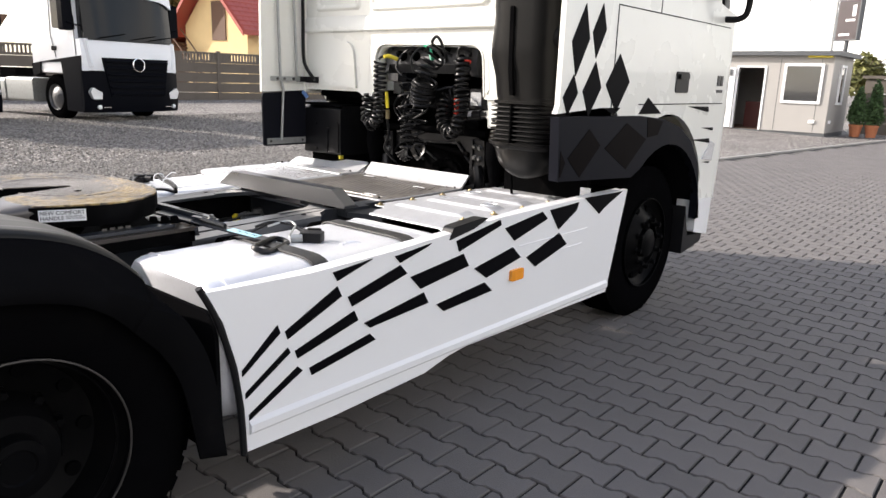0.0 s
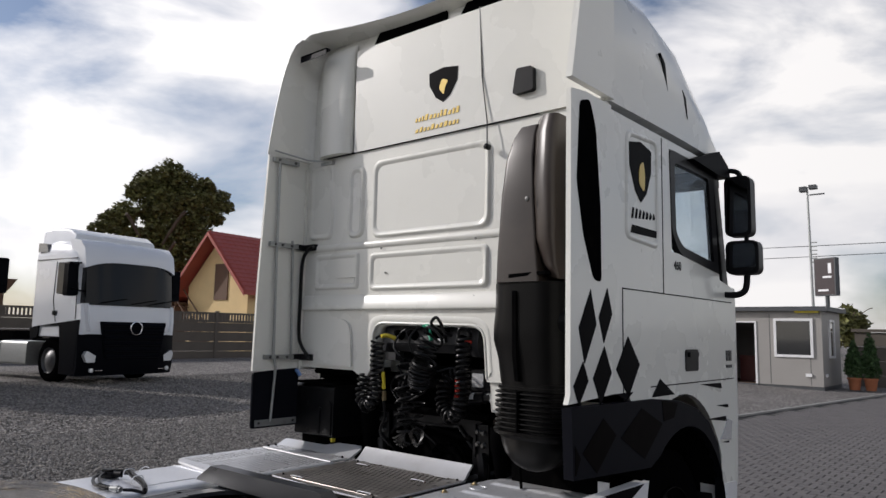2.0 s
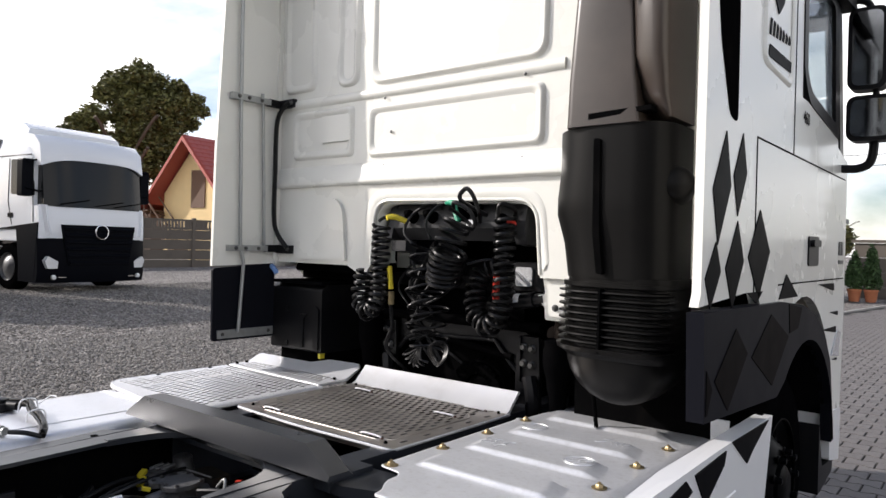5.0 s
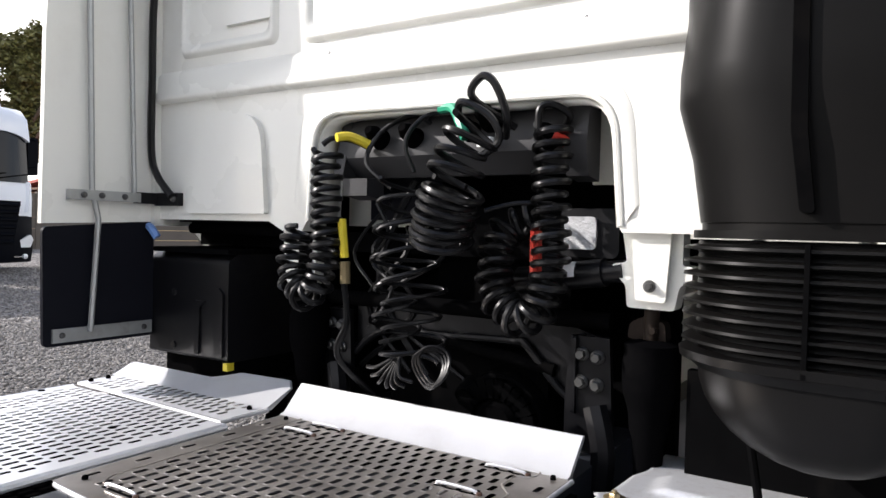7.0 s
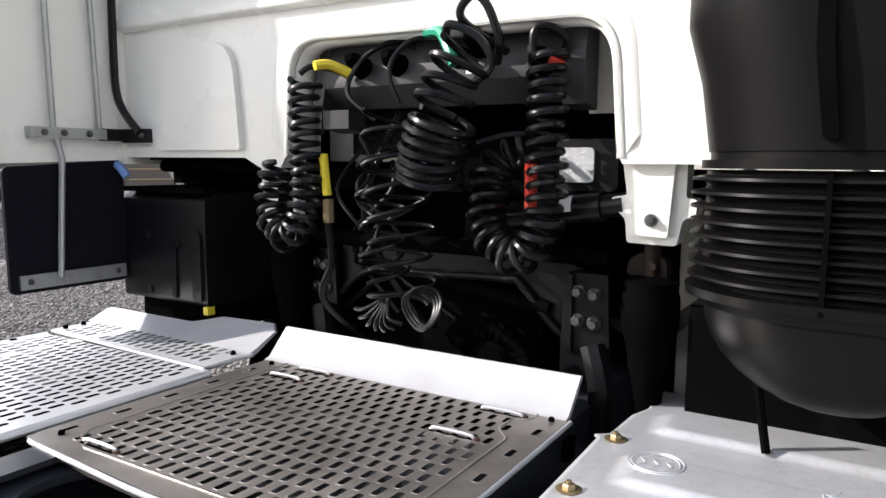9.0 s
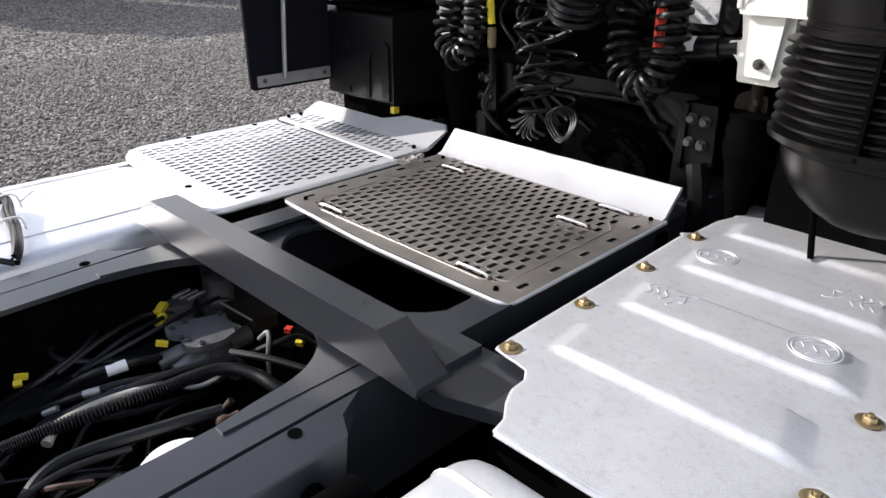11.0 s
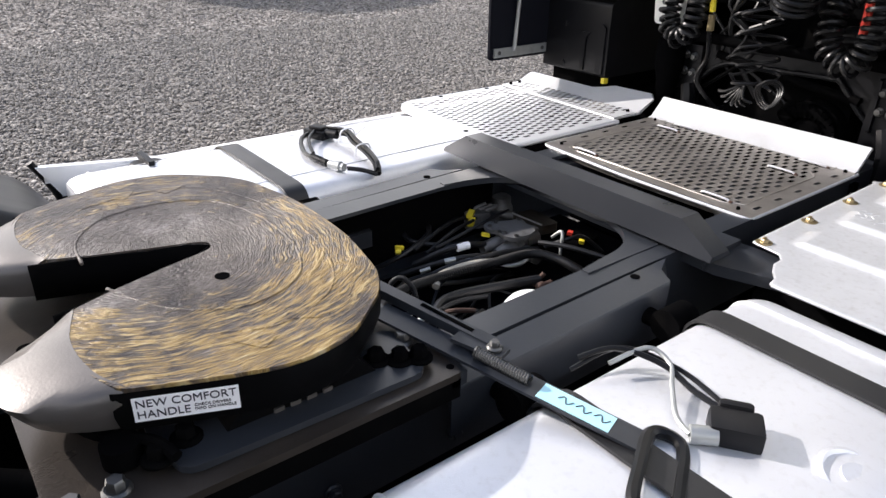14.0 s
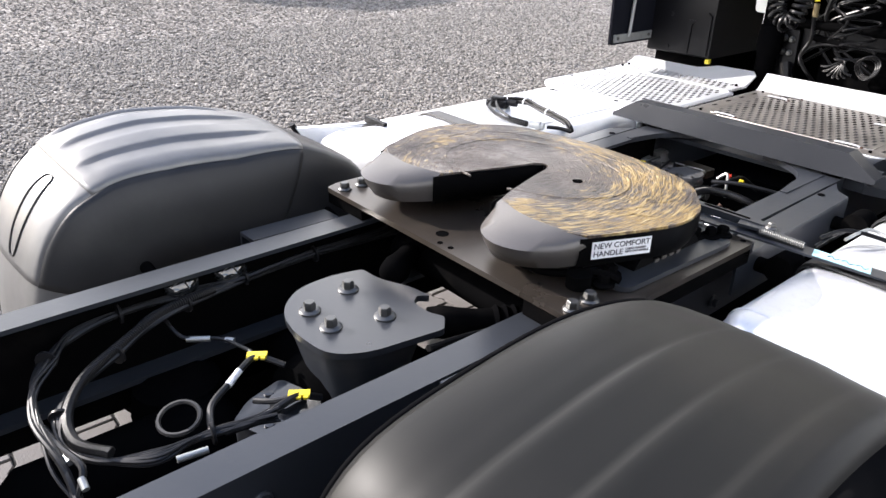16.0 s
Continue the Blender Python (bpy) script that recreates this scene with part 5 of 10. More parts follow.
def tank(s, y0, y1, x0, x1, z0, z1, straps, mirror_label):
    t = new("fuel_tank")
    t.parent = truck
    tagged(t, mirror_label)
    def body(bm):
        sec = rounded(rect(x0, x1, z0, z1), [0.12, 0.12, 0.13, 0.07], 7)
        cx, cz = (x0 + x1) / 2, (z0 + z1) / 2
        rings = []
        for y, k in ((y0, 0.93), (y0 + 0.012, 0.965), (y0 + 0.035, 0.99), (y0 + 0.06, 1.0), (y1 - 0.06, 1.0), (y1 - 0.035, 0.99), (y1 - 0.012, 0.965), (y1, 0.93)):
            rings.append([(s * (cx + (x - cx) * k), y, cz + (z - cz) * k) for x, z in sec])
        loft(bm, rings)
    solid("tank_body", t, TANK, body, "bright aluminium tank body", smooth=50)
    def weld(bm):
        sec = rounded(rect(x0 - 0.001, x1 + 0.001, z0, z1 + 0.001), [0.12, 0.12, 0.13, 0.07], 7)
        for y in (y0 + 0.07, y1 - 0.07):
            tube(bm, [(s * x, y, z) for x, z in sec], 0.0035, 6, True)
    apart("weld_seam", t, TANK, weld)
    for y in straps:
        def strap(bm, y=y):
            sec = rounded(rect(x0 - 0.005, x1 + 0.005, z0 - 0.006, z1 + 0.005), [0.12, 0.12, 0.14, 0.07], 7)
            out = [(s * (x + (0.005 if x > (x0 + x1) / 2 else -0.005)), z + (0.005 if z > 0.5 else -0.005)) for x, z in sec]
            inn = [(s * x, z) for x, z in sec]
            rings = [[(x, yy, z) for x, z in q] for q, yy in ((inn, y - 0.036), (out, y - 0.034), (out, y + 0.034), (inn, y + 0.036))]
            loft(bm, rings + [rings[0]], True, False)
        solid("strap", t, STRAP, strap, "dark rubber-lined tank strap")
        apart("strap_anchor", t, DARK, lambda bm, y=y: [cyl(bm, (s * (x0 - 0.05), y - 0.04, z1 - 0.05), (s * (x0 - 0.05), y + 0.04, z1 - 0.05), 0.04), cyl(bm, (s * 0.40, y, z1 - 0.07), (s * (x0 - 0.02), y, z1 - 0.07), 0.022)])
    return t


tank_r = tank(1, 0.60, 1.735, 0.62, 1.205, 0.36, 0.842, (1.05, 1.53), "bright aluminium fuel tank with dark straps")
tank_l = tank(-1, 0.60, 1.98, 0.56, 1.205, 0.36, 0.835, (1.15,), "bright aluminium fuel tank with dark straps")


def tank_details():
    solid("filler_flange", tank_r, TANK, lambda bm: [lathe(bm, (1.07, 1.30, 0.822), (0.25, 0, 1), ((0.062, 0), (0.064, 0.012), (0.055, 0.016), (0.05, 0.010), (0.0, 0.010)), 28), lathe(bm, (1.075, 1.30, 0.828), (0.25, 0, 1), ((0.03, 0), (0.03, 0.012), (0.0, 0.014)), 20)], "round filler flange")
    solid("filler_cap", tank_l, PLASTIC, lambda bm: [lathe(bm, (-1.13, 0.86, 0.80), (-0.1, 0, 1), ((0.06, 0), (0.06, 0.02), (0.05, 0.03)), 24), box(bm, -1.20, -1.06, 0.85, 0.87, 0.825, 0.85)], "black filler cap", soft=0.004)
    solid("filler_neck", tank_l, TANK, lambda bm: lathe(bm, (-1.13, 0.86, 0.78), (-0.1, 0, 1), ((0.065, 0), (0.065, 0.03)), 24), "bright filler neck")
    # sender plugs with cable loops on both tanks
    def loopr(bm):
        tube(bm, spline([(0.60, 1.16, 0.86), (0.64, 1.22, 0.88), (0.72, 1.26, 0.872), (0.80, 1.25, 0.862), (0.88, 1.24, 0.865)], 8), 0.006)
        tube(bm, spline([(0.60, 1.14, 0.84), (0.64, 1.235, 0.875), (0.74, 1.285, 0.862), (0.86, 1.26, 0.86)], 8), 0.005)
    apart("sender_cable", tank_r, HOSE, loopr, "black sender cable", gap=-2.0)
    solid("corrugated_sleeve", tank_r, GALV, lambda bm: tube(bm, spline([(0.655, 1.185, 0.868), (0.68, 1.265, 0.885), (0.73, 1.27, 0.875), (0.77, 1.225, 0.865), (0.82, 1.17, 0.857), (0.865, 1.145, 0.86)], 10), 0.0047, 8), "grey corrugated sleeve")
    solid("sender_plug", tank_r, PLASTIC, lambda bm: [box(bm, -0.045, 0.045, -0.03, 0.035, 0.0, 0.045, pose(0.905, 1.215, 0.838, 0, 0, 35)), box(bm, -0.03, 0.03, 0.03, 0.05, 0.012, 0.052, pose(0.905, 1.215, 0.838, 0, 0, 35))], "black sender plug", soft=0.014)
    solid("sender_nut", tank_r, GALV, lambda bm: cyl(bm, (0.862, 1.148, 0.858), (0.895, 1.178, 0.86), 0.017, seg=12), "grey plug collar")
    def loopl(bm):
        rng = random.Random(5)
        for k in range(6):
            w = Vector((rng.uniform(-1, 1), rng.uniform(-1, 1), 0)) * 0.012
            tube(bm, spline([Vector(p) + w * q + Vector((0, 0, 0.004 * k)) for p, q in (((-0.99, 1.50, 0.860), 0.5), ((-0.90, 1.525, 0.868), 1.0), ((-0.80, 1.50, 0.862), 1.5), ((-0.70, 1.485, 0.856), 1.4), ((-0.60, 1.46, 0.850), 1.0), ((-0.555, 1.44, 0.835), 0.6))], 7), rng.choice((0.0055, 0.0065, 0.008)), 8)
        tube(bm, spline([(-1.04, 1.455, 0.858), (-1.00, 1.395, 0.856), (-0.92, 1.350, 0.852), (-0.82, 1.322, 0.850), (-0.72, 1.332, 0.850)], 8), 0.0085, 9)
        tube(bm, spline([(-1.03, 1.47, 0.868), (-0.97, 1.41, 0.864), (-0.90, 1.372, 0.858), (-0.82, 1.345, 0.854)], 8), 0.0065, 8)
        tube(bm, spline([(-0.62, 1.365, 0.852), (-0.58, 1.40, 0.850), (-0.555, 1.44, 0.835)], 6), 0.008, 8)
    apart("sender_cable", tank_l, HOSE, loopl, "coiled black cable on the tank", gap=-2.0)
    solid("cable_sleeve", tank_l, PLASTIC, lambda bm: [lathe(bm, (-0.80 + 0.011 * k, 1.326 + 0.001 * k, 0.851), (1, 0.1, 0), ((0.010, 0), (0.0135, 0.003), (0.0135, 0.006), (0.010, 0.009)), 12) for k in range(9)], "ribbed black cable sleeve")
    solid("cable_connector", tank_l, GALV, lambda bm: [cyl(bm, (-0.69, 1.336, 0.853), (-0.63, 1.358, 0.853), 0.014, seg=10), cyl(bm, (-0.66, 1.347, 0.853), (-0.645, 1.353, 0.853), 0.018, seg=10)], "grey cable connector")
    solid("sender_plug", tank_l, PLASTIC, lambda bm: [box(bm, -0.05, 0.05, -0.032, 0.032, 0.0, 0.034, pose(-1.03, 1.478, 0.835, 0, 0, 20)), box(bm, -0.03, 0.035, -0.022, 0.022, 0.03, 0.048, pose(-1.03, 1.478, 0.835, 0, 0, 20)), cyl(bm, (-0.99, 1.49, 0.86), (-0.94, 1.51, 0.862), 0.016)], "black sender plug", soft=0.008)
    apart("cable_tie", tank_l, LABELW, lambda bm: [tube(bm, spline([(-0.885, 1.49, 0.850), (-0.89, 1.50, 0.890), (-0.895, 1.55, 0.890), (-0.89, 1.56, 0.850)], 4), 0.003), tube(bm, spline([(-0.885, 1.56, 0.87), (-0.86, 1.59, 0.90), (-0.83, 1.60, 0.90)], 4), 0.0025), tube(bm, spline([(-0.72, 1.455, 0.85), (-0.72, 1.465, 0.885), (-0.72, 1.51, 0.885), (-0.72, 1.52, 0.85)], 4), 0.003)], "white cable tie", gap=-0.01)


tank_details()
solid("body_seam", tank_l, TANK, lambda bm: tube(bm, [(-0.700, 0.72, 0.8362), (-0.700, 1.92, 0.8362)], 0.0022, 6), "long pressed seam")


def heat_shield():
    """The embossed cover over the exhaust box, with four stepped ribs."""
    h = new("heat_shield")
    h.parent = truck
    tagged(h, "embossed aluminium heat shield cover")
    z = 0.872
    def clamp(v):
        return max(0.0, min(1.0, v))
    def height(x, y):
        v = 0.0
        for a, b in ((2.005, 2.135), (2.245, 2.385), (2.50, 2.632), (2.76, 2.872)):
            side = clamp((x - 0.555 - 0.10 * (b - y)) / 0.035) * clamp((1.045 - 0.25 * (y - a) - x) / 0.05)
            v = max(v, 0.013 * side * clamp((y - a) / 0.016) * clamp((b - y) / 0.007))
        for yy in (1.962, 2.203, 2.451, 2.70):
            v -= 0.003 * clamp((0.026 - math.hypot(x - 0.522, y - yy)) / 0.006) + 0.003 * clamp((0.028 - math.hypot(x - 1.068, y - yy)) / 0.006)
        drop = max(0.0, x - 1.10) / 0.10
        return z + v - 0.05 * drop * drop
    def sheet(bm):
        def left(y):
            """The left edge, with the hollow cut out of the rear corner."""
            return float(np.interp(y, (1.755, 1.79, 1.826, 1.86, 1.898, 1.925, 1.943, 2.69, 2.70, 2.72, 2.845, 2.90, 3.04), (0.655, 0.648, 0.622, 0.606, 0.604, 0.585, 0.500, 0.490, 0.478, 0.505, 0.512, 0.53, 0.53)))
        ys = sorted(list(np.linspace(1.757, 3.04, 230)) + [1.9425, 1.926])
        us = np.linspace(0.0, 1.0, 84)
        grid = [[bm.verts.new((x, y, height(x, y))) for x in (left(y) + (1.20 - left(y)) * us)] for y in ys]
        for a, b in zip(grid, grid[1:]):
            for i in range(len(us) - 1):
                bm.faces.new((a[i], a[i + 1], b[i + 1], b[i]))
    ob = solid("shield_sheet", h, SHIELD, sheet, smooth=50)
    md = ob.modifiers.new("thick", "SOLIDIFY")
    md.thickness, md.offset = 0.005, -1
    solid("exhaust_box", h, DARK, lambda bm: prism(bm, rounded(rect(0.58, 1.2, 0.40, 0.82), 0.05, 4), "y", 1.84, 3.02), "dark exhaust box below the shield", soft=0.01)
    apart("folded_lip", h, SHIELD, lambda bm: [tube(bm, [(0.66, 1.757, z - 0.004), (1.10, 1.757, z - 0.004), (1.20, 1.757, z - 0.054)], 0.005)])
    def nut(x, y, up=(0, 0, 1)):
        w = solid("shield_washer", h, BRASS, lambda bm: lathe(bm, (x, y, height(x, y) + 0.001), up, ((0.021, 0), (0.022, 0.002), (0.017, 0.0035), (0.012, 0.002)), 20), "yellow zinc washer")
        solid("shield_nut", w, BRASS, lambda bm: [lathe(bm, (x, y, height(x, y) + 0.002), up, ((0.012, 0), (0.0115, 0.007), (0.009, 0.010)), 6), cyl(bm, (x, y, height(x, y) + 0.01), (x + 0.002 * up[0], y, height(x, y) + 0.017), 0.005, seg=10)], "yellow zinc nut on a stud")
    for y in (1.962, 2.203, 2.451, 2.70):
        nut(0.522, y)
        nut(1.066, y + 0.002)
    def ring(cx, cy):
        def make(bm):
            for r in (0.047, 0.040):
                tube(bm, [(cx + r * math.cos(a), cy + r * math.sin(a), height(cx, cy) + 0.0004) for a in np.linspace(0, 2 * math.pi, 30, endpoint=False)], 0.0014, 5, True)
            for k in (-1, 0, 1):
                tube(bm, spline([(cx + 0.022 * k - 0.008, cy - 0.026, height(cx, cy)), (cx + 0.022 * k + 0.006, cy - 0.008, height(cx, cy) + 0.0004), (cx + 0.022 * k - 0.006, cy + 0.010, height(cx, cy) + 0.0004), (cx + 0.022 * k + 0.008, cy + 0.028, height(cx, cy))], 4), 0.0013, 5)
        solid("embossed_ring", h, SHIELD, make, "embossed round heat mark")
    def waves(cx, cy, s):
        def make(bm):
            zz = height(cx, cy) + 0.0004
            for k in (-1, 0, 1):
                tube(bm, spline([(cx + 0.019 * k, cy - s * 0.030, zz), (cx + 0.019 * k + 0.009, cy - s * 0.012, zz), (cx + 0.019 * k - 0.007, cy + s * 0.008, zz), (cx + 0.019 * k + 0.004, cy + s * 0.030, zz)], 4), 0.0014, 5)
            tube(bm, spline([(cx + s * 0.042, cy - s * 0.045, zz), (cx + s * 0.050, cy - s * 0.020, zz), (cx + s * 0.066, cy - s * 0.016, zz), (cx + s * 0.060, cy + s * 0.010, zz), (cx + s * 0.078, cy + s * 0.026, zz), (cx + s * 0.062, cy + s * 0.022, zz), (cx + s * 0.046, cy + s * 0.004, zz)], 4), 0.0015, 5)
        solid("embossed_waves", h, SHIELD, make, "embossed heat waves mark")
    ring(0.625, 2.597)
    ring(0.933, 2.342)
    waves(0.612, 2.345, 1)
    waves(0.945, 2.60, -1)
    solid("front_strip", h, SHIELD, lambda bm: [box(bm, 1.13, 1.19, 2.92, 2.93, 0.84, 0.945), box(bm, 1.13, 1.19, 2.88, 2.93, 0.84, 0.85)], "small bright bracket", soft=0.003)

heat_shield()


def grease():
    """Dark worn steel with ochre grease smeared in circles."""
    m, nodes, links, bsdf = base_mat("greased_top_plate")
    co = nodes.new("ShaderNodeTexCoord")
    mp = nodes.new("ShaderNodeMapping")
    mp.inputs["Location"].default_value = (-0.02, -0.60, 0.0)
    links.new(co.outputs["Object"], mp.inputs["Vector"])
    warp = nodes.new("ShaderNodeTexNoise")
    warp.inputs["Scale"].default_value, warp.inputs["Detail"].default_value = 5.0, 3.0
    links.new(mp.outputs["Vector"], warp.inputs["Vector"])
    wm = nodes.new("ShaderNodeVectorMath")
    wm.operation = "MULTIPLY_ADD"
    links.new(warp.outputs["Color"], wm.inputs[0])
    wm.inputs[1].default_value = (0.065, 0.065, 0.0)
    links.new(mp.outputs["Vector"], wm.inputs[2])
    sep = nodes.new("ShaderNodeSeparateXYZ")
    links.new(wm.outputs["Vector"], sep.inputs[0])
    def math_(op, a, b=None, v=None):
        n = nodes.new("ShaderNodeMath")
        n.operation = op
        links.new(a, n.inputs[0])
        if b is not None:
            links.new(b, n.inputs[1])
        if v is not None:
            n.inputs[1].default_value = v
        return n.outputs[0]
    x2, y2 = math_("MULTIPLY", sep.outputs["X"], sep.outputs["X"]), math_("MULTIPLY", sep.outputs["Y"], sep.outputs["Y"])
    rad = math_("SQRT", math_("ADD", x2, y2))
    ang = math_("ARCTAN2", sep.outputs["X"], sep.outputs["Y"])
    def polar(kr, ka):
        c = nodes.new("ShaderNodeCombineXYZ")
        links.new(math_("MULTIPLY", rad, v=kr), c.inputs[0])
        links.new(math_("MULTIPLY", ang, v=ka), c.inputs[1])
        return c.outputs[0]
    def tex(vec, scale, detail, rough=0.6):
        n = nodes.new("ShaderNodeTexNoise")
        n.inputs["Scale"].default_value, n.inputs["Detail"].default_value, n.inputs["Roughness"].default_value = scale, detail, rough
        links.new(vec, n.inputs["Vector"])
        return n.outputs["Fac"]
    streak = tex(polar(95.0, 2.4), 1.0, 6.0, 0.62)
    broad = tex(polar(17.0, 2.4), 1.0, 3.0)
    fine = tex(polar(300.0, 9.0), 1.0, 3.0)
    patch = tex(mp.outputs["Vector"], 7.0, 6.0, 0.62)
    blot = tex(wm.outputs["Vector"], 34.0, 5.0, 0.65)
    # ochre lies mostly outside the rubbed disc and on its right half
    ring = nodes.new("ShaderNodeMapRange")
    ring.inputs["From Min"].default_value, ring.inputs["From Max"].default_value = 0.17, 0.29
    ring.inputs["To Min"].default_value, ring.inputs["To Max"].default_value = -0.13, 0.02
    links.new(rad, ring.inputs["Value"])
    half = nodes.new("ShaderNodeMapRange")
    half.inputs["From Min"].default_value, half.inputs["From Max"].default_value = -0.30, 0.30
    half.inputs["To Min"].default_value, half.inputs["To Max"].default_value = -0.050, 0.045
    links.new(sep.outputs["X"], half.inputs["Value"])
    val = math_("ADD", math_("ADD", math_("MULTIPLY", streak, v=0.48), math_("MULTIPLY", fine, v=0.46)), math_("ADD", math_("MULTIPLY", patch, v=0.36), math_("ADD", math_("MULTIPLY", broad, v=0.30), math_("MULTIPLY", blot, v=0.34))))
    val = math_("ADD", val, v=-0.470)
    val = math_("ADD", math_("ADD", val, ring.outputs["Result"]), half.outputs["Result"])
    def ramp_(fac, stops):
        ramp = nodes.new("ShaderNodeValToRGB")
        el = ramp.color_ramp.elements
        el[0].position, el[0].color = stops[0][0], (*stops[0][1], 1)
        el[1].position, el[1].color = stops[-1][0], (*stops[-1][1], 1)
        for p, c in stops[1:-1]:
            el.new(p).color = (*c, 1)
        links.new(fac, ramp.inputs["Fac"])
        return ramp.outputs["Color"]
    steel = ramp_(math_("ADD", math_("MULTIPLY", fine, v=0.45), math_("MULTIPLY", patch, v=0.55)), ((0.36, (0.022, 0.017, 0.016)), (0.45, (0.060, 0.047, 0.041)), (0.54, (0.115, 0.097, 0.086)), (0.61, (0.24, 0.22, 0.205)), (0.68, (0.40, 0.385, 0.37))))
    ochre = ramp_(math_("ADD", math_("MULTIPLY", streak, v=0.5), math_("MULTIPLY", fine, v=0.5)), ((0.36, (0.075, 0.050, 0.030)), (0.46, (0.19, 0.125, 0.050)), (0.54, (0.33, 0.222, 0.080)), (0.60, (0.43, 0.33, 0.16)), (0.68, (0.52, 0.46, 0.36))))
    cover = nodes.new("ShaderNodeMapRange")
    cover.interpolation_type = "SMOOTHSTEP"
    cover.inputs["From Min"].default_value, cover.inputs["From Max"].default_value = 0.47, 0.615
    links.new(val, cover.inputs["Value"])
    mixc = nodes.new("ShaderNodeMixRGB")
    links.new(cover.outputs["Result"], mixc.inputs["Fac"])
    links.new(steel, mixc.inputs[1])
    links.new(ochre, mixc.inputs[2])
    links.new(mixc.outputs["Color"], bsdf.inputs["Base Color"])
    rough = nodes.new("ShaderNodeMapRange")
    rough.inputs["To Min"].default_value, rough.inputs["To Max"].default_value = 0.22, 0.5
    links.new(patch, rough.inputs["Value"])
    links.new(rough.outputs["Result"], bsdf.inputs["Roughness"])
    bp = nodes.new("ShaderNodeBump")
    bp.inputs["Strength"].default_value, bp.inputs["Distance"].default_value = 1.0, 0.017
    links.new(val, bp.inputs["Height"])
    links.new(bp.outputs["Normal"], bsdf.inputs["Normal"])
    bsdf.inputs["Metallic"].default_value = 0.2
    return m


GREASE = grease()


def fifth_wheel():
    fw = new("fifth_wheel")
    fw.parent = truck
    tagged(fw, "greased cast fifth wheel coupling plate")
    zt = 1.026
    def half(s, grow=0.0):
        """Outline of one half, from the front middle round to the horn."""
        g = grow
        return [(0.0, 0.922 + g), (s * 0.12, 0.920 + g), (s * (0.300 + g * 0.7), 0.884 + g * 0.7), (s * (0.372 + g * 0.7), 0.842 + g * 0.7), (s * (0.470 + g), 0.725), (s * (0.488 + g), 0.615), (s * (0.452 + g), 0.508), (s * (0.396 + g), 0.375)]
    def outline():
        right = half(1)[1:] + [(0.34, 0.352), (0.27, 0.345), (0.20, 0.348), (0.118, 0.372), (0.090, 0.44), (0.050, 0.56), (0.030, 0.635), (0.016, 0.664)]
        left = [(-x, y) for x, y in right][::-1]
        return rounded([(0.0, 0.922)] + right + left, [0, 0.06, 0.03, 0.03, 0.04, 0.05, 0.05, 0.02] + [0.02] * 8 + [0.02] * 8 + [0.02, 0.05, 0.05, 0.04, 0.03, 0.03, 0.06], 3)
    def top(bm):
        prism(bm, outline(), "z", zt - 0.016, zt)
    tp = solid("top_plate", fw, GREASE, top, "steel top plate covered in swirled ochre grease", soft=0.005)
    # painted ramps of both horns and the outer skirt below the plate
    for s in (1, -1):
        def ramp(bm):
            rim = [(s * 0.398, 0.375), (s * 0.368, 0.30), (s * 0.315, 0.24), (s * 0.245, 0.222), (s * 0.175, 0.255), (s * 0.118, 0.345)]
            inner = [(s * 0.393, 0.385), (s * 0.345, 0.362), (s * 0.30, 0.352), (s * 0.25, 0.348), (s * 0.20, 0.352), (s * 0.118, 0.376)]
            r0 = spline([(x, y, zt + 0.001) for x, y in inner], 4)
            r1 = [p + (q - p) * 0.5 + Vector((0, 0, -0.007)) for p, q in zip(r0, spline([(x, y, zt) for x, y in rim], 4))]
            r2 = spline([(x, y, zt - 0.026) for x, y in rim], 4)
            r3 = spline([(x * 0.99, y + 0.012, zt - 0.052) for x, y in rim], 4)
            r4 = spline([(x * 0.98, y + 0.03, zt - 0.08) for x, y in rim], 4)
            r5 = spline([(x, y, zt - 0.05) for x, y in inner], 4)
            loft(bm, [r0, r1, r2, r3, r4, r5], closed=False)
        solid("horn", fw, FWPAINT, ramp, "grey-brown painted ramp horn", smooth=85)
    def skirt_(bm):
        for s in (1, -1):
            pts = rounded(half(s, 0.002) + [(s * 0.390, 0.362)], [0, 0.05, 0.03, 0.03, 0.04, 0.05, 0.05, 0.01, 0], 4)
            loft(bm, [[(x * k, 0.62 + (y - 0.62) * k, z) for x, y in pts] for z, k in ((zt - 0.006, 1.0), (zt - 0.05, 1.0), (zt - 0.085, 0.97), (zt - 0.085, 0.90), (zt - 0.03, 0.92))], closed=False)
    solid("rim_skirt", fw, RIMM, skirt_, "dark cast rim", smooth=50)
    def throat_wall(bm):
        for s in (1, -1):
            pts = [(s * 0.118, 0.345), (s * 0.090, 0.44), (s * 0.050, 0.55), (s * 0.030, 0.63), (0.0, 0.668)]
            loft(bm, [[(x, y, z) for x, y in pts] for z in (zt - 0.004, zt - 0.08)], closed=False)
    ob = solid("throat_wall", fw, DARK, throat_wall)
    ob.modifiers.new("thick", "SOLIDIFY").thickness = 0.006
    solid("grease_bore", fw, DARK, lambda bm: lathe(bm, (0.15, 0.63, zt - 0.002), (0, 0, 1), ((0.014, 0), (0.014, 0.0035)), 16))
    track = [(-0.060, 0.43), (-0.17, 0.445), (-0.262, 0.52), (-0.280, 0.64), (-0.235, 0.745), (-0.12, 0.80), (0.0, 0.812), (0.13, 0.798), (0.235, 0.745), (0.280, 0.645), (0.255, 0.565), (0.185, 0.495), (0.072, 0.442)]
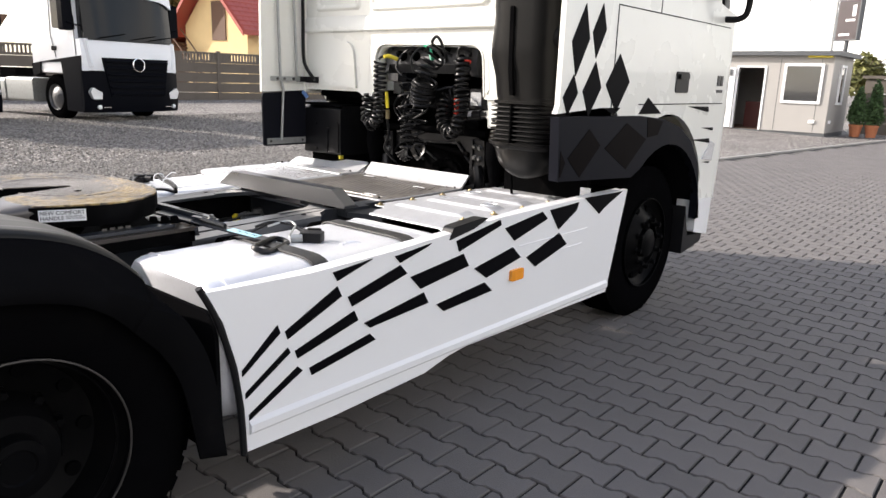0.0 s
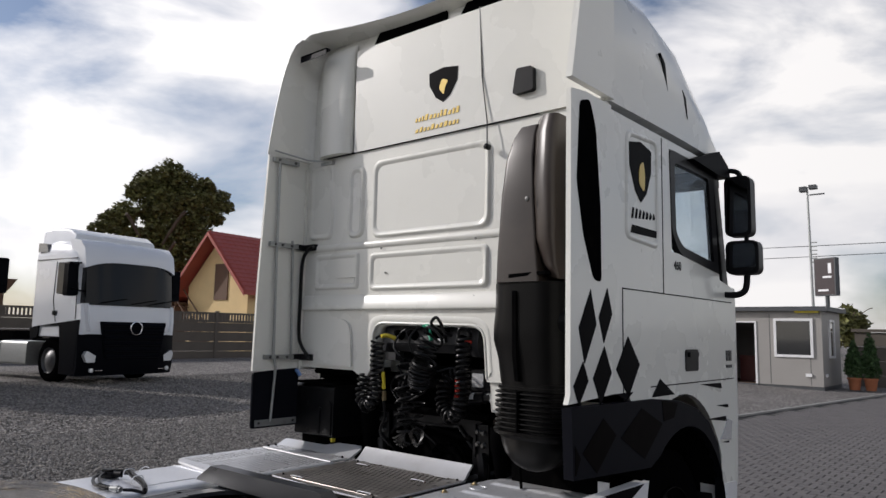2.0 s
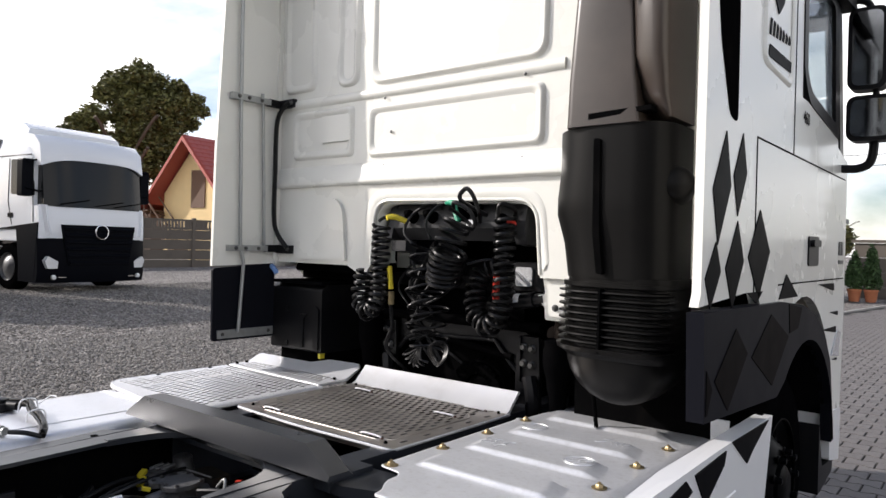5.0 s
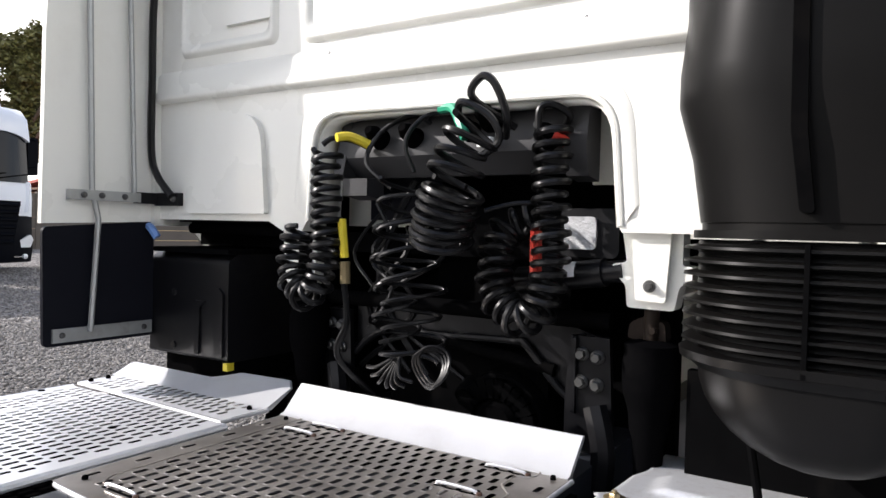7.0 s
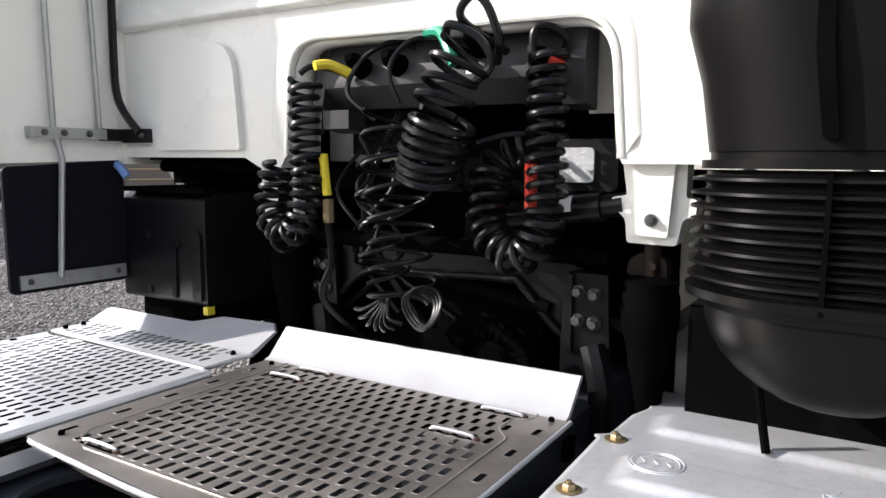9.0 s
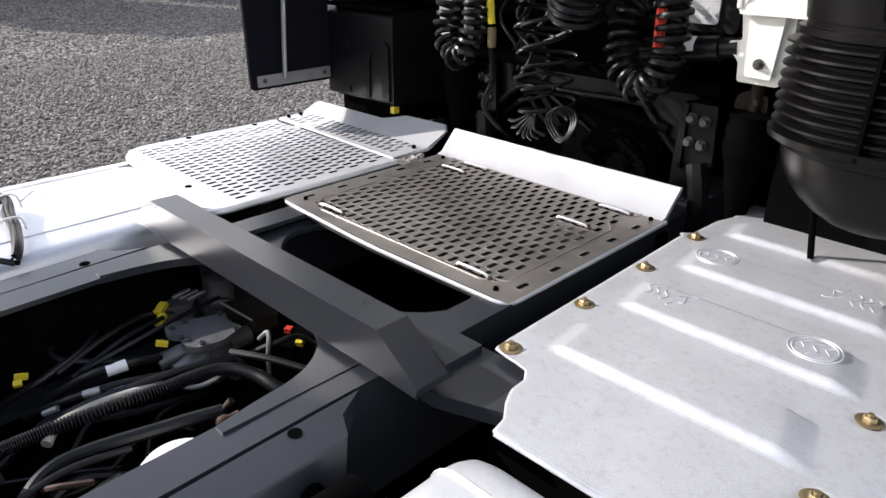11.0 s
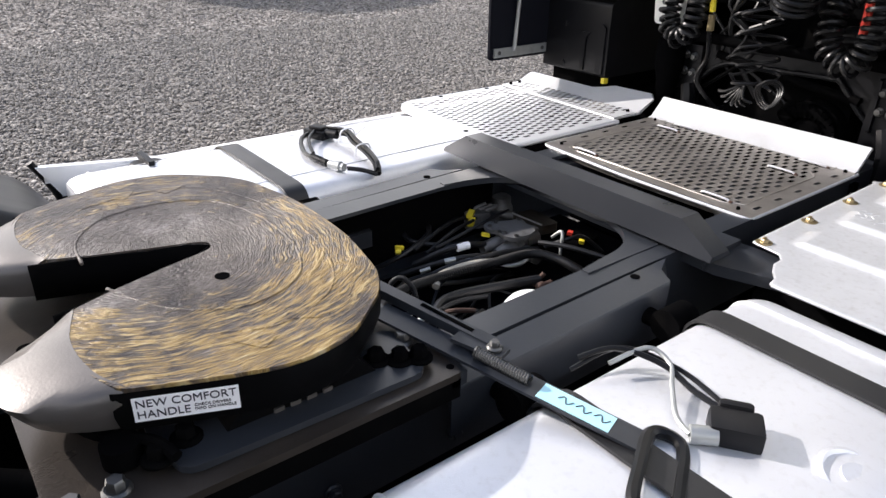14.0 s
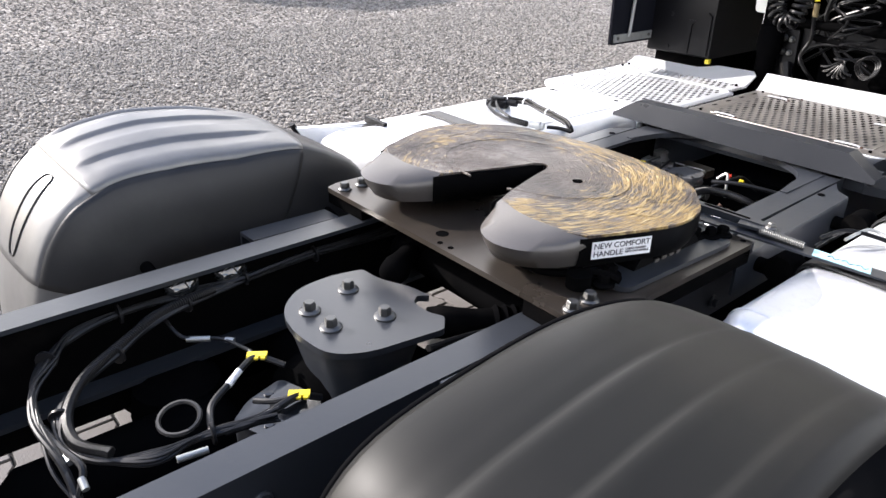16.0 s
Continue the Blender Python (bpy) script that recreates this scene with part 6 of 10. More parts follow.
    for k, r in ((1.0, 0.0034), (1.32, 0.0028)):
        solid("pressed_track", fw, GREASE, lambda bm: tube(bm, spline([(x * k, 0.62 + (y - 0.62) * (k if k < 1.1 else 1.24), zt - 0.0015) for x, y in (track if k < 1.1 else track[2:-2])], 8), r, 8), "worn pressed track", smooth=80)
    for x, y, w, d, a in ((0.386, 0.590, 0.030, 0.020, 35), (0.362, 0.695, 0.032, 0.018, 60), (-0.385, 0.595, 0.030, 0.020, -35), (-0.36, 0.70, 0.03, 0.018, -60)):
        solid("wear_pocket", fw, GREASE, lambda bm: [prism(bm, rounded([tuple((Matrix.Rotation(radians(a), 2) @ Vector(p)) + Vector((x, y))) for p in ((-w, -d), (w, -d), (w, d), (-w, d))], 0.006, 3), "z", zt - 0.004, zt + 0.0010)], "bare wear mark")
    # pedestals
    for s in (1, -1):
        def foot(bm):
            prism(bm, [(0.50, 0.908), (0.79, 0.908), (0.72, 0.985), (0.57, 0.985)], "x", s * 0.34, s * 0.445)
        ft = solid("pedestal", fw, RIMM, foot, "cast pedestal", soft=0.012)
        solid("pedestal_window", ft, DARK, lambda bm: prism(bm, rounded([(0.575, 0.925), (0.70, 0.925), (0.68, 0.962), (0.60, 0.962)], 0.012, 3), "x", s * 0.444, s * 0.4475))
        apart("raised_letter_bar", ft, FWPAINT, lambda bm: [box(bm, *sorted((s * 0.444, s * 0.449)), 0.585 + 0.03 * k, 0.603 + 0.03 * k, 0.911, 0.923) for k in range(4)])
        def base(bm):
            prism(bm, rounded([(s * 0.34, 0.40), (s * 0.49, 0.42), (s * 0.50, 0.86), (s * 0.34, 0.88)], 0.03, 3), "z", 0.902, 0.915)
        solid("pedestal_base", fw, CHASSIS, base, soft=0.003)
        for x, y in ((0.44, 0.40), (0.42, 0.80), (0.445, 0.835), (0.46, 0.868), (0.42, 0.45)):
            solid("pedestal_bolt", fw, DARK, lambda bm, x=x, y=y: hexbolt(bm, (s * x, y, 0.914), (0, 0, 1), 0.016, 0.020, 0.026))
    def toggles(bm):
        tube(bm, spline([(0.20, 0.30, 0.93), (0.32, 0.33, 0.92), (0.42, 0.40, 0.935), (0.47, 0.42, 0.93)], 6), 0.010)
        cyl(bm, (0.40, 0.36, 0.905), (0.40, 0.36, 0.94), 0.03)
        box(bm, -0.25, 0.25, 0.72, 0.90, 0.93, 0.99)
    apart("lock_linkage", fw, DARK, toggles, soft=0.004)
    # sticker on the rim
    def sticker(bm):
        box(bm, 0.0, 0.152, -0.0008, 0.0, 0.0, 0.043, STICK)
    lab = solid("sticker", fw, LABELW, sticker, "white sticker with black writing")
    words("sticker_writing", "NEW COMFORT\nHANDLE", 0.0195, STICK @ pose(0.004, -0.0016, 0.0255, 90), INK, lab)
    words("sticker_writing", "CHECK DRIVERS\nINFO ON HANDLE", 0.0072, STICK @ pose(0.086, -0.0016, 0.0155, 90), INK, lab)
    # release bar with spring, label and loop handle
    A, B = Vector((0.30, 0.885, 0.930)), Vector((0.84, 1.065, 0.868))
    D = (B - A).normalized()
    SIDE = Vector((-D.y, D.x, 0)).normalized()
    def strip(bm, p, q, w, h, lift=0.0):
        up = Vector((0, 0, 1))
        loft(bm, [[c - SIDE * w + up * lift, c + SIDE * w + up * lift, c + SIDE * w + up * (lift + h), c - SIDE * w + up * (lift + h)] for c in (p, q)])
    def at(t):
        return A + (B - A) * t
    rb = solid("release_bar", fw, CHASSIS, lambda bm: [strip(bm, at(0.0), at(1.0), 0.026, 0.006), strip(bm, at(-0.35) + SIDE * 0.05, at(0.42) + SIDE * 0.045, 0.014, 0.02, 0.004), strip(bm, at(0.30) + SIDE * 0.02, at(0.48) + SIDE * 0.03, 0.02, 0.008, 0.012)], "flat dark release bar", soft=0.002)
    solid("lever_slot", rb, DARK, lambda bm: strip(bm, at(0.12) + SIDE * 0.05, at(0.34) + SIDE * 0.045, 0.005, 0.0012, 0.0242))
    solid("lever_bolt", rb, STEEL, lambda bm: hexbolt(bm, at(0.44) + SIDE * 0.03 + Vector((0, 0, 0.02)), (0, 0, 1), 0.010, 0.012, 0.016), "zinc bolt")
    def spring(bm):
        a, b = at(0.40) + Vector((0, 0, 0.018)), at(0.60) + Vector((0, 0, 0.014))
        u, v = frame_of(b - a)
        n = 22 * 8
        tube(bm, [a + (b - a) * (i / n) + (u * math.cos(i * 2 * math.pi / 8) + v * math.sin(i * 2 * math.pi / 8)) * 0.010 for i in range(n + 1)], 0.0026, 5)
    solid("spring", rb, STEEL, spring, "coil spring")
    solid("handle_label", rb, LABELB, lambda bm: strip(bm, at(0.64), at(0.88), 0.022, 0.0012, 0.0062), "pale blue label with dark scribbles")
    def scrib(bm):
        for k in range(3):
            p = at(0.70 + 0.06 * k) + Vector((0, 0, 0.008))
            tube(bm, spline([p, p + D * 0.01 + SIDE * 0.010, p + D * 0.018 - SIDE * 0.006, p + D * 0.028 + SIDE * 0.006], 4), 0.0010, 4)
    solid("label_mark", rb, INK, scrib)
    def loop_(bm):
        o = Vector((0.888, 1.022, 0.872))
        e1, e2 = Vector((0.50, -0.86, 0.03)).normalized(), Vector((0.82, 0.48, -0.22)).normalized()
        pts = [(-0.105, 0.0), (-0.085, 0.030), (0.0, 0.034), (0.085, 0.030), (0.105, 0.0), (0.085, -0.030), (0.0, -0.032), (-0.085, -0.028)]
        tube(bm, spline([o + e1 * a + e2 * b for a, b in pts], 8, True), 0.0115, 8, True)
    solid("loop_handle", rb, HOSE, loop_, "black rubber loop handle")


STICK = Matrix.Translation((0.4065, 0.386, 0.968)) @ Matrix.Rotation(radians(67), 4, "Z")
fifth_wheel()


def mounting():
    def plate(bm):
        prism(bm, rounded([(-0.50, 0.235), (0.505, 0.245), (0.525, 0.30), (0.525, 0.92), (-0.52, 0.92), (-0.515, 0.28)], 0.01, 2), "z", 0.885, 0.90)
    pl = solid("mounting_plate", truck, PLATEM, plate, "brown-grey steel mounting plate", soft=0.002)
    for x, y in ((0.457, 0.275), (0.455, 0.335), (-0.449, 0.267), (-0.45, 0.33), (-0.44, 0.86), (0.38, 0.885)):
        solid("plate_bolt", pl, STEEL, lambda bm, x=x, y=y: hexbolt(bm, (x, y, 0.90), (0, 0, 1), 0.015, 0.018, 0.022), "zinc flange bolt")
    apart("plate_hole", pl, DARK, lambda bm: [lathe(bm, (x, y, 0.8998), (0, 0, 1), ((r, 0), (r, 0.0012)), 14) for x, y, r in ((0.02, 0.26, 0.008), (0.06, 0.262, 0.008), (0.50, 0.91, 0.008), (-0.02, 0.30, 0.018))])
    def spacers(bm):
        for s in (1, -1):
            prism(bm, [(s * 0.335, 0.84), (s * 0.52, 0.84), (s * 0.52, 0.884), (s * 0.335, 0.884)], "y", 0.25, 0.92)
    apart("plate_spacer", truck, DARK, spacers, soft=0.004)
    def front_edge(bm):
        prism(bm, [(-0.52, 0.90), (0.52, 0.90), (0.52, 0.935), (-0.52, 0.935)], "z", 0.865, 0.896)
    solid("plate_front_bar", truck, CHASSIS, front_edge, soft=0.004)
    # anti-roll bracket on the axle, with four bolts
    def top(bm):
        prism(bm, rounded([(-0.138, 0.120), (-0.158, 0.03), (-0.150, -0.075), (-0.075, -0.155), (0.02, -0.178), (0.150, -0.165), (0.200, -0.09), (0.228, 0.105), (0.184, 0.142), (0.150, 0.122), (0.085, 0.122), (0.066, 0.150), (0.088, 0.175), (0.02, 0.165), (-0.068, 0.124)], [0.015, 0.03, 0.06, 0.06, 0.08, 0.07, 0.06, 0.012, 0.012, 0.02, 0.02, 0.008, 0.008, 0.02, 0.03], 5), "z", 0.785, 0.802)
    br = solid("axle_bracket", truck, BEAMM, top, "dark steel axle bracket with four bolts", soft=0.004)
    def body(bm):
        o = rounded([(-0.14, 0.11), (-0.15, -0.06), (-0.075, -0.15), (0.02, -0.17), (0.14, -0.155), (0.195, -0.09), (0.18, 0.10), (0.0, 0.14)], 0.05, 4)
        loft(bm, [[(x * k, y * k, z) for x, y in o] for z, k in ((0.786, 0.99), (0.74, 0.93), (0.66, 0.80), (0.56, 0.95), (0.52, 1.0))])
    solid("bracket_body", br, CHASSIS, body, smooth=60)
    for x, y in ((-0.064, 0.028), (-0.031, -0.102), (0.063, -0.100), (0.099, 0.027)):
        solid("bracket_bolt", br, STEEL, lambda bm, x=x, y=y: hexbolt(bm, (x, y, 0.802), (0, 0, 1), 0.0155, 0.022, 0.027), "zinc flange bolt")
    for x0, y0, x1, y1 in ((0.13, 0.12, 0.36, 0.52), (-0.12, 0.20, -0.36, 0.55)):
        d = Vector((x1 - x0, y1 - y0, -0.03)).normalized()
        c = Vector((x0, y0, 0.765))
        tr = solid("torque_rod", truck, DARK, lambda bm: cyl(bm, c + d * 0.06, (x1, y1, 0.74), 0.032), "black torque rod")
        solid("rod_head", tr, DARK, lambda bm: lathe(bm, c, d, ((0.02, 0), (0.038, 0.01), (0.042, 0.05), (0.036, 0.09), (0.033, 0.13)), 18), "rounded cast rod head", smooth=60)
        prof = [(0.030, 0.17)] + [(r, 0.175 + 0.023 * k + o) for k in range(8) for r, o in ((0.036, 0.0), (0.043, 0.008), (0.036, 0.017))] + [(0.030, 0.365)]
        solid("bellows_boot", tr, RUBBER, lambda bm: lathe(bm, c, d, prof, 18), "ribbed black rubber boot", smooth=30)


PLATEM = mat("mounting_plate_paint", (0.048, 0.040, 0.034), 0.30, 0.45, var=0.2, scale=5, bump=0.05, bscale=200, dirt=(0.11, 0.085, 0.062), dscale=6, dlow=0.5, dhigh=0.8, dmax=0.45)
mounting()


def intake():
    st = new("air_intake")
    st.parent = truck
    tagged(st, "tall black plastic air intake stack behind the cab")
    def loop(x0, x1, y0, y1, z, r=0.09, front=0.12):
        return [(x, y, z) for x, y in rounded([(x0, y1), (x0, y0 + 0.13), (x0 + 0.11, y0 + 0.012), (x1, y0), (x1, y1)], [0.01, 0.06, r, front, 0.01], 5)]
    # lower column, wide
    def low(bm):
        loft(bm, [loop(0.650, 1.07, 2.61, 2.86, 1.42), loop(0.632, 1.07, 2.61, 2.86, 1.54), loop(0.606, 1.07, 2.60, 2.86, 1.64), loop(0.606, 1.07, 2.60, 2.86, 1.70), loop(0.617, 1.07, 2.60, 2.86, 1.80), loop(0.617, 1.07, 2.60, 2.86, 1.935)])
    lo = solid("lower_column", st, STACKM, low, smooth=55)
    solid("column_slot", lo, DARK, lambda bm: prism(bm, rounded([(0.843, 1.435), (0.865, 1.435), (0.850, 1.57), (0.845, 1.89), (0.822, 1.89), (0.826, 1.57)], 0.008, 3), "y", 2.597, 2.64), "long black slot")
    solid("column_shelf", lo, DARK, lambda bm: prism(bm, [(0.80, 1.955), (1.02, 1.97), (1.02, 1.985), (0.80, 1.975)], "y", 2.597, 2.67))
    # upper round column and its flared wing
    def up(bm):
        rings = []
        for z, x0, y0 in ((1.95, 0.93, 2.53), (2.02, 0.90, 2.49), (2.15, 0.87, 2.465), (2.45, 0.86, 2.46), (2.70, 0.86, 2.48), (2.79, 0.875, 2.50)):
            rings.append(loop(x0, 1.07, y0 + 0.11, 2.86, z, 0.15, 0.15))
        loft(bm, rings)
    solid("upper_column", st, STACKLIT, up, smooth=60)
    def wing(bm):
        rings = []
        for z, x0, x1, y0 in ((1.935, 0.617, 0.98, 2.60), (2.1, 0.62, 0.96, 2.605), (2.4, 0.64, 0.94, 2.61), (2.58, 0.66, 0.93, 2.62), (2.70, 0.692, 0.93, 2.64), (2.76, 0.725, 0.935, 2.66)):
            rings.append([(x, y, z) for x, y in rounded([(x0, 2.88), (x0 + 0.06, y0 + 0.10), (x0 + 0.10, y0), (x1, y0 - 0.005), (x1, 2.88)], [0.01, 0.05, 0.02, 0.01, 0.01], 4)])
        loft(bm, rings)
    solid("column_wing", st, STACKLIT, wing, smooth=60)
    def bellows(bm):
        rings = []
        n = 9
        for k in range(n):
            z = 1.388 - k * 0.0245
            for dz, g in ((0.0, -0.020), (-0.008, -0.018), (-0.012, 0.003), (-0.017, 0.004), (-0.0205, -0.018)):
                rings.append(loop(0.628 - g, 1.075, 2.60 - g, 2.86, z + dz, 0.09, 0.10))
        loft(bm, rings)
    be = solid("bellows", st, STACKM, bellows, "ribbed black rubber bellows", smooth=30)
    # black strip over the ribs: the shade of a groove as colour
    solid("bellows_groove", be, DARK, lambda bm: prism(bm, rounded(rect(0.853, 0.861, 1.168, 1.385), 0.003), "y", 2.5945, 2.64))
    for zz in ((1.391, 1.406), (1.406, 1.424)):
        solid("bellows_band", st, STACKM, lambda bm: loft(bm, [loop(0.640 if zz[0] < 1.40 else 0.653, 1.08, 2.600 if zz[0] < 1.40 else 2.613, 2.86, z, 0.09, 0.1) for z in zz]), soft=0.003)
    solid("bellows_flange", st, STACKM, lambda bm: loft(bm, [loop(x - 0.01, 1.082, y + 0.11, 2.86, z, 0.09, 0.1) for x, y, z in ((0.632, 2.476, 1.184), (0.634, 2.478, 1.168), (0.648, 2.488, 1.160), (0.660, 2.495, 1.148))]), "lipped flange")
    def bowl(bm):
        rings = []
        for t in np.linspace(0, 1, 9):
            a = t * math.pi / 2
            k = math.cos(a) * 0.98 + 0.02
            cx, cy = 0.875, 2.73
            rings.append([(cx + (p[0] - cx) * k, cy + (p[1] - cy) * k, 1.156 - 0.172 * math.sin(a)) for p in loop(0.652, 1.07, 2.61, 2.86, 0, 0.16, 0.14)])
        loft(bm, rings)
    solid("bowl", st, STACKM, bowl, "rounded black plastic bowl", smooth=60)
    solid("bowl_stay", st, DARK, lambda bm: tube(bm, [(0.74, 2.78, 1.10), (0.78, 2.76, 0.88)], 0.008))
    apart("fixing_screw", st, STEEL, lambda bm: [lathe(bm, c, (0, -1, 0), ((0.014, 0), (0.012, 0.006), (0.0, 0.008)), 12) for c in ((0.65, 2.86, 1.665), (0.93, 2.57, 2.35))])

    solid("side_bulge", st, STACKM, lambda bm: lathe(bm, (1.07, 2.70, 1.74), (0.4, -1, 0.3), ((0.06, -0.06), (0.06, 0.0), (0.052, 0.02), (0.034, 0.034), (0.012, 0.038)), 24), "rounded plastic bulge", smooth=60)
    strip = solid("mounting_strip", truck, GALV, lambda bm: box(bm, 1.08, 1.20, 2.868, 2.876, 1.425, 1.475), "galvanised strip with bolts", soft=0.003)
    apart("strip_bolt", strip, STEEL, lambda bm: [hexbolt(bm, (x, 2.868, 1.45), (0, -1, 0), 0.008, 0.008, 0.012) for x in (1.10, 1.15)])


intake()


SPRINGSEAT = mat("stained_spring_seat", (0.018, 0.013, 0.010), 0.6, spec=0.1, var=0.4, scale=25, bump=0.05, bscale=120, dirt=(0.012, 0.010, 0.009), dscale=18, dmax=0.8)


def behind_cab():
    # connection panel
    def panel(bm):
        prism(bm, [(2.935, 1.585), (2.965, 1.555), (2.99, 1.555), (2.99, 1.73), (2.955, 1.735), (2.928, 1.69), (2.912, 1.635), (2.912, 1.61)], "x", -0.36, 0.325)
    cp = solid("connection_panel", truck, PANELM, panel, "dark plastic connection panel", soft=0.01)
    apart("panel_end", cp, PANELM, lambda bm: [prism(bm, [(2.905, 1.60), (2.93, 1.545), (3.0, 1.535), (3.0, 1.765), (2.945, 1.765), (2.92, 1.69)], "x", 0.328, 0.385), prism(bm, [(2.90, 1.56), (3.0, 1.53), (3.0, 1.72), (2.94, 1.72)], "x", -0.40, -0.363), prism(bm, [(2.91, 1.50), (2.99, 1.49), (2.99, 1.55), (2.91, 1.55)], "x", -0.37, -0.28)] + [box(bm, x, x + 0.05, 2.93, 2.985, 1.725, 1.765) for x in (-0.33, -0.20, 0.0, 0.20)], soft=0.01)
    def sockets(bm):
        for x, z, r in ((-0.236, 1.652, 0.03), (-0.12, 1.652, 0.03), (0.06, 1.66, 0.028), (0.12, 1.69, 0.034), (0.287, 1.63, 0.03)):
            lathe(bm, (x, 2.935, z), (0, -1, 0.35), ((r, 0), (r, 0.02), (r * 0.8, 0.035), (r * 0.8, 0.06), (r * 0.4, 0.085)), 18)
    apart("socket", cp, DARK, sockets, "black cable socket")
    solid("plug_white", cp, LABELW, lambda bm: box(bm, 0.10, 0.14, 2.88, 2.90, 1.62, 1.645), "white plug tag", soft=0.004)
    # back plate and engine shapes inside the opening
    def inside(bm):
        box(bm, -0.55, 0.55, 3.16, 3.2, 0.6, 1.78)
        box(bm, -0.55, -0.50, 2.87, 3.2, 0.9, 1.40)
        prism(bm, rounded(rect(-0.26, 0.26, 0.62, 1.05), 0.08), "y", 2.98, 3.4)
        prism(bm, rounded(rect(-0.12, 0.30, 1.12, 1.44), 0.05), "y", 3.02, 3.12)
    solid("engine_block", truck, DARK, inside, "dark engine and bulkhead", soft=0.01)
    apart("grey_bulkhead", truck, CREAM, lambda bm: [box(bm, -0.49, -0.18, 3.04, 3.05, 1.38, 1.72), box(bm, 0.36, 0.49, 3.0, 3.01, 1.50, 1.70)], "painted bulkhead panel")
    # grey sheet set before the cream bulkhead as its shadow
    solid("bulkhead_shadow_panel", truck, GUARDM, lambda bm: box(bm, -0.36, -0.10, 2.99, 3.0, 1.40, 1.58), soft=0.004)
    def alternator(bm):
        lathe(bm, (0.14, 2.90, 0.86), (0, 1, 0), ((0.05, 0), (0.07, 0.02), (0.13, 0.03), (0.14, 0.10)), 24)
        cyl(bm, (0.05, 2.90, 0.92), (0.05, 2.95, 0.95), 0.03)
    apart("gearbox_flange", truck, DARK, alternator, "dark ribbed gearbox flange", gap=-0.004)
    for k in range(14):
        solid("flange_rib", truck, DARK, lambda bm: box(bm, -0.012, 0.012, -0.02, 0.02, 0.07, 0.12, Matrix.Translation((0.14, 2.92, 0.86)) @ Matrix.Rotation(-1.57 + math.pi * k / 13, 4, "Y")))
    # cross tube, cab tilt cylinder and torsion bar
    def tubes(bm):
        cyl(bm, (-0.45, 2.92, 1.16), (0.45, 2.92, 1.16), 0.022)
        cyl(bm, (-0.30, 2.93, 1.10), (0.30, 2.93, 1.02), 0.016)
    solid("cab_mount_tube", truck, PLASTICS, lambda bm: [cyl(bm, (0.22, 2.88, 1.25), (0.45, 2.864, 1.283), 0.034), cyl(bm, (0.45, 2.864, 1.283), (0.50, 2.86, 1.29), 0.026)], "black plastic-capped tilt tube")
    apart("cab_mount_tube", truck, DARK, tubes, "black cross tube of the cab mount", gap=-0.02)
    mbm = solid("cab_mount_beam", truck, PLASTICS, lambda bm: prism(bm, rounded([(-0.36, 1.14), (0.30, 1.15), (0.44, 1.11), (0.44, 0.94), (0.33, 0.963), (0.265, 1.033), (0.20, 1.083), (-0.25, 1.073), (-0.36, 1.0)], 0.012, 3), "y", 2.938, 2.955), "dark pressed cross beam", soft=0.004)
    solid("beam_flange", mbm, PLASTIC, lambda bm: tube(bm, spline([(-0.36, 2.93, 0.993), (-0.25, 2.925, 1.070), (0.0, 2.925, 1.080), (0.18, 2.925, 1.086), (0.22, 2.925, 1.076), (0.33, 2.928, 0.963), (0.44, 2.93, 0.933)], 6), 0.010, 8))
    solid("tube_sticker", truck, LABELW, lambda bm: cyl(bm, (0.355, 2.87, 1.27), (0.385, 2.868, 1.274), 0.0335), "white tag on a tube")
    for s, bx, by in ((1, 0.41, 2.895), (-1, -0.415, 2.92)):
        def bracket(bm):
            prism(bm, rounded([(by - 0.01, 0.93), (by + 0.10, 0.93), (by + 0.10, 1.12), (by - 0.01, 1.12)], 0.01), "x", bx - 0.04, bx - 0.03)
            prism(bm, [(bx - 0.06, 0.60), (bx + 0.06, 0.60), (bx + 0.06, 0.93), (bx + 0.05, 1.12), (bx - 0.05, 1.12), (bx - 0.06, 0.96)], "y", by + 0.003, by + 0.02)
            tube(bm, spline([(bx + 0.03, by - 0.03, 0.96), (bx + 0.06, by - 0.05, 0.86), (bx + 0.05, by - 0.05, 0.74)], 5), 0.03)
        mb = solid("cab_mount_bracket", truck, PLASTICS, bracket, "dark cab mount bracket", soft=0.004)
        for dx, z in ((-0.018, 1.076), (0.022, 1.072), (-0.018, 1.008), (0.022, 1.004)):
            solid("bracket_bolt", mb, STEEL, lambda bm, dx=dx, z=z: hexbolt(bm, (bx + dx, by + 0.002, z), (0, -1, 0), 0.013, 0.013, 0.018), "zinc bolt")
    for x, y, zt in ((0.558, 2.90, 1.135), (-0.494, 2.90, 1.15)):
        def spring_(bm):
            lathe(bm, (x, y, 0.80), (0, 0, 1), ((0.030, 0), (0.036, 0.10), (0.044, 0.13), (0.046, 0.16), (0.050, 0.18), (0.056, 0.20), (0.060, 0.215), (0.063, 0.235), (0.063, zt - 0.85), (0.058, zt - 0.83), (0.060, zt - 0.81), (0.03, zt - 0.80)), 28)
        solid("air_spring", truck, RUBBER, spring_, "black cab air spring")
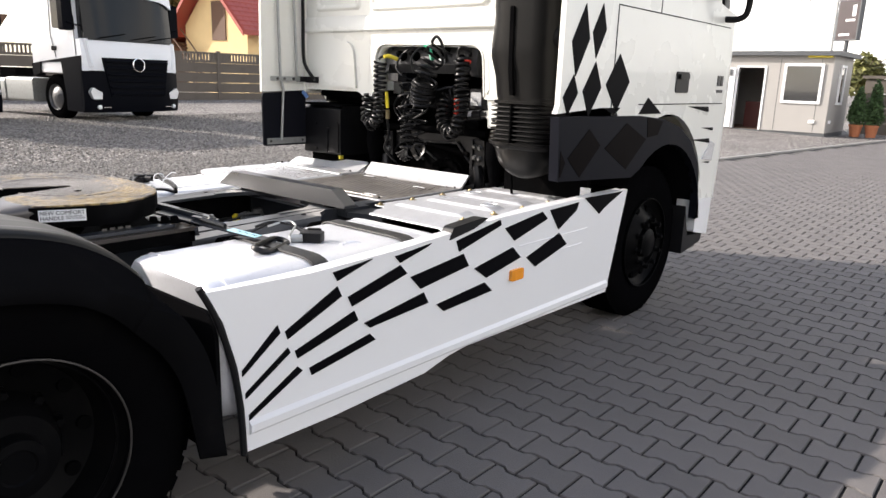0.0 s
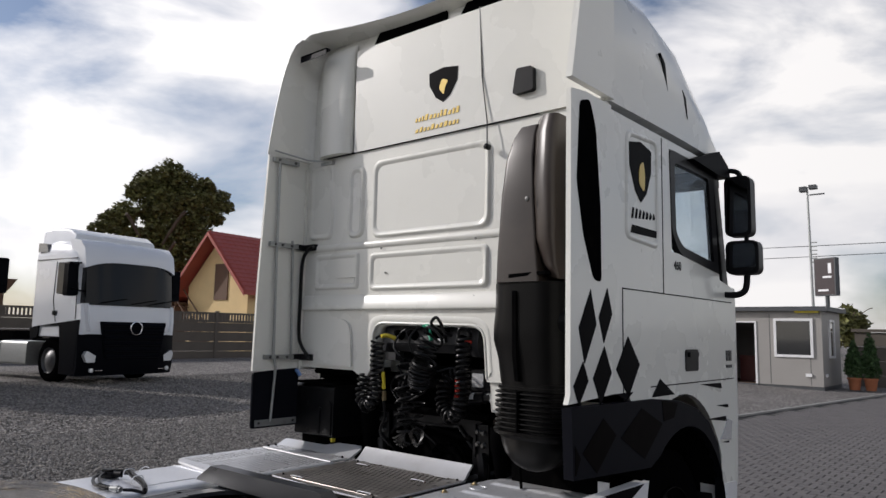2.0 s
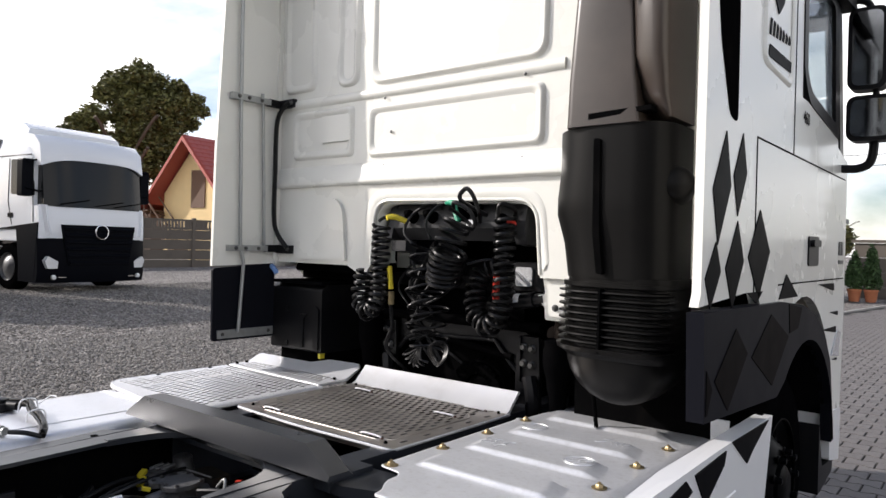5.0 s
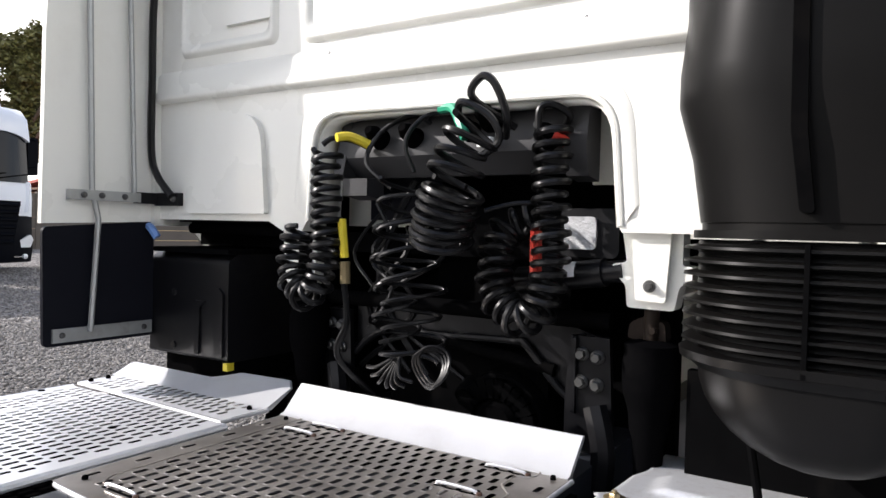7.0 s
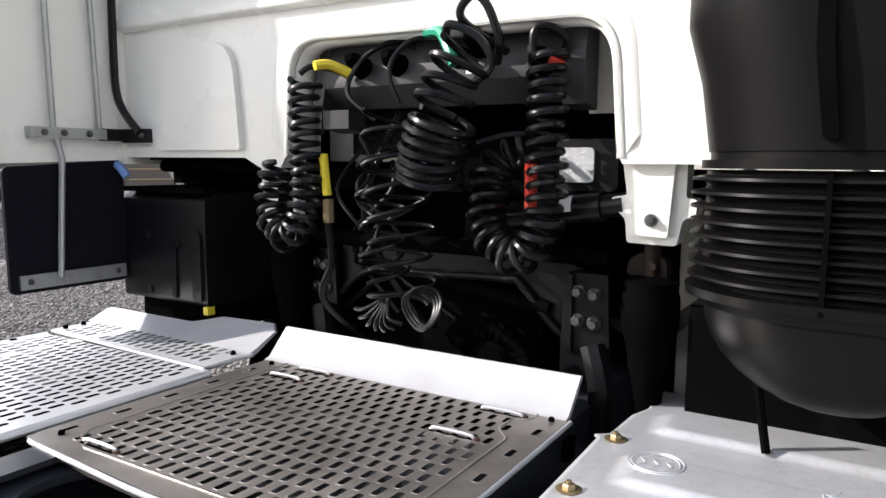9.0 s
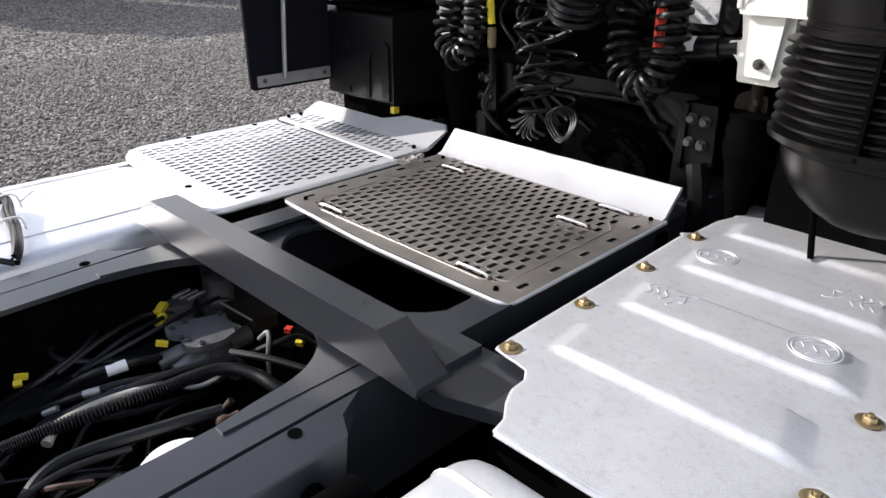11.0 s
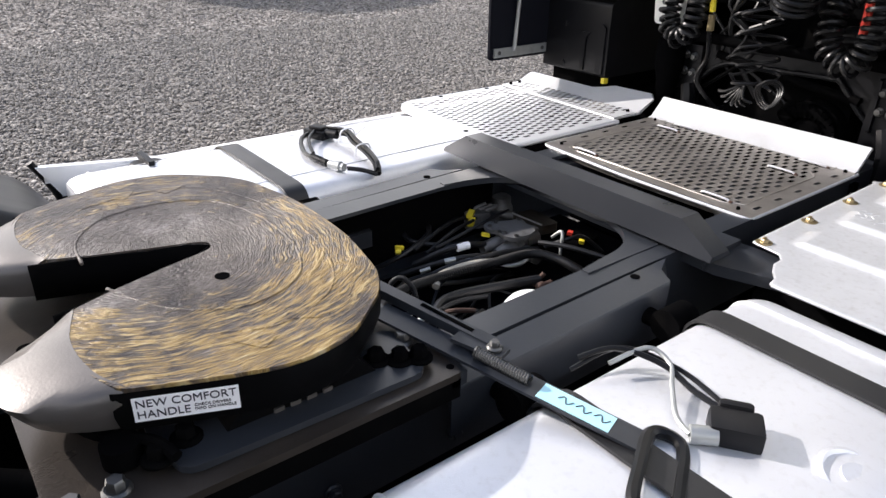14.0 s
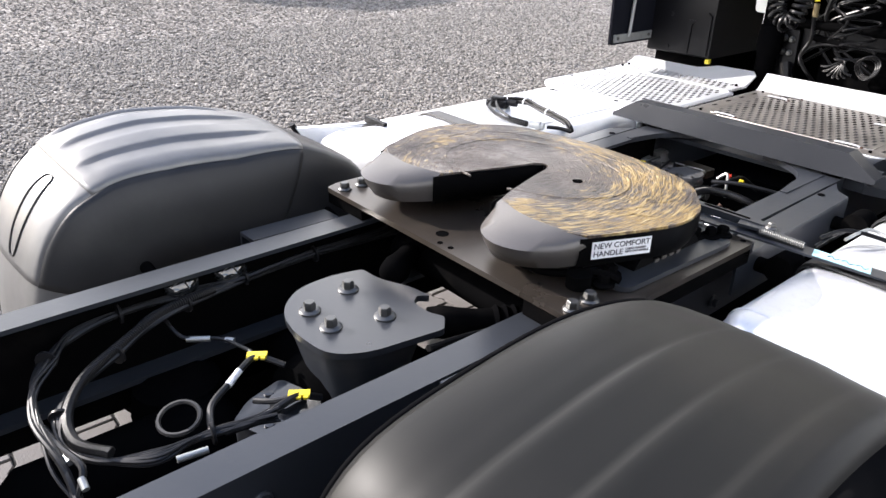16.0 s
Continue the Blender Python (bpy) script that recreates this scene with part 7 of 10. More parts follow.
        solid("air_spring_top", truck, SPRINGSEAT if x > 0 else DARK, lambda bm: [prism(bm, rounded([(x - 0.055, zt), (x + 0.035, zt - 0.005), (x + 0.03, zt + 0.04), (x - 0.02, zt + 0.052), (x - 0.05, zt + 0.035)], 0.01, 3), "y", y - 0.005, y + 0.04), cyl(bm, (x, y, zt - 0.01), (x, y, zt + 0.07), 0.018), hexbolt(bm, (x + 0.005, y - 0.005, zt + 0.022), (0, -1, 0), 0.010, 0.008, 0.014)], "rusty spring seat", soft=0.006)
    # black sheets added so no lit paving shows below the intake bowl
    solid("splash_panel", truck, DARK, lambda bm: [box(bm, 0.60, 1.17, 2.93, 2.96, 0.45, 1.10), box(bm, 0.62, 1.15, 2.76, 2.94, 0.48, 0.50)], "black sheets added to hide the paving below the bowl")
    # white cab hinge arms
    def hinge(bm):
        prism(bm, rounded([(0.500, 1.43), (0.519, 1.319), (0.484, 1.315), (0.488, 1.295), (0.517, 1.266), (0.521, 1.216), (0.628, 1.214), (0.638, 1.27), (0.664, 1.28), (0.666, 1.315), (0.643, 1.315), (0.644, 1.43)], 0.009, 3), "y", 2.80, 2.86)
        prism(bm, rounded([(0.532, 1.43), (0.545, 1.235), (0.612, 1.232), (0.625, 1.43)], 0.008, 3), "y", 2.782, 2.81)
    hg = solid("cab_hinge", truck, CREAM, hinge, "white painted cab hinge arm", soft=0.012, seg=3)
    solid("hinge_bolt", hg, STEEL, lambda bm: hexbolt(bm, (0.577, 2.782, 1.268), (0, -1, 0), 0.009, 0.010, 0.014), "zinc bolt")
    solid("cab_hinge", truck, CREAM, lambda bm: prism(bm, rounded([(-0.62, 1.40), (-0.60, 1.20), (-0.48, 1.20), (-0.47, 1.40)], 0.02), "y", 2.84, 2.88), "white painted cab hinge arm", soft=0.01)
    # work lamp
    wl_ = solid("work_lamp", truck, PLASTIC, lambda bm: prism(bm, rounded(rect(0.32, 0.47, 1.305, 1.425), 0.02, 4), "y", 2.86, 2.95), "square work lamp", soft=0.012)
    solid("lamp_lens", wl_, LENS, lambda bm: prism(bm, rounded(rect(0.333, 0.415, 1.325, 1.405), 0.012, 4), "y", 2.852, 2.861), "frosted lamp lens", soft=0.003)
    # battery box
    def bat(bm):
        prism(bm, rounded([(2.875, 0.945), (2.875, 1.275), (2.92, 1.30), (3.40, 1.30), (3.40, 0.945)], 0.015, 3), "x", -1.235, -0.828)
    bb = solid("storage_box", truck, PLASTICS, bat, "black plastic battery box", soft=0.012, seg=3)
    solid("box_lid", bb, DARK, lambda bm: box(bm, -1.215, -0.825, 2.87, 3.35, 1.297, 1.313), soft=0.006)
    solid("box_plinth", bb, DARK, lambda bm: box(bm, -1.20, -0.83, 2.92, 3.35, 0.86, 0.945))
    apart("box_rib", bb, PLASTICS, lambda bm: [prism(bm, rounded([(-0.985, 0.96), (-0.965, 0.96), (-0.96, 1.12), (-0.935, 1.14), (-0.99, 1.14)], 0.006), "y", 2.868, 2.877), prism(bm, rounded([(-0.885, 0.96), (-0.845, 0.96), (-0.845, 1.17), (-0.87, 1.19), (-0.885, 1.17)], 0.006), "y", 2.866, 2.877)])
    apart("box_screw", bb, PLASTIC, lambda bm: [lathe(bm, (x, 2.875, z), (0, -1, 0), ((0.013, 0), (0.012, 0.005), (0.005, 0.006)), 14) for x, z in ((-1.10, 0.978), (-0.86, 0.974), (-0.86, 1.156), (-1.10, 1.16))])
    solid("yellow_tag", bb, YELLOW, lambda bm: box(bm, -0.845, -0.825, 2.872, 2.90, 0.92, 0.945), "tiny yellow tag")
    solid("blue_rag", truck, BLUE, lambda bm: tube(bm, spline([(-1.235, 2.86, 1.385), (-1.20, 2.85, 1.375), (-1.18, 2.86, 1.345)], 5), 0.014, 7), "blue tape wrapped round a hose")
    # shelf and fittings under the wall on the left
    solid("under_bar", truck, DARK, lambda bm: [box(bm, -1.18, -0.50, 2.88, 2.92, 1.38, 1.41), cyl(bm, (-1.1, 2.9, 1.36), (-0.6, 2.9, 1.36), 0.02)])


PLASTICS = mat("smooth_black_plastic", (0.006, 0.006, 0.007), 0.32, spec=0.2, var=0.15, scale=5, bump=0.02, bscale=400, dirt=(0.04, 0.04, 0.038), dscale=4, dmax=0.4)
behind_cab()


def coil(bm, centre, radius, turns, wire, seg=7, flat=1.0, phase=0.0):
    pts = spline(centre, 24)
    cum = [0.0]
    for a, b in zip(pts, pts[1:]):
        cum.append(cum[-1] + (b - a).length)
    total = cum[-1]
    n = int(turns * 14)
    u = None
    out = []
    j = 0
    for i in range(n + 1):
        s = total * i / n
        while j < len(cum) - 2 and cum[j + 1] < s:
            j += 1
        t = (s - cum[j]) / max(1e-6, cum[j + 1] - cum[j])
        p = pts[j].lerp(pts[j + 1], t)
        d = (pts[j + 1] - pts[j]).normalized()
        u = d.orthogonal().normalized() if u is None else (u - d * u.dot(d)).normalized()
        v = d.cross(u)
        a = 2 * math.pi * turns * i / n + phase
        r = radius * (1 + 0.10 * math.sin(3.1 * i / 14 + phase))
        out.append(p + u * (r * math.cos(a)) + v * (r * flat * math.sin(a)))
    tube(bm, out, wire, seg)


def suzi_coils():
    y, d = 2.78, 2.855
    def c1(bm):
        coil(bm, [(-0.344, y, 1.585), (-0.335, y - 0.01, 1.45), (-0.325, y - 0.02, 1.30), (-0.35, y - 0.03, 1.20), (-0.40, y - 0.03, 1.185), (-0.45, y - 0.02, 1.25), (-0.445, y, 1.37)], 0.036, 22, 0.0085)
        tube(bm, spline([(-0.36, y, 1.60), (-0.34, y + 0.02, 1.62), (-0.30, y + 0.06, 1.615), (-0.29, y + 0.12, 1.60)], 6), 0.008)
        tube(bm, spline([(-0.276, y, 1.24), (-0.26, y, 1.12), (-0.29, y, 1.02), (-0.24, y + 0.1, 0.9)], 6), 0.009)
    solid("air_coil", truck, HOSE, c1, "black coiled air hose with yellow sleeve")
    solid("hose_sleeve", truck, YELLOW, lambda bm: tube(bm, spline([(-0.305, y - 0.005, 1.617), (-0.285, y + 0.03, 1.622), (-0.25, y + 0.08, 1.60)], 5), 0.013), "yellow hose sleeve")
    solid("hose_sleeve", truck, YELLOW, lambda bm: tube(bm, [(-0.285, y, 1.395), (-0.272, y, 1.29)], 0.012), "yellow hose sleeve")
    solid("hose_fitting", truck, BRASS, lambda bm: cyl(bm, (-0.27, y, 1.28), (-0.268, y, 1.22), 0.014, seg=8), "brass hose fitting")
    def c2(bm):
        coil(bm, [(0.297, d, 1.63), (0.300, d - 0.01, 1.48), (0.307, d - 0.02, 1.29), (0.287, d - 0.03, 1.195), (0.240, d - 0.03, 1.165), (0.175, d - 0.02, 1.21), (0.152, d, 1.305), (0.170, d + 0.03, 1.38), (0.225, d + 0.05, 1.40)], 0.039, 27, 0.0088, phase=0.6)
        tube(bm, spline([(0.262, d, 1.60), (0.262, d, 1.665), (0.292, d + 0.01, 1.675), (0.326, d + 0.03, 1.65), (0.286, d + 0.07, 1.62)], 6), 0.009)
    solid("air_coil", truck, HOSE, c2, "black coiled air hose with red sleeve")
    solid("hose_sleeve", truck, RED, lambda bm: tube(bm, [(0.268, d - 0.015, 1.375), (0.270, d - 0.015, 1.265)], 0.015), "red hose sleeve")
    solid("hose_sleeve", truck, RED, lambda bm: tube(bm, spline([(0.26, d + 0.03, 1.60), (0.285, d + 0.04, 1.605), (0.31, d + 0.06, 1.59)], 5), 0.014), "red hose sleeve")
    def c3(bm):
        coil(bm, [(0.145, y - 0.02, 1.62), (0.120, y - 0.03, 1.575), (0.095, y - 0.05, 1.49)], 0.060, 3.4, 0.0088, flat=0.7)
        coil(bm, [(0.092, y - 0.035, 1.475), (0.065, y - 0.03, 1.41), (0.040, y - 0.01, 1.335)], 0.070, 7.3, 0.0088, phase=1.0)
        tube(bm, spline([(0.185, y + 0.05, 1.60), (0.212, y, 1.645), (0.190, y - 0.02, 1.715), (0.155, y - 0.02, 1.735), (0.125, y - 0.01, 1.69), (0.185, y + 0.10, 1.63)], 8), 0.0098)
        tube(bm, spline([(0.08, y, 1.65), (0.10, y - 0.02, 1.68), (0.17, y - 0.01, 1.645), (0.195, y, 1.59), (0.15, y, 1.55)], 8), 0.0095)
        tube(bm, spline([(0.16, y, 1.42), (0.22, y + 0.05, 1.44), (0.30, y + 0.08, 1.44)], 6), 0.006)
    apart("electric_coil", truck, HOSE, c3, "thick black coiled cable with green plug", gap=-2.0)
    solid("green_plug", truck, GREEN, lambda bm: tube(bm, spline([(-0.03, y + 0.09, 1.69), (0.02, y + 0.07, 1.685), (0.06, y + 0.04, 1.645), (0.085, y + 0.03, 1.60)], 5), 0.0135, 8), "green plug")
    def c4(bm, y=y + 0.045):
        coil(bm, [(-0.09, y, 1.50), (-0.08, y - 0.02, 1.38), (-0.06, y - 0.02, 1.22), (-0.05, y - 0.03, 1.10), (-0.06, y - 0.02, 1.02)], 0.080, 7.5, 0.0058, flat=0.45)
        coil(bm, [(-0.13, y - 0.02, 1.42), (-0.11, y - 0.03, 1.24), (-0.10, y - 0.03, 1.08)], 0.058, 4.6, 0.0052, flat=0.6, phase=2.0)
        tube(bm, spline([(-0.15, y, 1.48), (-0.24, y, 1.55), (-0.23, y + 0.05, 1.64), (-0.14, y + 0.08, 1.685), (-0.09, y + 0.12, 1.65)], 7), 0.007)
        tube(bm, spline([(-0.08, y, 1.52), (-0.11, y, 1.60), (-0.08, y + 0.04, 1.67), (0.0, y + 0.08, 1.69)], 7), 0.0065)
        tube(bm, spline([(-0.20, y, 1.44), (-0.16, y, 1.36), (-0.21, y, 1.28), (-0.12, y - 0.03, 1.22), (-0.20, y, 1.12)], 7), 0.006)
        for k in range(3):
            c = Vector((0.02 + 0.008 * k, y - 0.06, 1.025 + 0.006 * k))
            tube(bm, [c + Vector((0.044 * math.cos(a), 0.012 * math.sin(2 * a), 0.046 * math.sin(a))) for a in np.linspace(0, 2 * math.pi, 24, endpoint=False)], 0.0052, 6, True)
        for k in range(7):
            a = radians(200 + 20 * k)
            tube(bm, spline([(-0.08, y - 0.04, 1.05), (-0.10 + 0.04 * math.cos(a), y - 0.06, 1.03 + 0.05 * math.sin(a)), (-0.10 + 0.085 * math.cos(a), y - 0.05, 1.03 + 0.09 * math.sin(a) * 0.8)], 5), 0.0052)
    apart("electric_coil", truck, HOSE, c4, "tangled thin black coiled cable", gap=-2.0)
    def loose(bm):
        rng = random.Random(7)
        for k in range(5):
            x = rng.uniform(-0.27, -0.02)
            tube(bm, spline([(x, 2.95, 1.45 + rng.uniform(-0.1, 0.1)), (x + rng.uniform(-0.1, 0.1), 2.90, 1.30), (x + rng.uniform(-0.15, 0.15), 2.93, 1.15), (x + rng.uniform(-0.2, 0.2), 2.96, 0.95)], 6), rng.uniform(0.005, 0.012), 6)
    apart("loose_hose", truck, HOSE, loose, "loose black hose", gap=-1.0)


suzi_coils()


def fit_groups_to_view():
    """Shifts groups of the truck to fit the camera's view."""
    groups = (
        (("connection_panel",), (-0.035, 0.025, -0.012)),
        (("engine_block", "grey_bulkhead", "bulkhead_shadow_panel", "cab_mount_tube", "cab_mount_beam", "gearbox_flange", "flange_rib", "tube_sticker", "loose_hose", "under_bar"), (-0.05, 0.085, 0.02)),
        (("work_lamp",), (-0.05, 0.12, 0.03)),
        (("air_coil", "hose_sleeve", "hose_fitting", "electric_coil", "green_plug"), (-0.012, 0.028, 0.022)),
        (("cab_hinge",), (-0.06, 0.125, 0.012)),
        (("cab_mount_bracket",), (-0.05, 0.067, 0.025)),
        (("air_spring", "air_spring_top"), (-0.045, 0.05, 0.02)),
        (("high_roof", "roof_rear_rib", "roof_rear_panel", "roof_spoiler", "air_slot", "camera_box", "cable", "rear_emblem", "rear_emblem_middle", "gold_bars", "corner_bracket", "roof_deflector"), (-0.005, 0.035, 0.045)),
        (("side_skirt", "front_wheel_guard", "cab_side", "diamond_decal", "emblem", "emblem_middle", "dark_bar", "panel_gap", "side_pressing", "side_deflector", "side_window", "sun_visor", "door_handle", "badge", "spike_decal", "corner_lamp", "engine_number", "cab_corner", "step_panel", "cab_step", "corner_deflector", "mirror_arm", "mirror_housing", "roof_mark"), (0.0, 0.022, 0.0)),
        (("tread_plate",), (0.0, 0.0, 0.020)),
        (("fuel_tank",), (0.0, -0.01, 0.018)),
        (("support_bracket", "corner_gusset", "sub_frame_plate"), (0.0, -0.02, 0.024)),
    )
    for ob in truck.children:
        kind = ob.name.split(".")[0]
        for names, shift in groups:
            if kind in names:
                ob.location += Vector(shift)


fit_groups_to_view()


TRUNKM = mat("ribbed_trunk_plastic", (0.010, 0.010, 0.011), 0.40, spec=0.4, var=0.2, scale=20, dirt=(0.03, 0.028, 0.026), dscale=14, dlow=0.5, dhigh=0.8, dmax=0.6)
CREAMP = mat("cream_pipe_paint", (0.42, 0.39, 0.33), 0.5, var=0.2, scale=16, dirt=(0.10, 0.085, 0.07), dscale=18, dmax=0.7)
RUSTLID = mat("dusty_brown_lid", (0.030, 0.025, 0.020), 0.45, 0.3, var=0.3, scale=14, dirt=(0.02, 0.018, 0.017), dscale=16, dmax=0.8)


def bay():
    """Valves, hoses and filters between the frame rails."""
    # dark pan across the whole bay, added to cover the lit ground below
    def pan(bm):
        prism(bm, rounded(rect(-0.385, 0.385, 0.36, 0.54), 0.04), "y", 0.93, 2.5)
    solid("gearbox", truck, DARK, pan, "dark gearbox pan widened to keep the bay black", soft=0.02)
    def valve(bm):
        prism(bm, rounded([(-0.195, 1.64), (-0.105, 1.655), (-0.10, 1.69), (-0.125, 1.735), (-0.185, 1.735), (-0.20, 1.69)], 0.02, 4), "z", 0.62, 0.724)
        cyl(bm, (-0.175, 1.575, 0.685), (-0.165, 1.66, 0.70), 0.020, seg=16)
        cyl(bm, (-0.115, 1.590, 0.675), (-0.125, 1.66, 0.69), 0.026, seg=16)
        cyl(bm, (-0.11, 1.69, 0.67), (-0.045, 1.70, 0.67), 0.024, seg=16)
        cyl(bm, (-0.15, 1.735, 0.68), (-0.15, 1.79, 0.68), 0.024, seg=16)
    va = solid("air_valve", truck, CASTAL, valve, "grey cast air valve with a screwed lid", soft=0.004)
    solid("valve_lid", va, CASTAL, lambda bm: prism(bm, rounded([(-0.222, 1.618), (-0.185, 1.612), (-0.165, 1.632), (-0.125, 1.618), (-0.092, 1.632), (-0.082, 1.690), (-0.105, 1.755), (-0.150, 1.742), (-0.193, 1.760), (-0.205, 1.712), (-0.236, 1.648)], 0.012, 4), "z", 0.724, 0.738), "irregular cast lid", soft=0.003)
    for x, y in ((-0.207, 1.632), (-0.136, 1.634), (-0.100, 1.650), (-0.098, 1.735), (-0.190, 1.744), (-0.215, 1.665), (-0.155, 1.628)):
        solid("lid_screw", va, STEEL, lambda bm: lathe(bm, (x, y, 0.738), (0, 0, 1), ((0.0075, 0), (0.0075, 0.005), (0.004, 0.0055), (0.0035, 0.003)), 10), "small zinc screw")
    def valve2(bm):
        lathe(bm, (-0.375, 1.835, 0.64), (0, 0, 1), ((0.040, 0), (0.042, 0.06), (0.034, 0.075), (0.034, 0.098), (0.026, 0.104), (0.0, 0.106)), 22)
        prism(bm, rounded(rect(-0.415, -0.335, 1.775, 1.815), 0.01), "z", 0.64, 0.70)
        cyl(bm, (-0.34, 1.80, 0.69), (-0.30, 1.83, 0.69), 0.016, seg=12)
    solid("solenoid_valve", truck, CASTAL, valve2, "round grey solenoid valve", soft=0.003)
    def block(bm):
        prism(bm, rounded([(-0.415, 1.69), (-0.36, 1.66), (-0.325, 1.74), (-0.37, 1.78)], 0.008, 3), "z", 0.66, 0.715)
        for k in range(4):
            c = Vector((-0.405 + 0.017 * k, 1.705 + 0.012 * k, 0.715))
            cyl(bm, c, c + Vector((0.012, 0.045, 0.012)), 0.0075, seg=10)
    solid("fuse_block", truck, CASTAL, block, "dark cable block with round plugs", soft=0.003)
    apart("yellow_clip", truck, YELLOW, lambda bm: [box(bm, -0.010, 0.010, -0.017, 0.017, -0.006, 0.006, pose(*p)) for p in ((-0.345, 1.668, 0.722, 20, 0, 30), (-0.325, 1.655, 0.702, 40, 0, 30))], "yellow plug clip", gap=-0.02)
    cu = solid("control_unit", truck, RUSTLID, lambda bm: prism(bm, rounded([(-0.265, 1.785), (-0.128, 1.795), (-0.12, 1.862), (-0.255, 1.872)], 0.012), "z", 0.69, 0.722), "flat dusty brown control unit", soft=0.006)
    solid("unit_edge", cu, GALV, lambda bm: tube(bm, [(-0.262, 1.783, 0.727), (-0.130, 1.793, 0.727)], 0.003), "thin bright edge")
    wc = solid("white_canister", truck, LABELW, lambda bm: lathe(bm, (0.185, 1.45, 0.465), (0, 0, 1), ((0.082, 0), (0.084, 0.20), (0.080, 0.222), (0.066, 0.240), (0.040, 0.250), (0.0, 0.253)), 36), "white round canister")
    def ribbed(bm, line, r, n):
        pts = spline(line, n)
        for p, q in zip(pts, pts[1:]):
            lathe(bm, p, q - p, ((r * 0.84, 0), (r, 0.0013), (r, 0.0032), (r * 0.84, 0.0045)), 12)
    tagged(solid("wiring_trunk", truck, TRUNKM, lambda bm: ribbed(bm, [(0.20, 0.90, 0.60), (0.09, 0.99, 0.67), (0.005, 1.07, 0.695), (-0.047, 1.122, 0.70), (-0.072, 1.20, 0.705), (-0.072, 1.323, 0.705), (-0.050, 1.512, 0.705), (-0.032, 1.645, 0.705), (0.03, 1.694, 0.70), (0.10, 1.71, 0.69), (0.16, 1.74, 0.66)], 0.0148, 26)), "thick corrugated black wiring trunk", kind="stuff")
    tagged(solid("wiring_trunk", truck, TRUNKM, lambda bm: ribbed(bm, [(-0.075, 1.13, 0.66), (-0.075, 1.16, 0.735), (-0.055, 1.185, 0.755), (-0.025, 1.20, 0.73), (-0.02, 1.21, 0.68)], 0.0075, 12)), "thin corrugated loop", kind="stuff")
    solid("cream_pipe", truck, CREAMP, lambda bm: tube(bm, spline([(-0.055, 1.30, 0.69), (-0.085, 1.335, 0.70), (-0.095, 1.415, 0.70), (-0.082, 1.49, 0.70), (-0.075, 1.55, 0.69)], 8), 0.011, 10), "dusty cream pipe", smooth=60)
    def hoses(bm):
        rng = random.Random(11)
        for line, r in (
            ([(-0.36, 1.28, 0.62), (-0.31, 1.36, 0.67), (-0.33, 1.47, 0.70), (-0.40, 1.52, 0.70), (-0.41, 1.44, 0.70), (-0.34, 1.42, 0.69), (-0.25, 1.52, 0.68)], 0.0085),
            ([(-0.30, 1.40, 0.68), (-0.33, 1.53, 0.71), (-0.36, 1.63, 0.71), (-0.35, 1.70, 0.70)], 0.0075),
            ([(-0.26, 1.42, 0.68), (-0.29, 1.55, 0.71), (-0.32, 1.66, 0.71)], 0.006),
            ([(-0.24, 1.44, 0.70), (-0.24, 1.60, 0.73), (-0.27, 1.72, 0.73), (-0.30, 1.80, 0.72)], 0.0055),
            ([(-0.25, 1.36, 0.66), (-0.18, 1.44, 0.72), (-0.155, 1.51, 0.725), (-0.17, 1.58, 0.70)], 0.010),
            ([(-0.25, 1.31, 0.64), (-0.16, 1.40, 0.695), (-0.12, 1.49, 0.705), (-0.12, 1.59, 0.68)], 0.009),
            ([(-0.17, 1.32, 0.65), (-0.13, 1.40, 0.69), (-0.09, 1.50, 0.71), (-0.075, 1.60, 0.71), (-0.05, 1.70, 0.70)], 0.008),
            ([(-0.03, 1.68, 0.735), (0.05, 1.71, 0.745), (0.12, 1.745, 0.74), (0.22, 1.80, 0.72), (0.32, 1.83, 0.68)], 0.008),
            ([(-0.06, 1.74, 0.69), (0.0, 1.78, 0.73), (0.02, 1.83, 0.73), (0.06, 1.88, 0.68)], 0.007),
            ([(0.03, 1.02, 0.62), (0.05, 1.15, 0.66), (0.02, 1.30, 0.67), (0.03, 1.42, 0.66)], 0.0075),
            ([(0.10, 1.02, 0.60), (0.09, 1.15, 0.645), (0.10, 1.26, 0.65), (0.06, 1.38, 0.64)], 0.006),
            ([(0.06, 1.20, 0.65), (-0.01, 1.30, 0.67), (0.03, 1.50, 0.67), (0.06, 1.60, 0.67)], 0.014),
        ):
            tube(bm, spline(line, 8), r, 9)
        for k in range(10):
            y0, x0 = rng.uniform(0.95, 1.5), rng.uniform(-0.3, 0.25)
            pts = [(x0, y0, rng.uniform(0.55, 0.64))]
            for j in range(3):
                pts.append((pts[-1][0] + rng.uniform(-0.12, 0.14), pts[-1][1] + rng.uniform(0.08, 0.22), rng.uniform(0.56, 0.64)))
            tube(bm, spline(pts, 7), rng.choice((0.004, 0.005, 0.006, 0.009)), 7)
    apart("air_hose", truck, TRUNKM, hoses, "black air hose", gap=-2.0)
    apart("hose_fitting", truck, GALV, lambda bm: [cyl(bm, a, b, r, seg=10) for a, b, r in (((0.070, 1.105, 0.67), (0.055, 1.125, 0.715), 0.013), ((0.062, 1.145, 0.68), (0.063, 1.19, 0.705), 0.009), ((-0.15, 1.405, 0.70), (-0.135, 1.435, 0.705), 0.009), ((-0.125, 1.445, 0.695), (-0.115, 1.475, 0.70), 0.008), ((-0.17, 1.33, 0.68), (-0.155, 1.355, 0.69), 0.007))], "bright hose fitting", gap=-0.02)
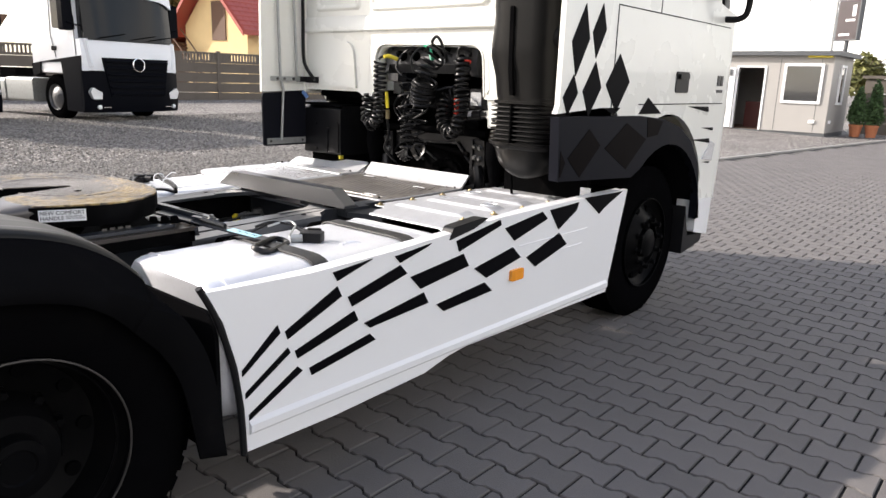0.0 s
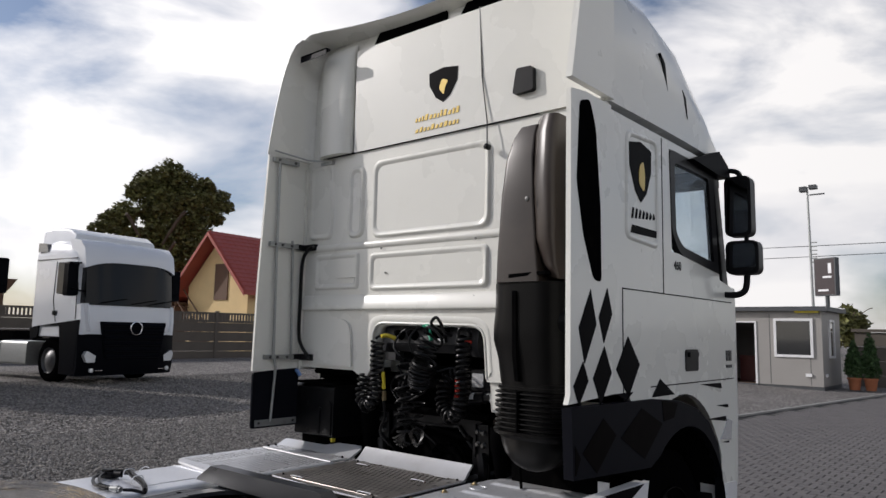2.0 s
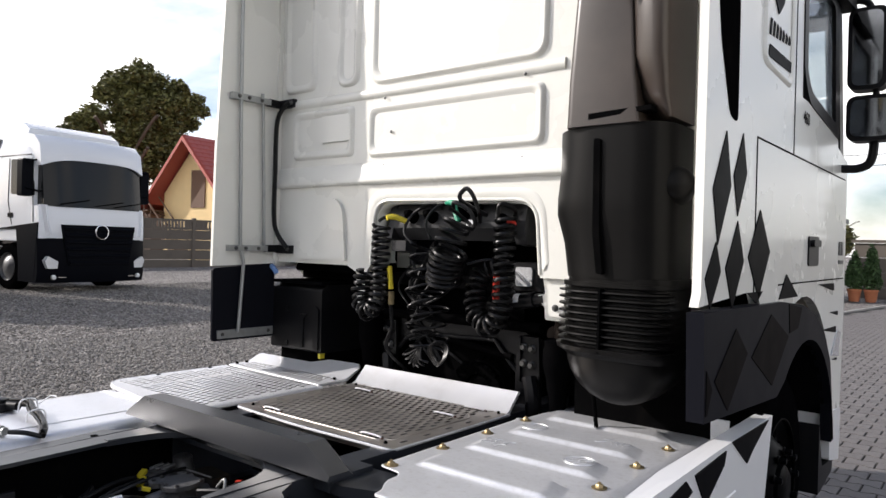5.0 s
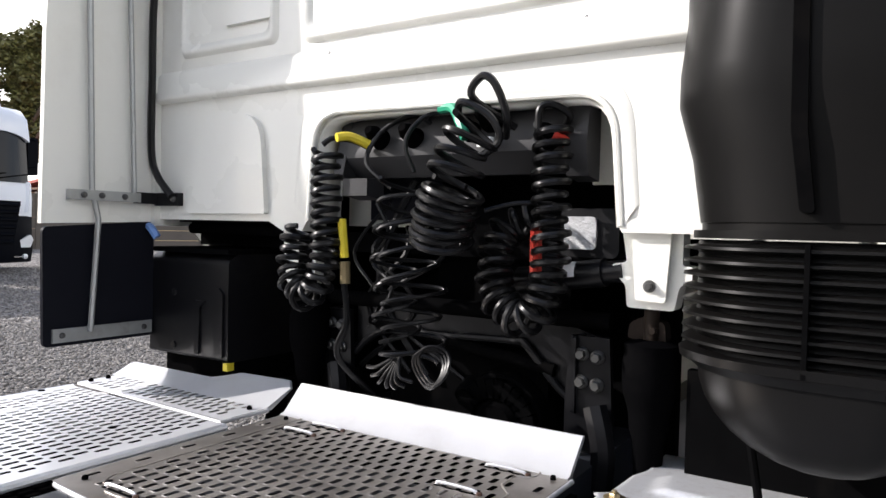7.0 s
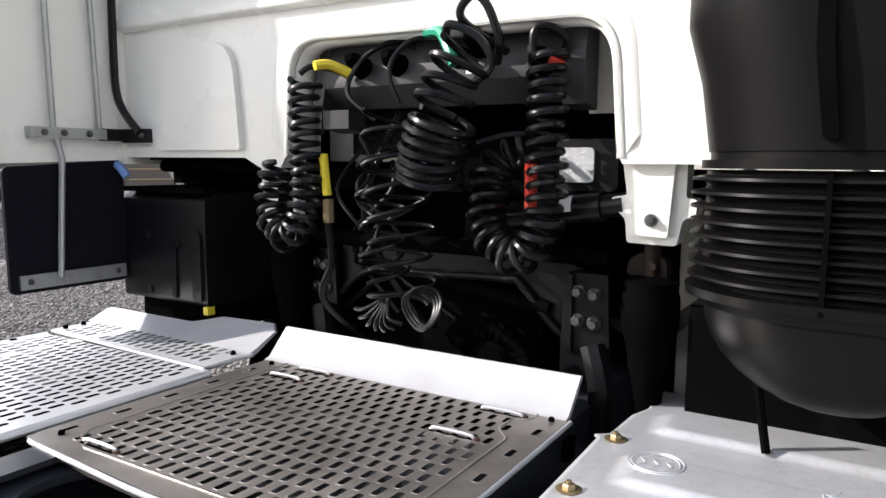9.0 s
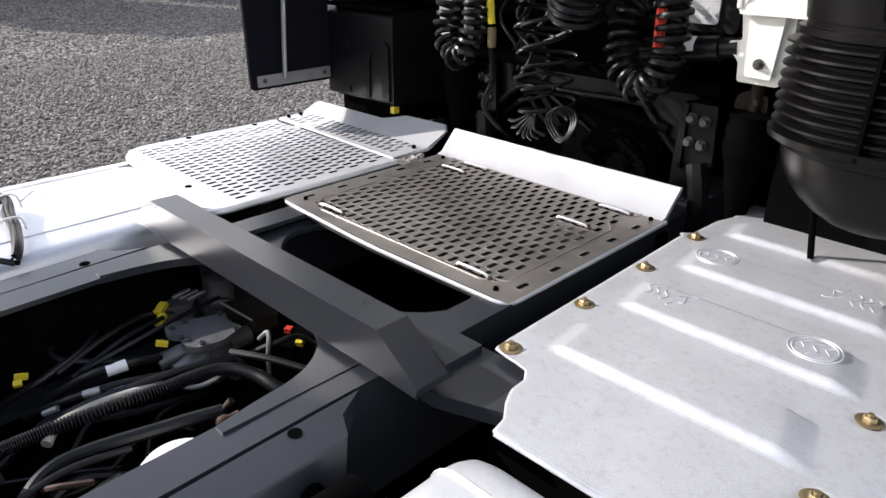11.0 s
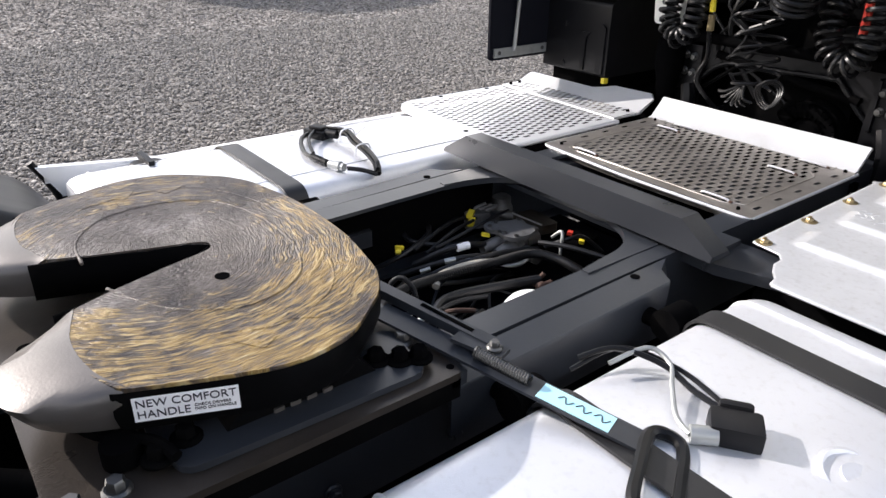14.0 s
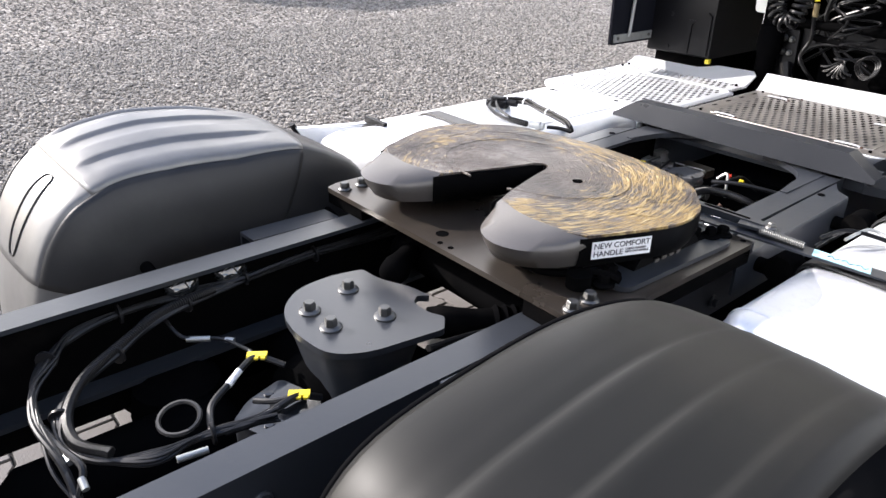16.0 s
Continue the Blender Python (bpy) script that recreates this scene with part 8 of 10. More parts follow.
    apart("yellow_tag", truck, YELLOW, lambda bm: [box(bm, -a, a, -b, b, 0, 0.010, pose(*p)) for a, b, p in ((0.013, 0.0065, (-0.182, 1.592, 0.722, 0, 15, 60)), (0.013, 0.0065, (-0.283, 1.33, 0.710, 0, 10, 70)), (0.008, 0.006, (-0.274, 1.320, 0.704, 30, 0, 70)))], "yellow hose tag", gap=-0.02)
    solid("white_tag", truck, LABELW, lambda bm: cyl(bm, (-0.163, 1.462, 0.724), (-0.154, 1.502, 0.727), 0.0125, seg=14), "white hose sleeve")
    apart("steel_pipe", truck, GALV, lambda bm: [tube(bm, spline(p, 6), r) for p, r in (([(-0.10, 1.58, 0.66), (-0.075, 1.61, 0.655), (-0.05, 1.64, 0.67), (-0.045, 1.67, 0.69)], 0.006), ([(-0.055, 1.765, 0.72), (-0.02, 1.77, 0.75), (-0.005, 1.755, 0.70), (0.0, 1.75, 0.66)], 0.0055))], "bright metal pipe", gap=-0.02)
    apart("cable_plug", truck, RED, lambda bm: [box(bm, -0.008, 0.008, -0.009, 0.009, 0, 0.012, pose(-0.045, 1.838, 0.712, 0, 0, 30))], "red cable plug")
    apart("cable_plug", truck, YELLOW, lambda bm: [box(bm, -0.008, 0.008, -0.009, 0.009, 0, 0.014, pose(0.012, 1.832, 0.708, 20, 0, 30))], "yellow cable plug")
    apart("cable_plug", truck, DARK, lambda bm: [box(bm, -0.045, 0.035, -0.02, 0.03, 0, 0.03, pose(-0.005, 1.87, 0.69, 0, 0, 25)), box(bm, -0.02, 0.02, -0.02, 0.02, 0, 0.03, pose(-0.005, 1.81, 0.68, 0, 0, 25))], "black cable plug", soft=0.005)
    apart("rusty_union", truck, RUST, lambda bm: [lathe(bm, (0.075, 1.575, 0.655), (0.3, 0.9, 0.2), ((0.009, 0), (0.015, 0.008), (0.015, 0.02), (0.010, 0.03), (0.010, 0.05)), 12), cyl(bm, (0.035, 1.60, 0.64), (0.055, 1.625, 0.68), 0.008, seg=10), tube(bm, spline([(0.03, 1.26, 0.66), (0.06, 1.28, 0.675), (0.085, 1.33, 0.67)], 5), 0.007)], "rusty pipe union", soft=0.004)
    apart("small_bracket", truck, BEAMM, lambda bm: [prism(bm, rounded([(-0.425, 1.215), (-0.375, 1.205), (-0.365, 1.285), (-0.415, 1.295)], 0.006, 3), "z", 0.748, 0.753), prism(bm, [(1.205, 0.70), (1.285, 0.70), (1.285, 0.752), (1.205, 0.752)], "x", -0.370, -0.365)], "small dark bracket", soft=0.002)
    # rear of the frame: wiring bundle sweeping round
    def bundle(bm):
        rng = random.Random(3)
        wide = [(-0.365, 0.42, 0.77), (-0.36, 0.10, 0.77), (-0.352, -0.13, 0.765), (-0.352, -0.25, 0.765), (-0.365, -0.46, 0.765), (-0.345, -0.57, 0.755), (-0.29, -0.635, 0.745), (-0.205, -0.685, 0.735), (-0.10, -0.702, 0.725), (0.02, -0.700, 0.70), (0.09, -0.685, 0.66)]
        tight = [(-0.365, 0.42, 0.76), (-0.36, 0.05, 0.765), (-0.352, -0.13, 0.76), (-0.30, -0.365, 0.755), (-0.235, -0.50, 0.735), (-0.185, -0.60, 0.72), (-0.115, -0.655, 0.705), (-0.03, -0.665, 0.69), (0.05, -0.62, 0.685), (0.105, -0.53, 0.685), (0.10, -0.46, 0.69), (0.12, -0.39, 0.695), (0.145, -0.29, 0.70)]
        for k in range(17):
            base = wide if k < 6 else tight
            pts = [Vector(p) + Vector((rng.uniform(-1, 1), rng.uniform(-1, 1), rng.uniform(-0.8, 0.8))) * (0.007 + 0.010 * (i % 3 == 0)) for i, p in enumerate(base)]
            tube(bm, spline(pts, 7), 0.008 if k in (2, 8) else rng.choice((0.0032, 0.004, 0.005)), 7)
    apart("wiring_cable", truck, TRUNKM, bundle, "black cable of the wiring bundle", gap=-2.0)
    def corrugated(bm):
        pts = spline([(-0.325, -0.22, 0.775), (-0.30, -0.36, 0.77), (-0.235, -0.50, 0.75), (-0.18, -0.59, 0.735), (-0.10, -0.645, 0.715), (-0.02, -0.650, 0.70), (0.05, -0.605, 0.70)], 26)
        for p, q in zip(pts, pts[1:]):
            lathe(bm, p, q - p, ((0.0105, 0), (0.0125, 0.0015), (0.0125, 0.003), (0.0105, 0.0045)), 8)
    tagged(solid("corrugated_sleeve", truck, TRUNKM, corrugated), "corrugated black cable sleeve", kind="stuff")
    def ties(bm):
        for c, d in (((-0.362, 0.10, 0.765), (0, 1, 0)), ((-0.354, -0.12, 0.765), (0.1, 1, 0)), ((-0.32, -0.30, 0.76), (-0.4, 1, 0)), ((-0.362, -0.45, 0.765), (0, 1, 0)), ((-0.29, -0.635, 0.745), (-0.8, 0.5, 0)), ((-0.115, -0.655, 0.708), (0.8, -0.3, -0.2)), ((-0.235, -0.50, 0.735), (-0.5, 0.8, 0)), ((0.11, -0.42, 0.69), (0.2, 1, 0))):
            lathe(bm, c, d, ((0.021, -0.004), (0.024, -0.003), (0.024, 0.003), (0.021, 0.004)), 14)
    apart("cable_tie", truck, PLASTIC, ties)
    def thin(bm):
        tube(bm, spline([(-0.31, -0.36, 0.74), (-0.25, -0.34, 0.71), (-0.20, -0.27, 0.705), (-0.14, -0.24, 0.70), (-0.10, -0.23, 0.70)], 8), 0.005)
        tube(bm, spline([(0.10, -0.42, 0.69), (0.03, -0.39, 0.695), (-0.012, -0.334, 0.70), (-0.045, -0.285, 0.705), (-0.075, -0.23, 0.70), (-0.03, -0.18, 0.68)], 8), 0.008)
        tube(bm, spline([(0.12, -0.40, 0.69), (0.142, -0.325, 0.70), (0.134, -0.284, 0.705), (0.12, -0.225, 0.70), (0.12, -0.17, 0.67)], 8), 0.009)
        tube(bm, spline([(0.05, -0.30, 0.68), (0.09, -0.27, 0.69), (0.12, -0.22, 0.70)], 8), 0.007)
        tube(bm, [(0.03 + 0.052 * math.cos(a), -0.46 + 0.042 * math.sin(a), 0.70 + 0.008 * math.sin(a)) for a in np.linspace(0, 6.28, 24, endpoint=False)], 0.0055, 6, True)
        tube(bm, spline([(0.09, -0.685, 0.66), (0.06, -0.66, 0.70), (-0.02, -0.68, 0.705), (-0.11, -0.69, 0.70)], 8), 0.0075)
    apart("thin_cable", truck, TRUNKM, thin, gap=-2.0)
    apart("sleeve_tag", truck, LABELW, lambda bm: [cyl(bm, a, b, 0.0085, seg=12) for a, b in (((-0.012, -0.332, 0.70), (-0.042, -0.290, 0.705)), ((0.142, -0.325, 0.70), (0.134, -0.284, 0.705)))], "white cable sleeve", gap=-0.01)
    apart("cable_collar", truck, GALV, lambda bm: [cyl(bm, a, b, 0.0075, seg=10) for a, b in (((-0.245, -0.335, 0.705), (-0.212, -0.287, 0.705)), ((-0.188, -0.258, 0.703), (-0.172, -0.243, 0.702)), ((-0.105, -0.69, 0.70), (0.03, -0.675, 0.70)), ((0.075, -0.668, 0.69), (0.10, -0.668, 0.68)), ((0.15, -0.51, 0.70), (0.16, -0.45, 0.70)))], "grey cable collar", gap=-0.01)
    def flag(bm):
        for p in ((-0.077, -0.228, 0.700, 0, 0, 55), (0.118, -0.222, 0.700, 0, 0, 55)):
            m = pose(*p)
            box(bm, -0.024, 0.024, -0.010, 0.010, 0, 0.008, m)
            for k in (-1, 0, 1):
                box(bm, k * 0.016 - 0.005, k * 0.016 + 0.005, -0.018, -0.008, 0.001, 0.007, m)
    apart("yellow_tag", truck, YELLOW, flag, "toothed yellow cable tag", gap=0.004)
    solid("axle_unit", truck, BEAMM, lambda bm: [prism(bm, rounded([(-0.02, -0.20), (0.10, -0.16), (0.17, -0.20), (0.15, -0.32), (0.06, -0.36), (0.01, -0.30)], 0.02), "z", 0.60, 0.655), prism(bm, rounded([(0.03, -0.20), (0.10, -0.19), (0.11, -0.26), (0.05, -0.27)], 0.015), "z", 0.655, 0.672), *[lathe(bm, (x, y, 0.655), (0, 0, 1), ((0.012, 0), (0.011, 0.006), (0.0, 0.007)), 10) for x, y in ((0.02, -0.25), (0.13, -0.22), (0.12, -0.30))]], "dark blue-grey axle casting", soft=0.006)
    # black cylinders added to cover lit paving under the rear frame
    apart("air_tank", truck, DARK, lambda bm: [lathe(bm, (x, -0.82, 0.44), (0, 1, 0), ((0.04, 0), (0.10, 0.02), (0.13, 0.06), (0.13, 0.50), (0.10, 0.54), (0.04, 0.56)), 24) for x in (-0.15, 0.15)], "black cylinder added to fill the dark under the frame")
    apart("air_bag", truck, RUBBER, lambda bm: [lathe(bm, (s * 0.30, -0.36, 0.36), (0, 0, 1), ((0.08, 0), (0.12, 0.04), (0.125, 0.12), (0.11, 0.2), (0.07, 0.22)), 24) for s in (1, -1)], "black air bag")
    for y in (-0.285, -0.150):
        rb = solid("round_breather", truck, BLACKGLASS, lambda bm: lathe(bm, (-0.392, y, 0.785), (0.75, 0, 0.62), ((0.050, 0), (0.050, 0.012), (0.042, 0.022), (0.022, 0.030), (0.0, 0.032)), 26), "glossy round breather cap", smooth=60)
        solid("breather_wire", rb, STEEL, lambda bm: [tube(bm, spline([Vector((-0.392, y, 0.785)) + Vector((0.62, 0, -0.75)) * (0.052 * a) + Vector((0, 1, 0)) * (0.052 * b) + Vector((0.75, 0, 0.62)) * h for a, b, h in ((-c, -e, 0.01), (-c * 0.4, -e * 0.4, 0.032), (c * 0.4, e * 0.4, 0.032), (c, e, 0.01))], 5), 0.0016, 5) for c, e in ((0.9, 0.35), (-0.35, 0.9))], "wire clip")
    solid("drain_line", truck, HOSE, lambda bm: tube(bm, spline([(0.30, 0.0, 0.83), (0.28, 0.12, 0.80), (0.30, 0.25, 0.79)], 6), 0.008))


bay()


# ---- the yard ----
def gravel_material():
    """Crushed stone: small cells of differing greys and browns, with relief and larger patches."""
    m, nodes, links, bsdf = base_mat("gravel_ground")
    co = nodes.new("ShaderNodeTexCoord")
    vor = nodes.new("ShaderNodeTexVoronoi")
    vor.inputs["Scale"].default_value = 30.0
    big = nodes.new("ShaderNodeTexNoise")
    big.inputs["Scale"].default_value, big.inputs["Detail"].default_value = 0.5, 6.0
    fine = nodes.new("ShaderNodeTexNoise")
    fine.inputs["Scale"].default_value, fine.inputs["Detail"].default_value = 60.0, 4.0
    for n in (vor, big, fine):
        links.new(co.outputs["Object"], n.inputs["Vector"])
    sep = nodes.new("ShaderNodeSeparateColor")
    links.new(vor.outputs["Color"], sep.inputs[0])
    ramp = nodes.new("ShaderNodeValToRGB")
    el = ramp.color_ramp.elements
    el[0].position, el[0].color = 0.0, (0.060, 0.054, 0.051, 1)
    el[1].position, el[1].color = 1.0, (0.48, 0.455, 0.43, 1)
    for p, c in ((0.35, (0.155, 0.141, 0.131, 1)), (0.6, (0.225, 0.20, 0.178, 1)), (0.8, (0.345, 0.32, 0.295, 1))):
        e = el.new(p)
        e.color = c
    links.new(sep.outputs[0], ramp.inputs["Fac"])
    mix = nodes.new("ShaderNodeMixRGB")
    mix.blend_type = "MULTIPLY"
    mix.inputs["Fac"].default_value = 0.55
    rr = nodes.new("ShaderNodeMapRange")
    rr.inputs["From Min"].default_value, rr.inputs["From Max"].default_value, rr.inputs["To Min"].default_value, rr.inputs["To Max"].default_value = 0.3, 0.7, 0.45, 1.0
    links.new(big.outputs["Fac"], rr.inputs["Value"])
    links.new(ramp.outputs["Color"], mix.inputs[1])
    links.new(rr.outputs["Result"], mix.inputs[2])
    links.new(mix.outputs["Color"], bsdf.inputs["Base Color"])
    bsdf.inputs["Roughness"].default_value = 0.9
    add = nodes.new("ShaderNodeMath")
    add.operation = "MULTIPLY_ADD"
    links.new(fine.outputs["Fac"], add.inputs[0])
    add.inputs[1].default_value = 0.4
    inv = nodes.new("ShaderNodeMath")
    inv.operation = "SUBTRACT"
    inv.inputs[0].default_value = 1.0
    links.new(vor.outputs["Distance"], inv.inputs[1])
    links.new(inv.outputs[0], add.inputs[2])
    bp = nodes.new("ShaderNodeBump")
    bp.inputs["Strength"].default_value, bp.inputs["Distance"].default_value = 1.0, 0.03
    links.new(add.outputs[0], bp.inputs["Height"])
    links.new(bp.outputs["Normal"], bsdf.inputs["Normal"])
    return m


GRAVELM = gravel_material()
STONEM = mat("gravel_stones", (0.215, 0.20, 0.183), 0.85, var=0.15, scale=40, island=0.55)
PAVERM = mat("paver_concrete", (0.129, 0.119, 0.114), 0.85, var=0.15, scale=5, bump=0.4, bscale=160, dirt=(0.125, 0.115, 0.111), dscale=1.3, dlow=0.5, dhigh=0.75, dmax=0.5, island=0.09)
JOINTM = mat("joint_sand", (0.008, 0.0075, 0.007), 0.95, var=0.3, scale=30)
KERBM = mat("kerb_concrete", (0.32, 0.31, 0.29), 0.85, var=0.15, scale=8, bump=0.2)
FENCEM = mat("concrete_fence", (0.115, 0.098, 0.082), 0.9, var=0.15, scale=3, bump=0.3, bscale=60, dirt=(0.075, 0.066, 0.056), dscale=1.5, dmax=0.5)


def edge_x(y):
    """The border between gravel and paving."""
    return -2.3 if y < 14 else -2.3 + (y - 14) * 0.155


def rise(x, y):
    """Lifts the yard towards the parked trucks and the office to fit the camera's view."""
    return 0.36 * np.clip((-2.3 - x) / 11.7, 0, 1) + 0.12 * np.clip((y - 10.0) / 13.0, 0, 1)


def ground():
    bm = bmesh.new()
    xs = [-1500.0, -300.0, -60.0, -30.0, -14.0, -2.3, 8.0, 40.0, 300.0, 1500.0]
    ys = [-1500.0, -300.0, -40.0, 0.0, 10.0, 14.0, 18.0, 23.0, 60.0, 300.0, 1500.0]
    grid = [[bm.verts.new((x, y, float(rise(x, y)) - 0.02)) for y in ys] for x in xs]
    for a, b in zip(grid, grid[1:]):
        for j in range(len(ys) - 1):
            bm.faces.new((a[j], b[j], b[j + 1], a[j + 1]))
    tagged(part("ground", bm, GRAVELM), "grey crushed gravel yard", "ground", kind="structure")


ground()


def gravel_stones():
    rng = np.random.default_rng(5)
    n1, n2 = 95000, 45000
    n = n1 + n2
    y = np.concatenate([rng.uniform(-2.5, 9.0, n1), rng.uniform(-4.0, 18.0, n2)])
    d = np.concatenate([rng.random(n1) * 0.42, 0.35 + 0.65 * rng.random(n2)])
    x = -2.32 - d * 13.0
    x = np.where(y > 14, x + (y - 14) * 0.155, x)
    r = rng.uniform(0.007, 0.020, n) * (1 + 0.5 * d)
    base = np.array([(1, 0, -0.3), (-0.5, 0.87, -0.3), (-0.5, -0.87, -0.3), (0.35, 0.6, 0.55), (0.35, -0.6, 0.55), (-0.7, 0.0, 0.55)])
    tri = np.array([(0, 3, 4), (1, 5, 3), (2, 4, 5), (3, 5, 4), (0, 1, 3), (1, 2, 5), (2, 0, 4)])
    a = rng.uniform(0, 6.28, n)
    jit = rng.uniform(0.7, 1.3, (n, 6, 3))
    v = base[None] * jit * r[:, None, None]
    c, s_ = np.cos(a)[:, None], np.sin(a)[:, None]
    vx = v[:, :, 0] * c - v[:, :, 1] * s_ + x[:, None]
    vy = v[:, :, 0] * s_ + v[:, :, 1] * c + y[:, None]
    vz = v[:, :, 2] * 0.8 - 0.018 + r[:, None] * 0.25 + rise(x, y)[:, None]
    verts = np.stack([vx, vy, vz], -1).reshape(-1, 3)
    faces = (tri[None] + (np.arange(n) * 6)[:, None, None]).reshape(-1, 3)
    me = bpy.data.meshes.new("gravel")
    me.from_pydata(verts.tolist(), [], faces.tolist())
    me.materials.append(STONEM)
    tagged(new("gravel", me), "loose grey and brown crushed stones", "gravel", kind="stuff")


def kerb():
    bm = bmesh.new()
    for y0 in np.arange(14.0, 34.0, 1.0):
        y1 = y0 + 0.992
        x0, x1 = edge_x(y0), edge_x(y1)
        up = float(rise(0.0, y0))
        vs = [bm.verts.new((p[0], p[1], p[2] + up)) for p in ((x0 - 0.04, y0, -0.05), (x0 + 0.04, y0, -0.05), (x0 + 0.04, y0, 0.035), (x0 - 0.04, y0, 0.035), (x1 - 0.04, y1, -0.05), (x1 + 0.04, y1, -0.05), (x1 + 0.04, y1, 0.035), (x1 - 0.04, y1, 0.035))]
        for f in ((0, 1, 2, 3), (7, 6, 5, 4), (0, 4, 5, 1), (1, 5, 6, 2), (2, 6, 7, 3), (3, 7, 4, 0)):
            bm.faces.new([vs[i] for i in f])
    tagged(part("kerb", bm, KERBM), "low concrete edging stones", "kerb", kind="structure")


kerb()


# ---- background ----
BRICKROOF = mat("red_metal_roof", (0.34, 0.060, 0.045), 0.45, var=0.12, scale=2, dirt=(0.22, 0.04, 0.03), dscale=2)
YELLOWWALL = mat("yellow_plaster", (0.72, 0.53, 0.27), 0.85, var=0.08, scale=2, bump=0.1, dirt=(0.55, 0.40, 0.22), dscale=1.2, dmax=0.4)
DARKRED = mat("dark_red_laminate", (0.10, 0.018, 0.014), 0.5, var=0.2, scale=5)
WOOD = mat("dark_wood", (0.11, 0.055, 0.03), 0.7, var=0.25, scale=6)
OFFICEM = mat("office_panel", (0.33, 0.315, 0.295), 0.5, var=0.05, scale=2, dirt=(0.27, 0.255, 0.235), dscale=1.0, dmax=0.3)
OFFTRIM = mat("office_dark_trim", (0.075, 0.08, 0.085), 0.5, var=0.1)
PVC = mat("white_window_frame", (0.80, 0.80, 0.80), 0.35, var=0.03)
CLAY = mat("terracotta_pot", (0.42, 0.15, 0.07), 0.8, var=0.15, scale=12)
LEAFM = mat("tree_leaves", (0.115, 0.115, 0.032), 0.6, var=0.35, scale=0.8, island=0.5)
CONIF = mat("conifer_needles", (0.035, 0.075, 0.020), 0.7, var=0.3, scale=4, island=0.45)
BARK = mat("bark", (0.10, 0.075, 0.055), 0.9, var=0.3, scale=8, bump=0.4, bscale=30)
TRUCKW = mat("parked_truck_white", (0.74, 0.76, 0.79), 0.25, var=0.03, scale=1.0, coat=0.4)
DIMGLASS = mat("dark_cab_glass", (0.010, 0.011, 0.012), 0.12, var=0.15, scale=1.5, spec=0.22)
TRUCKB = mat("parked_truck_black", (0.0035, 0.004, 0.006), 0.4, spec=0.03, var=0.1, scale=4)
CHROME = mat("chrome", (0.75, 0.75, 0.76), 0.12, 1.0, var=0.02)
BILL = mat("billboard_print", (0.035, 0.022, 0.024), 0.5, var=0.6, scale=2.2)


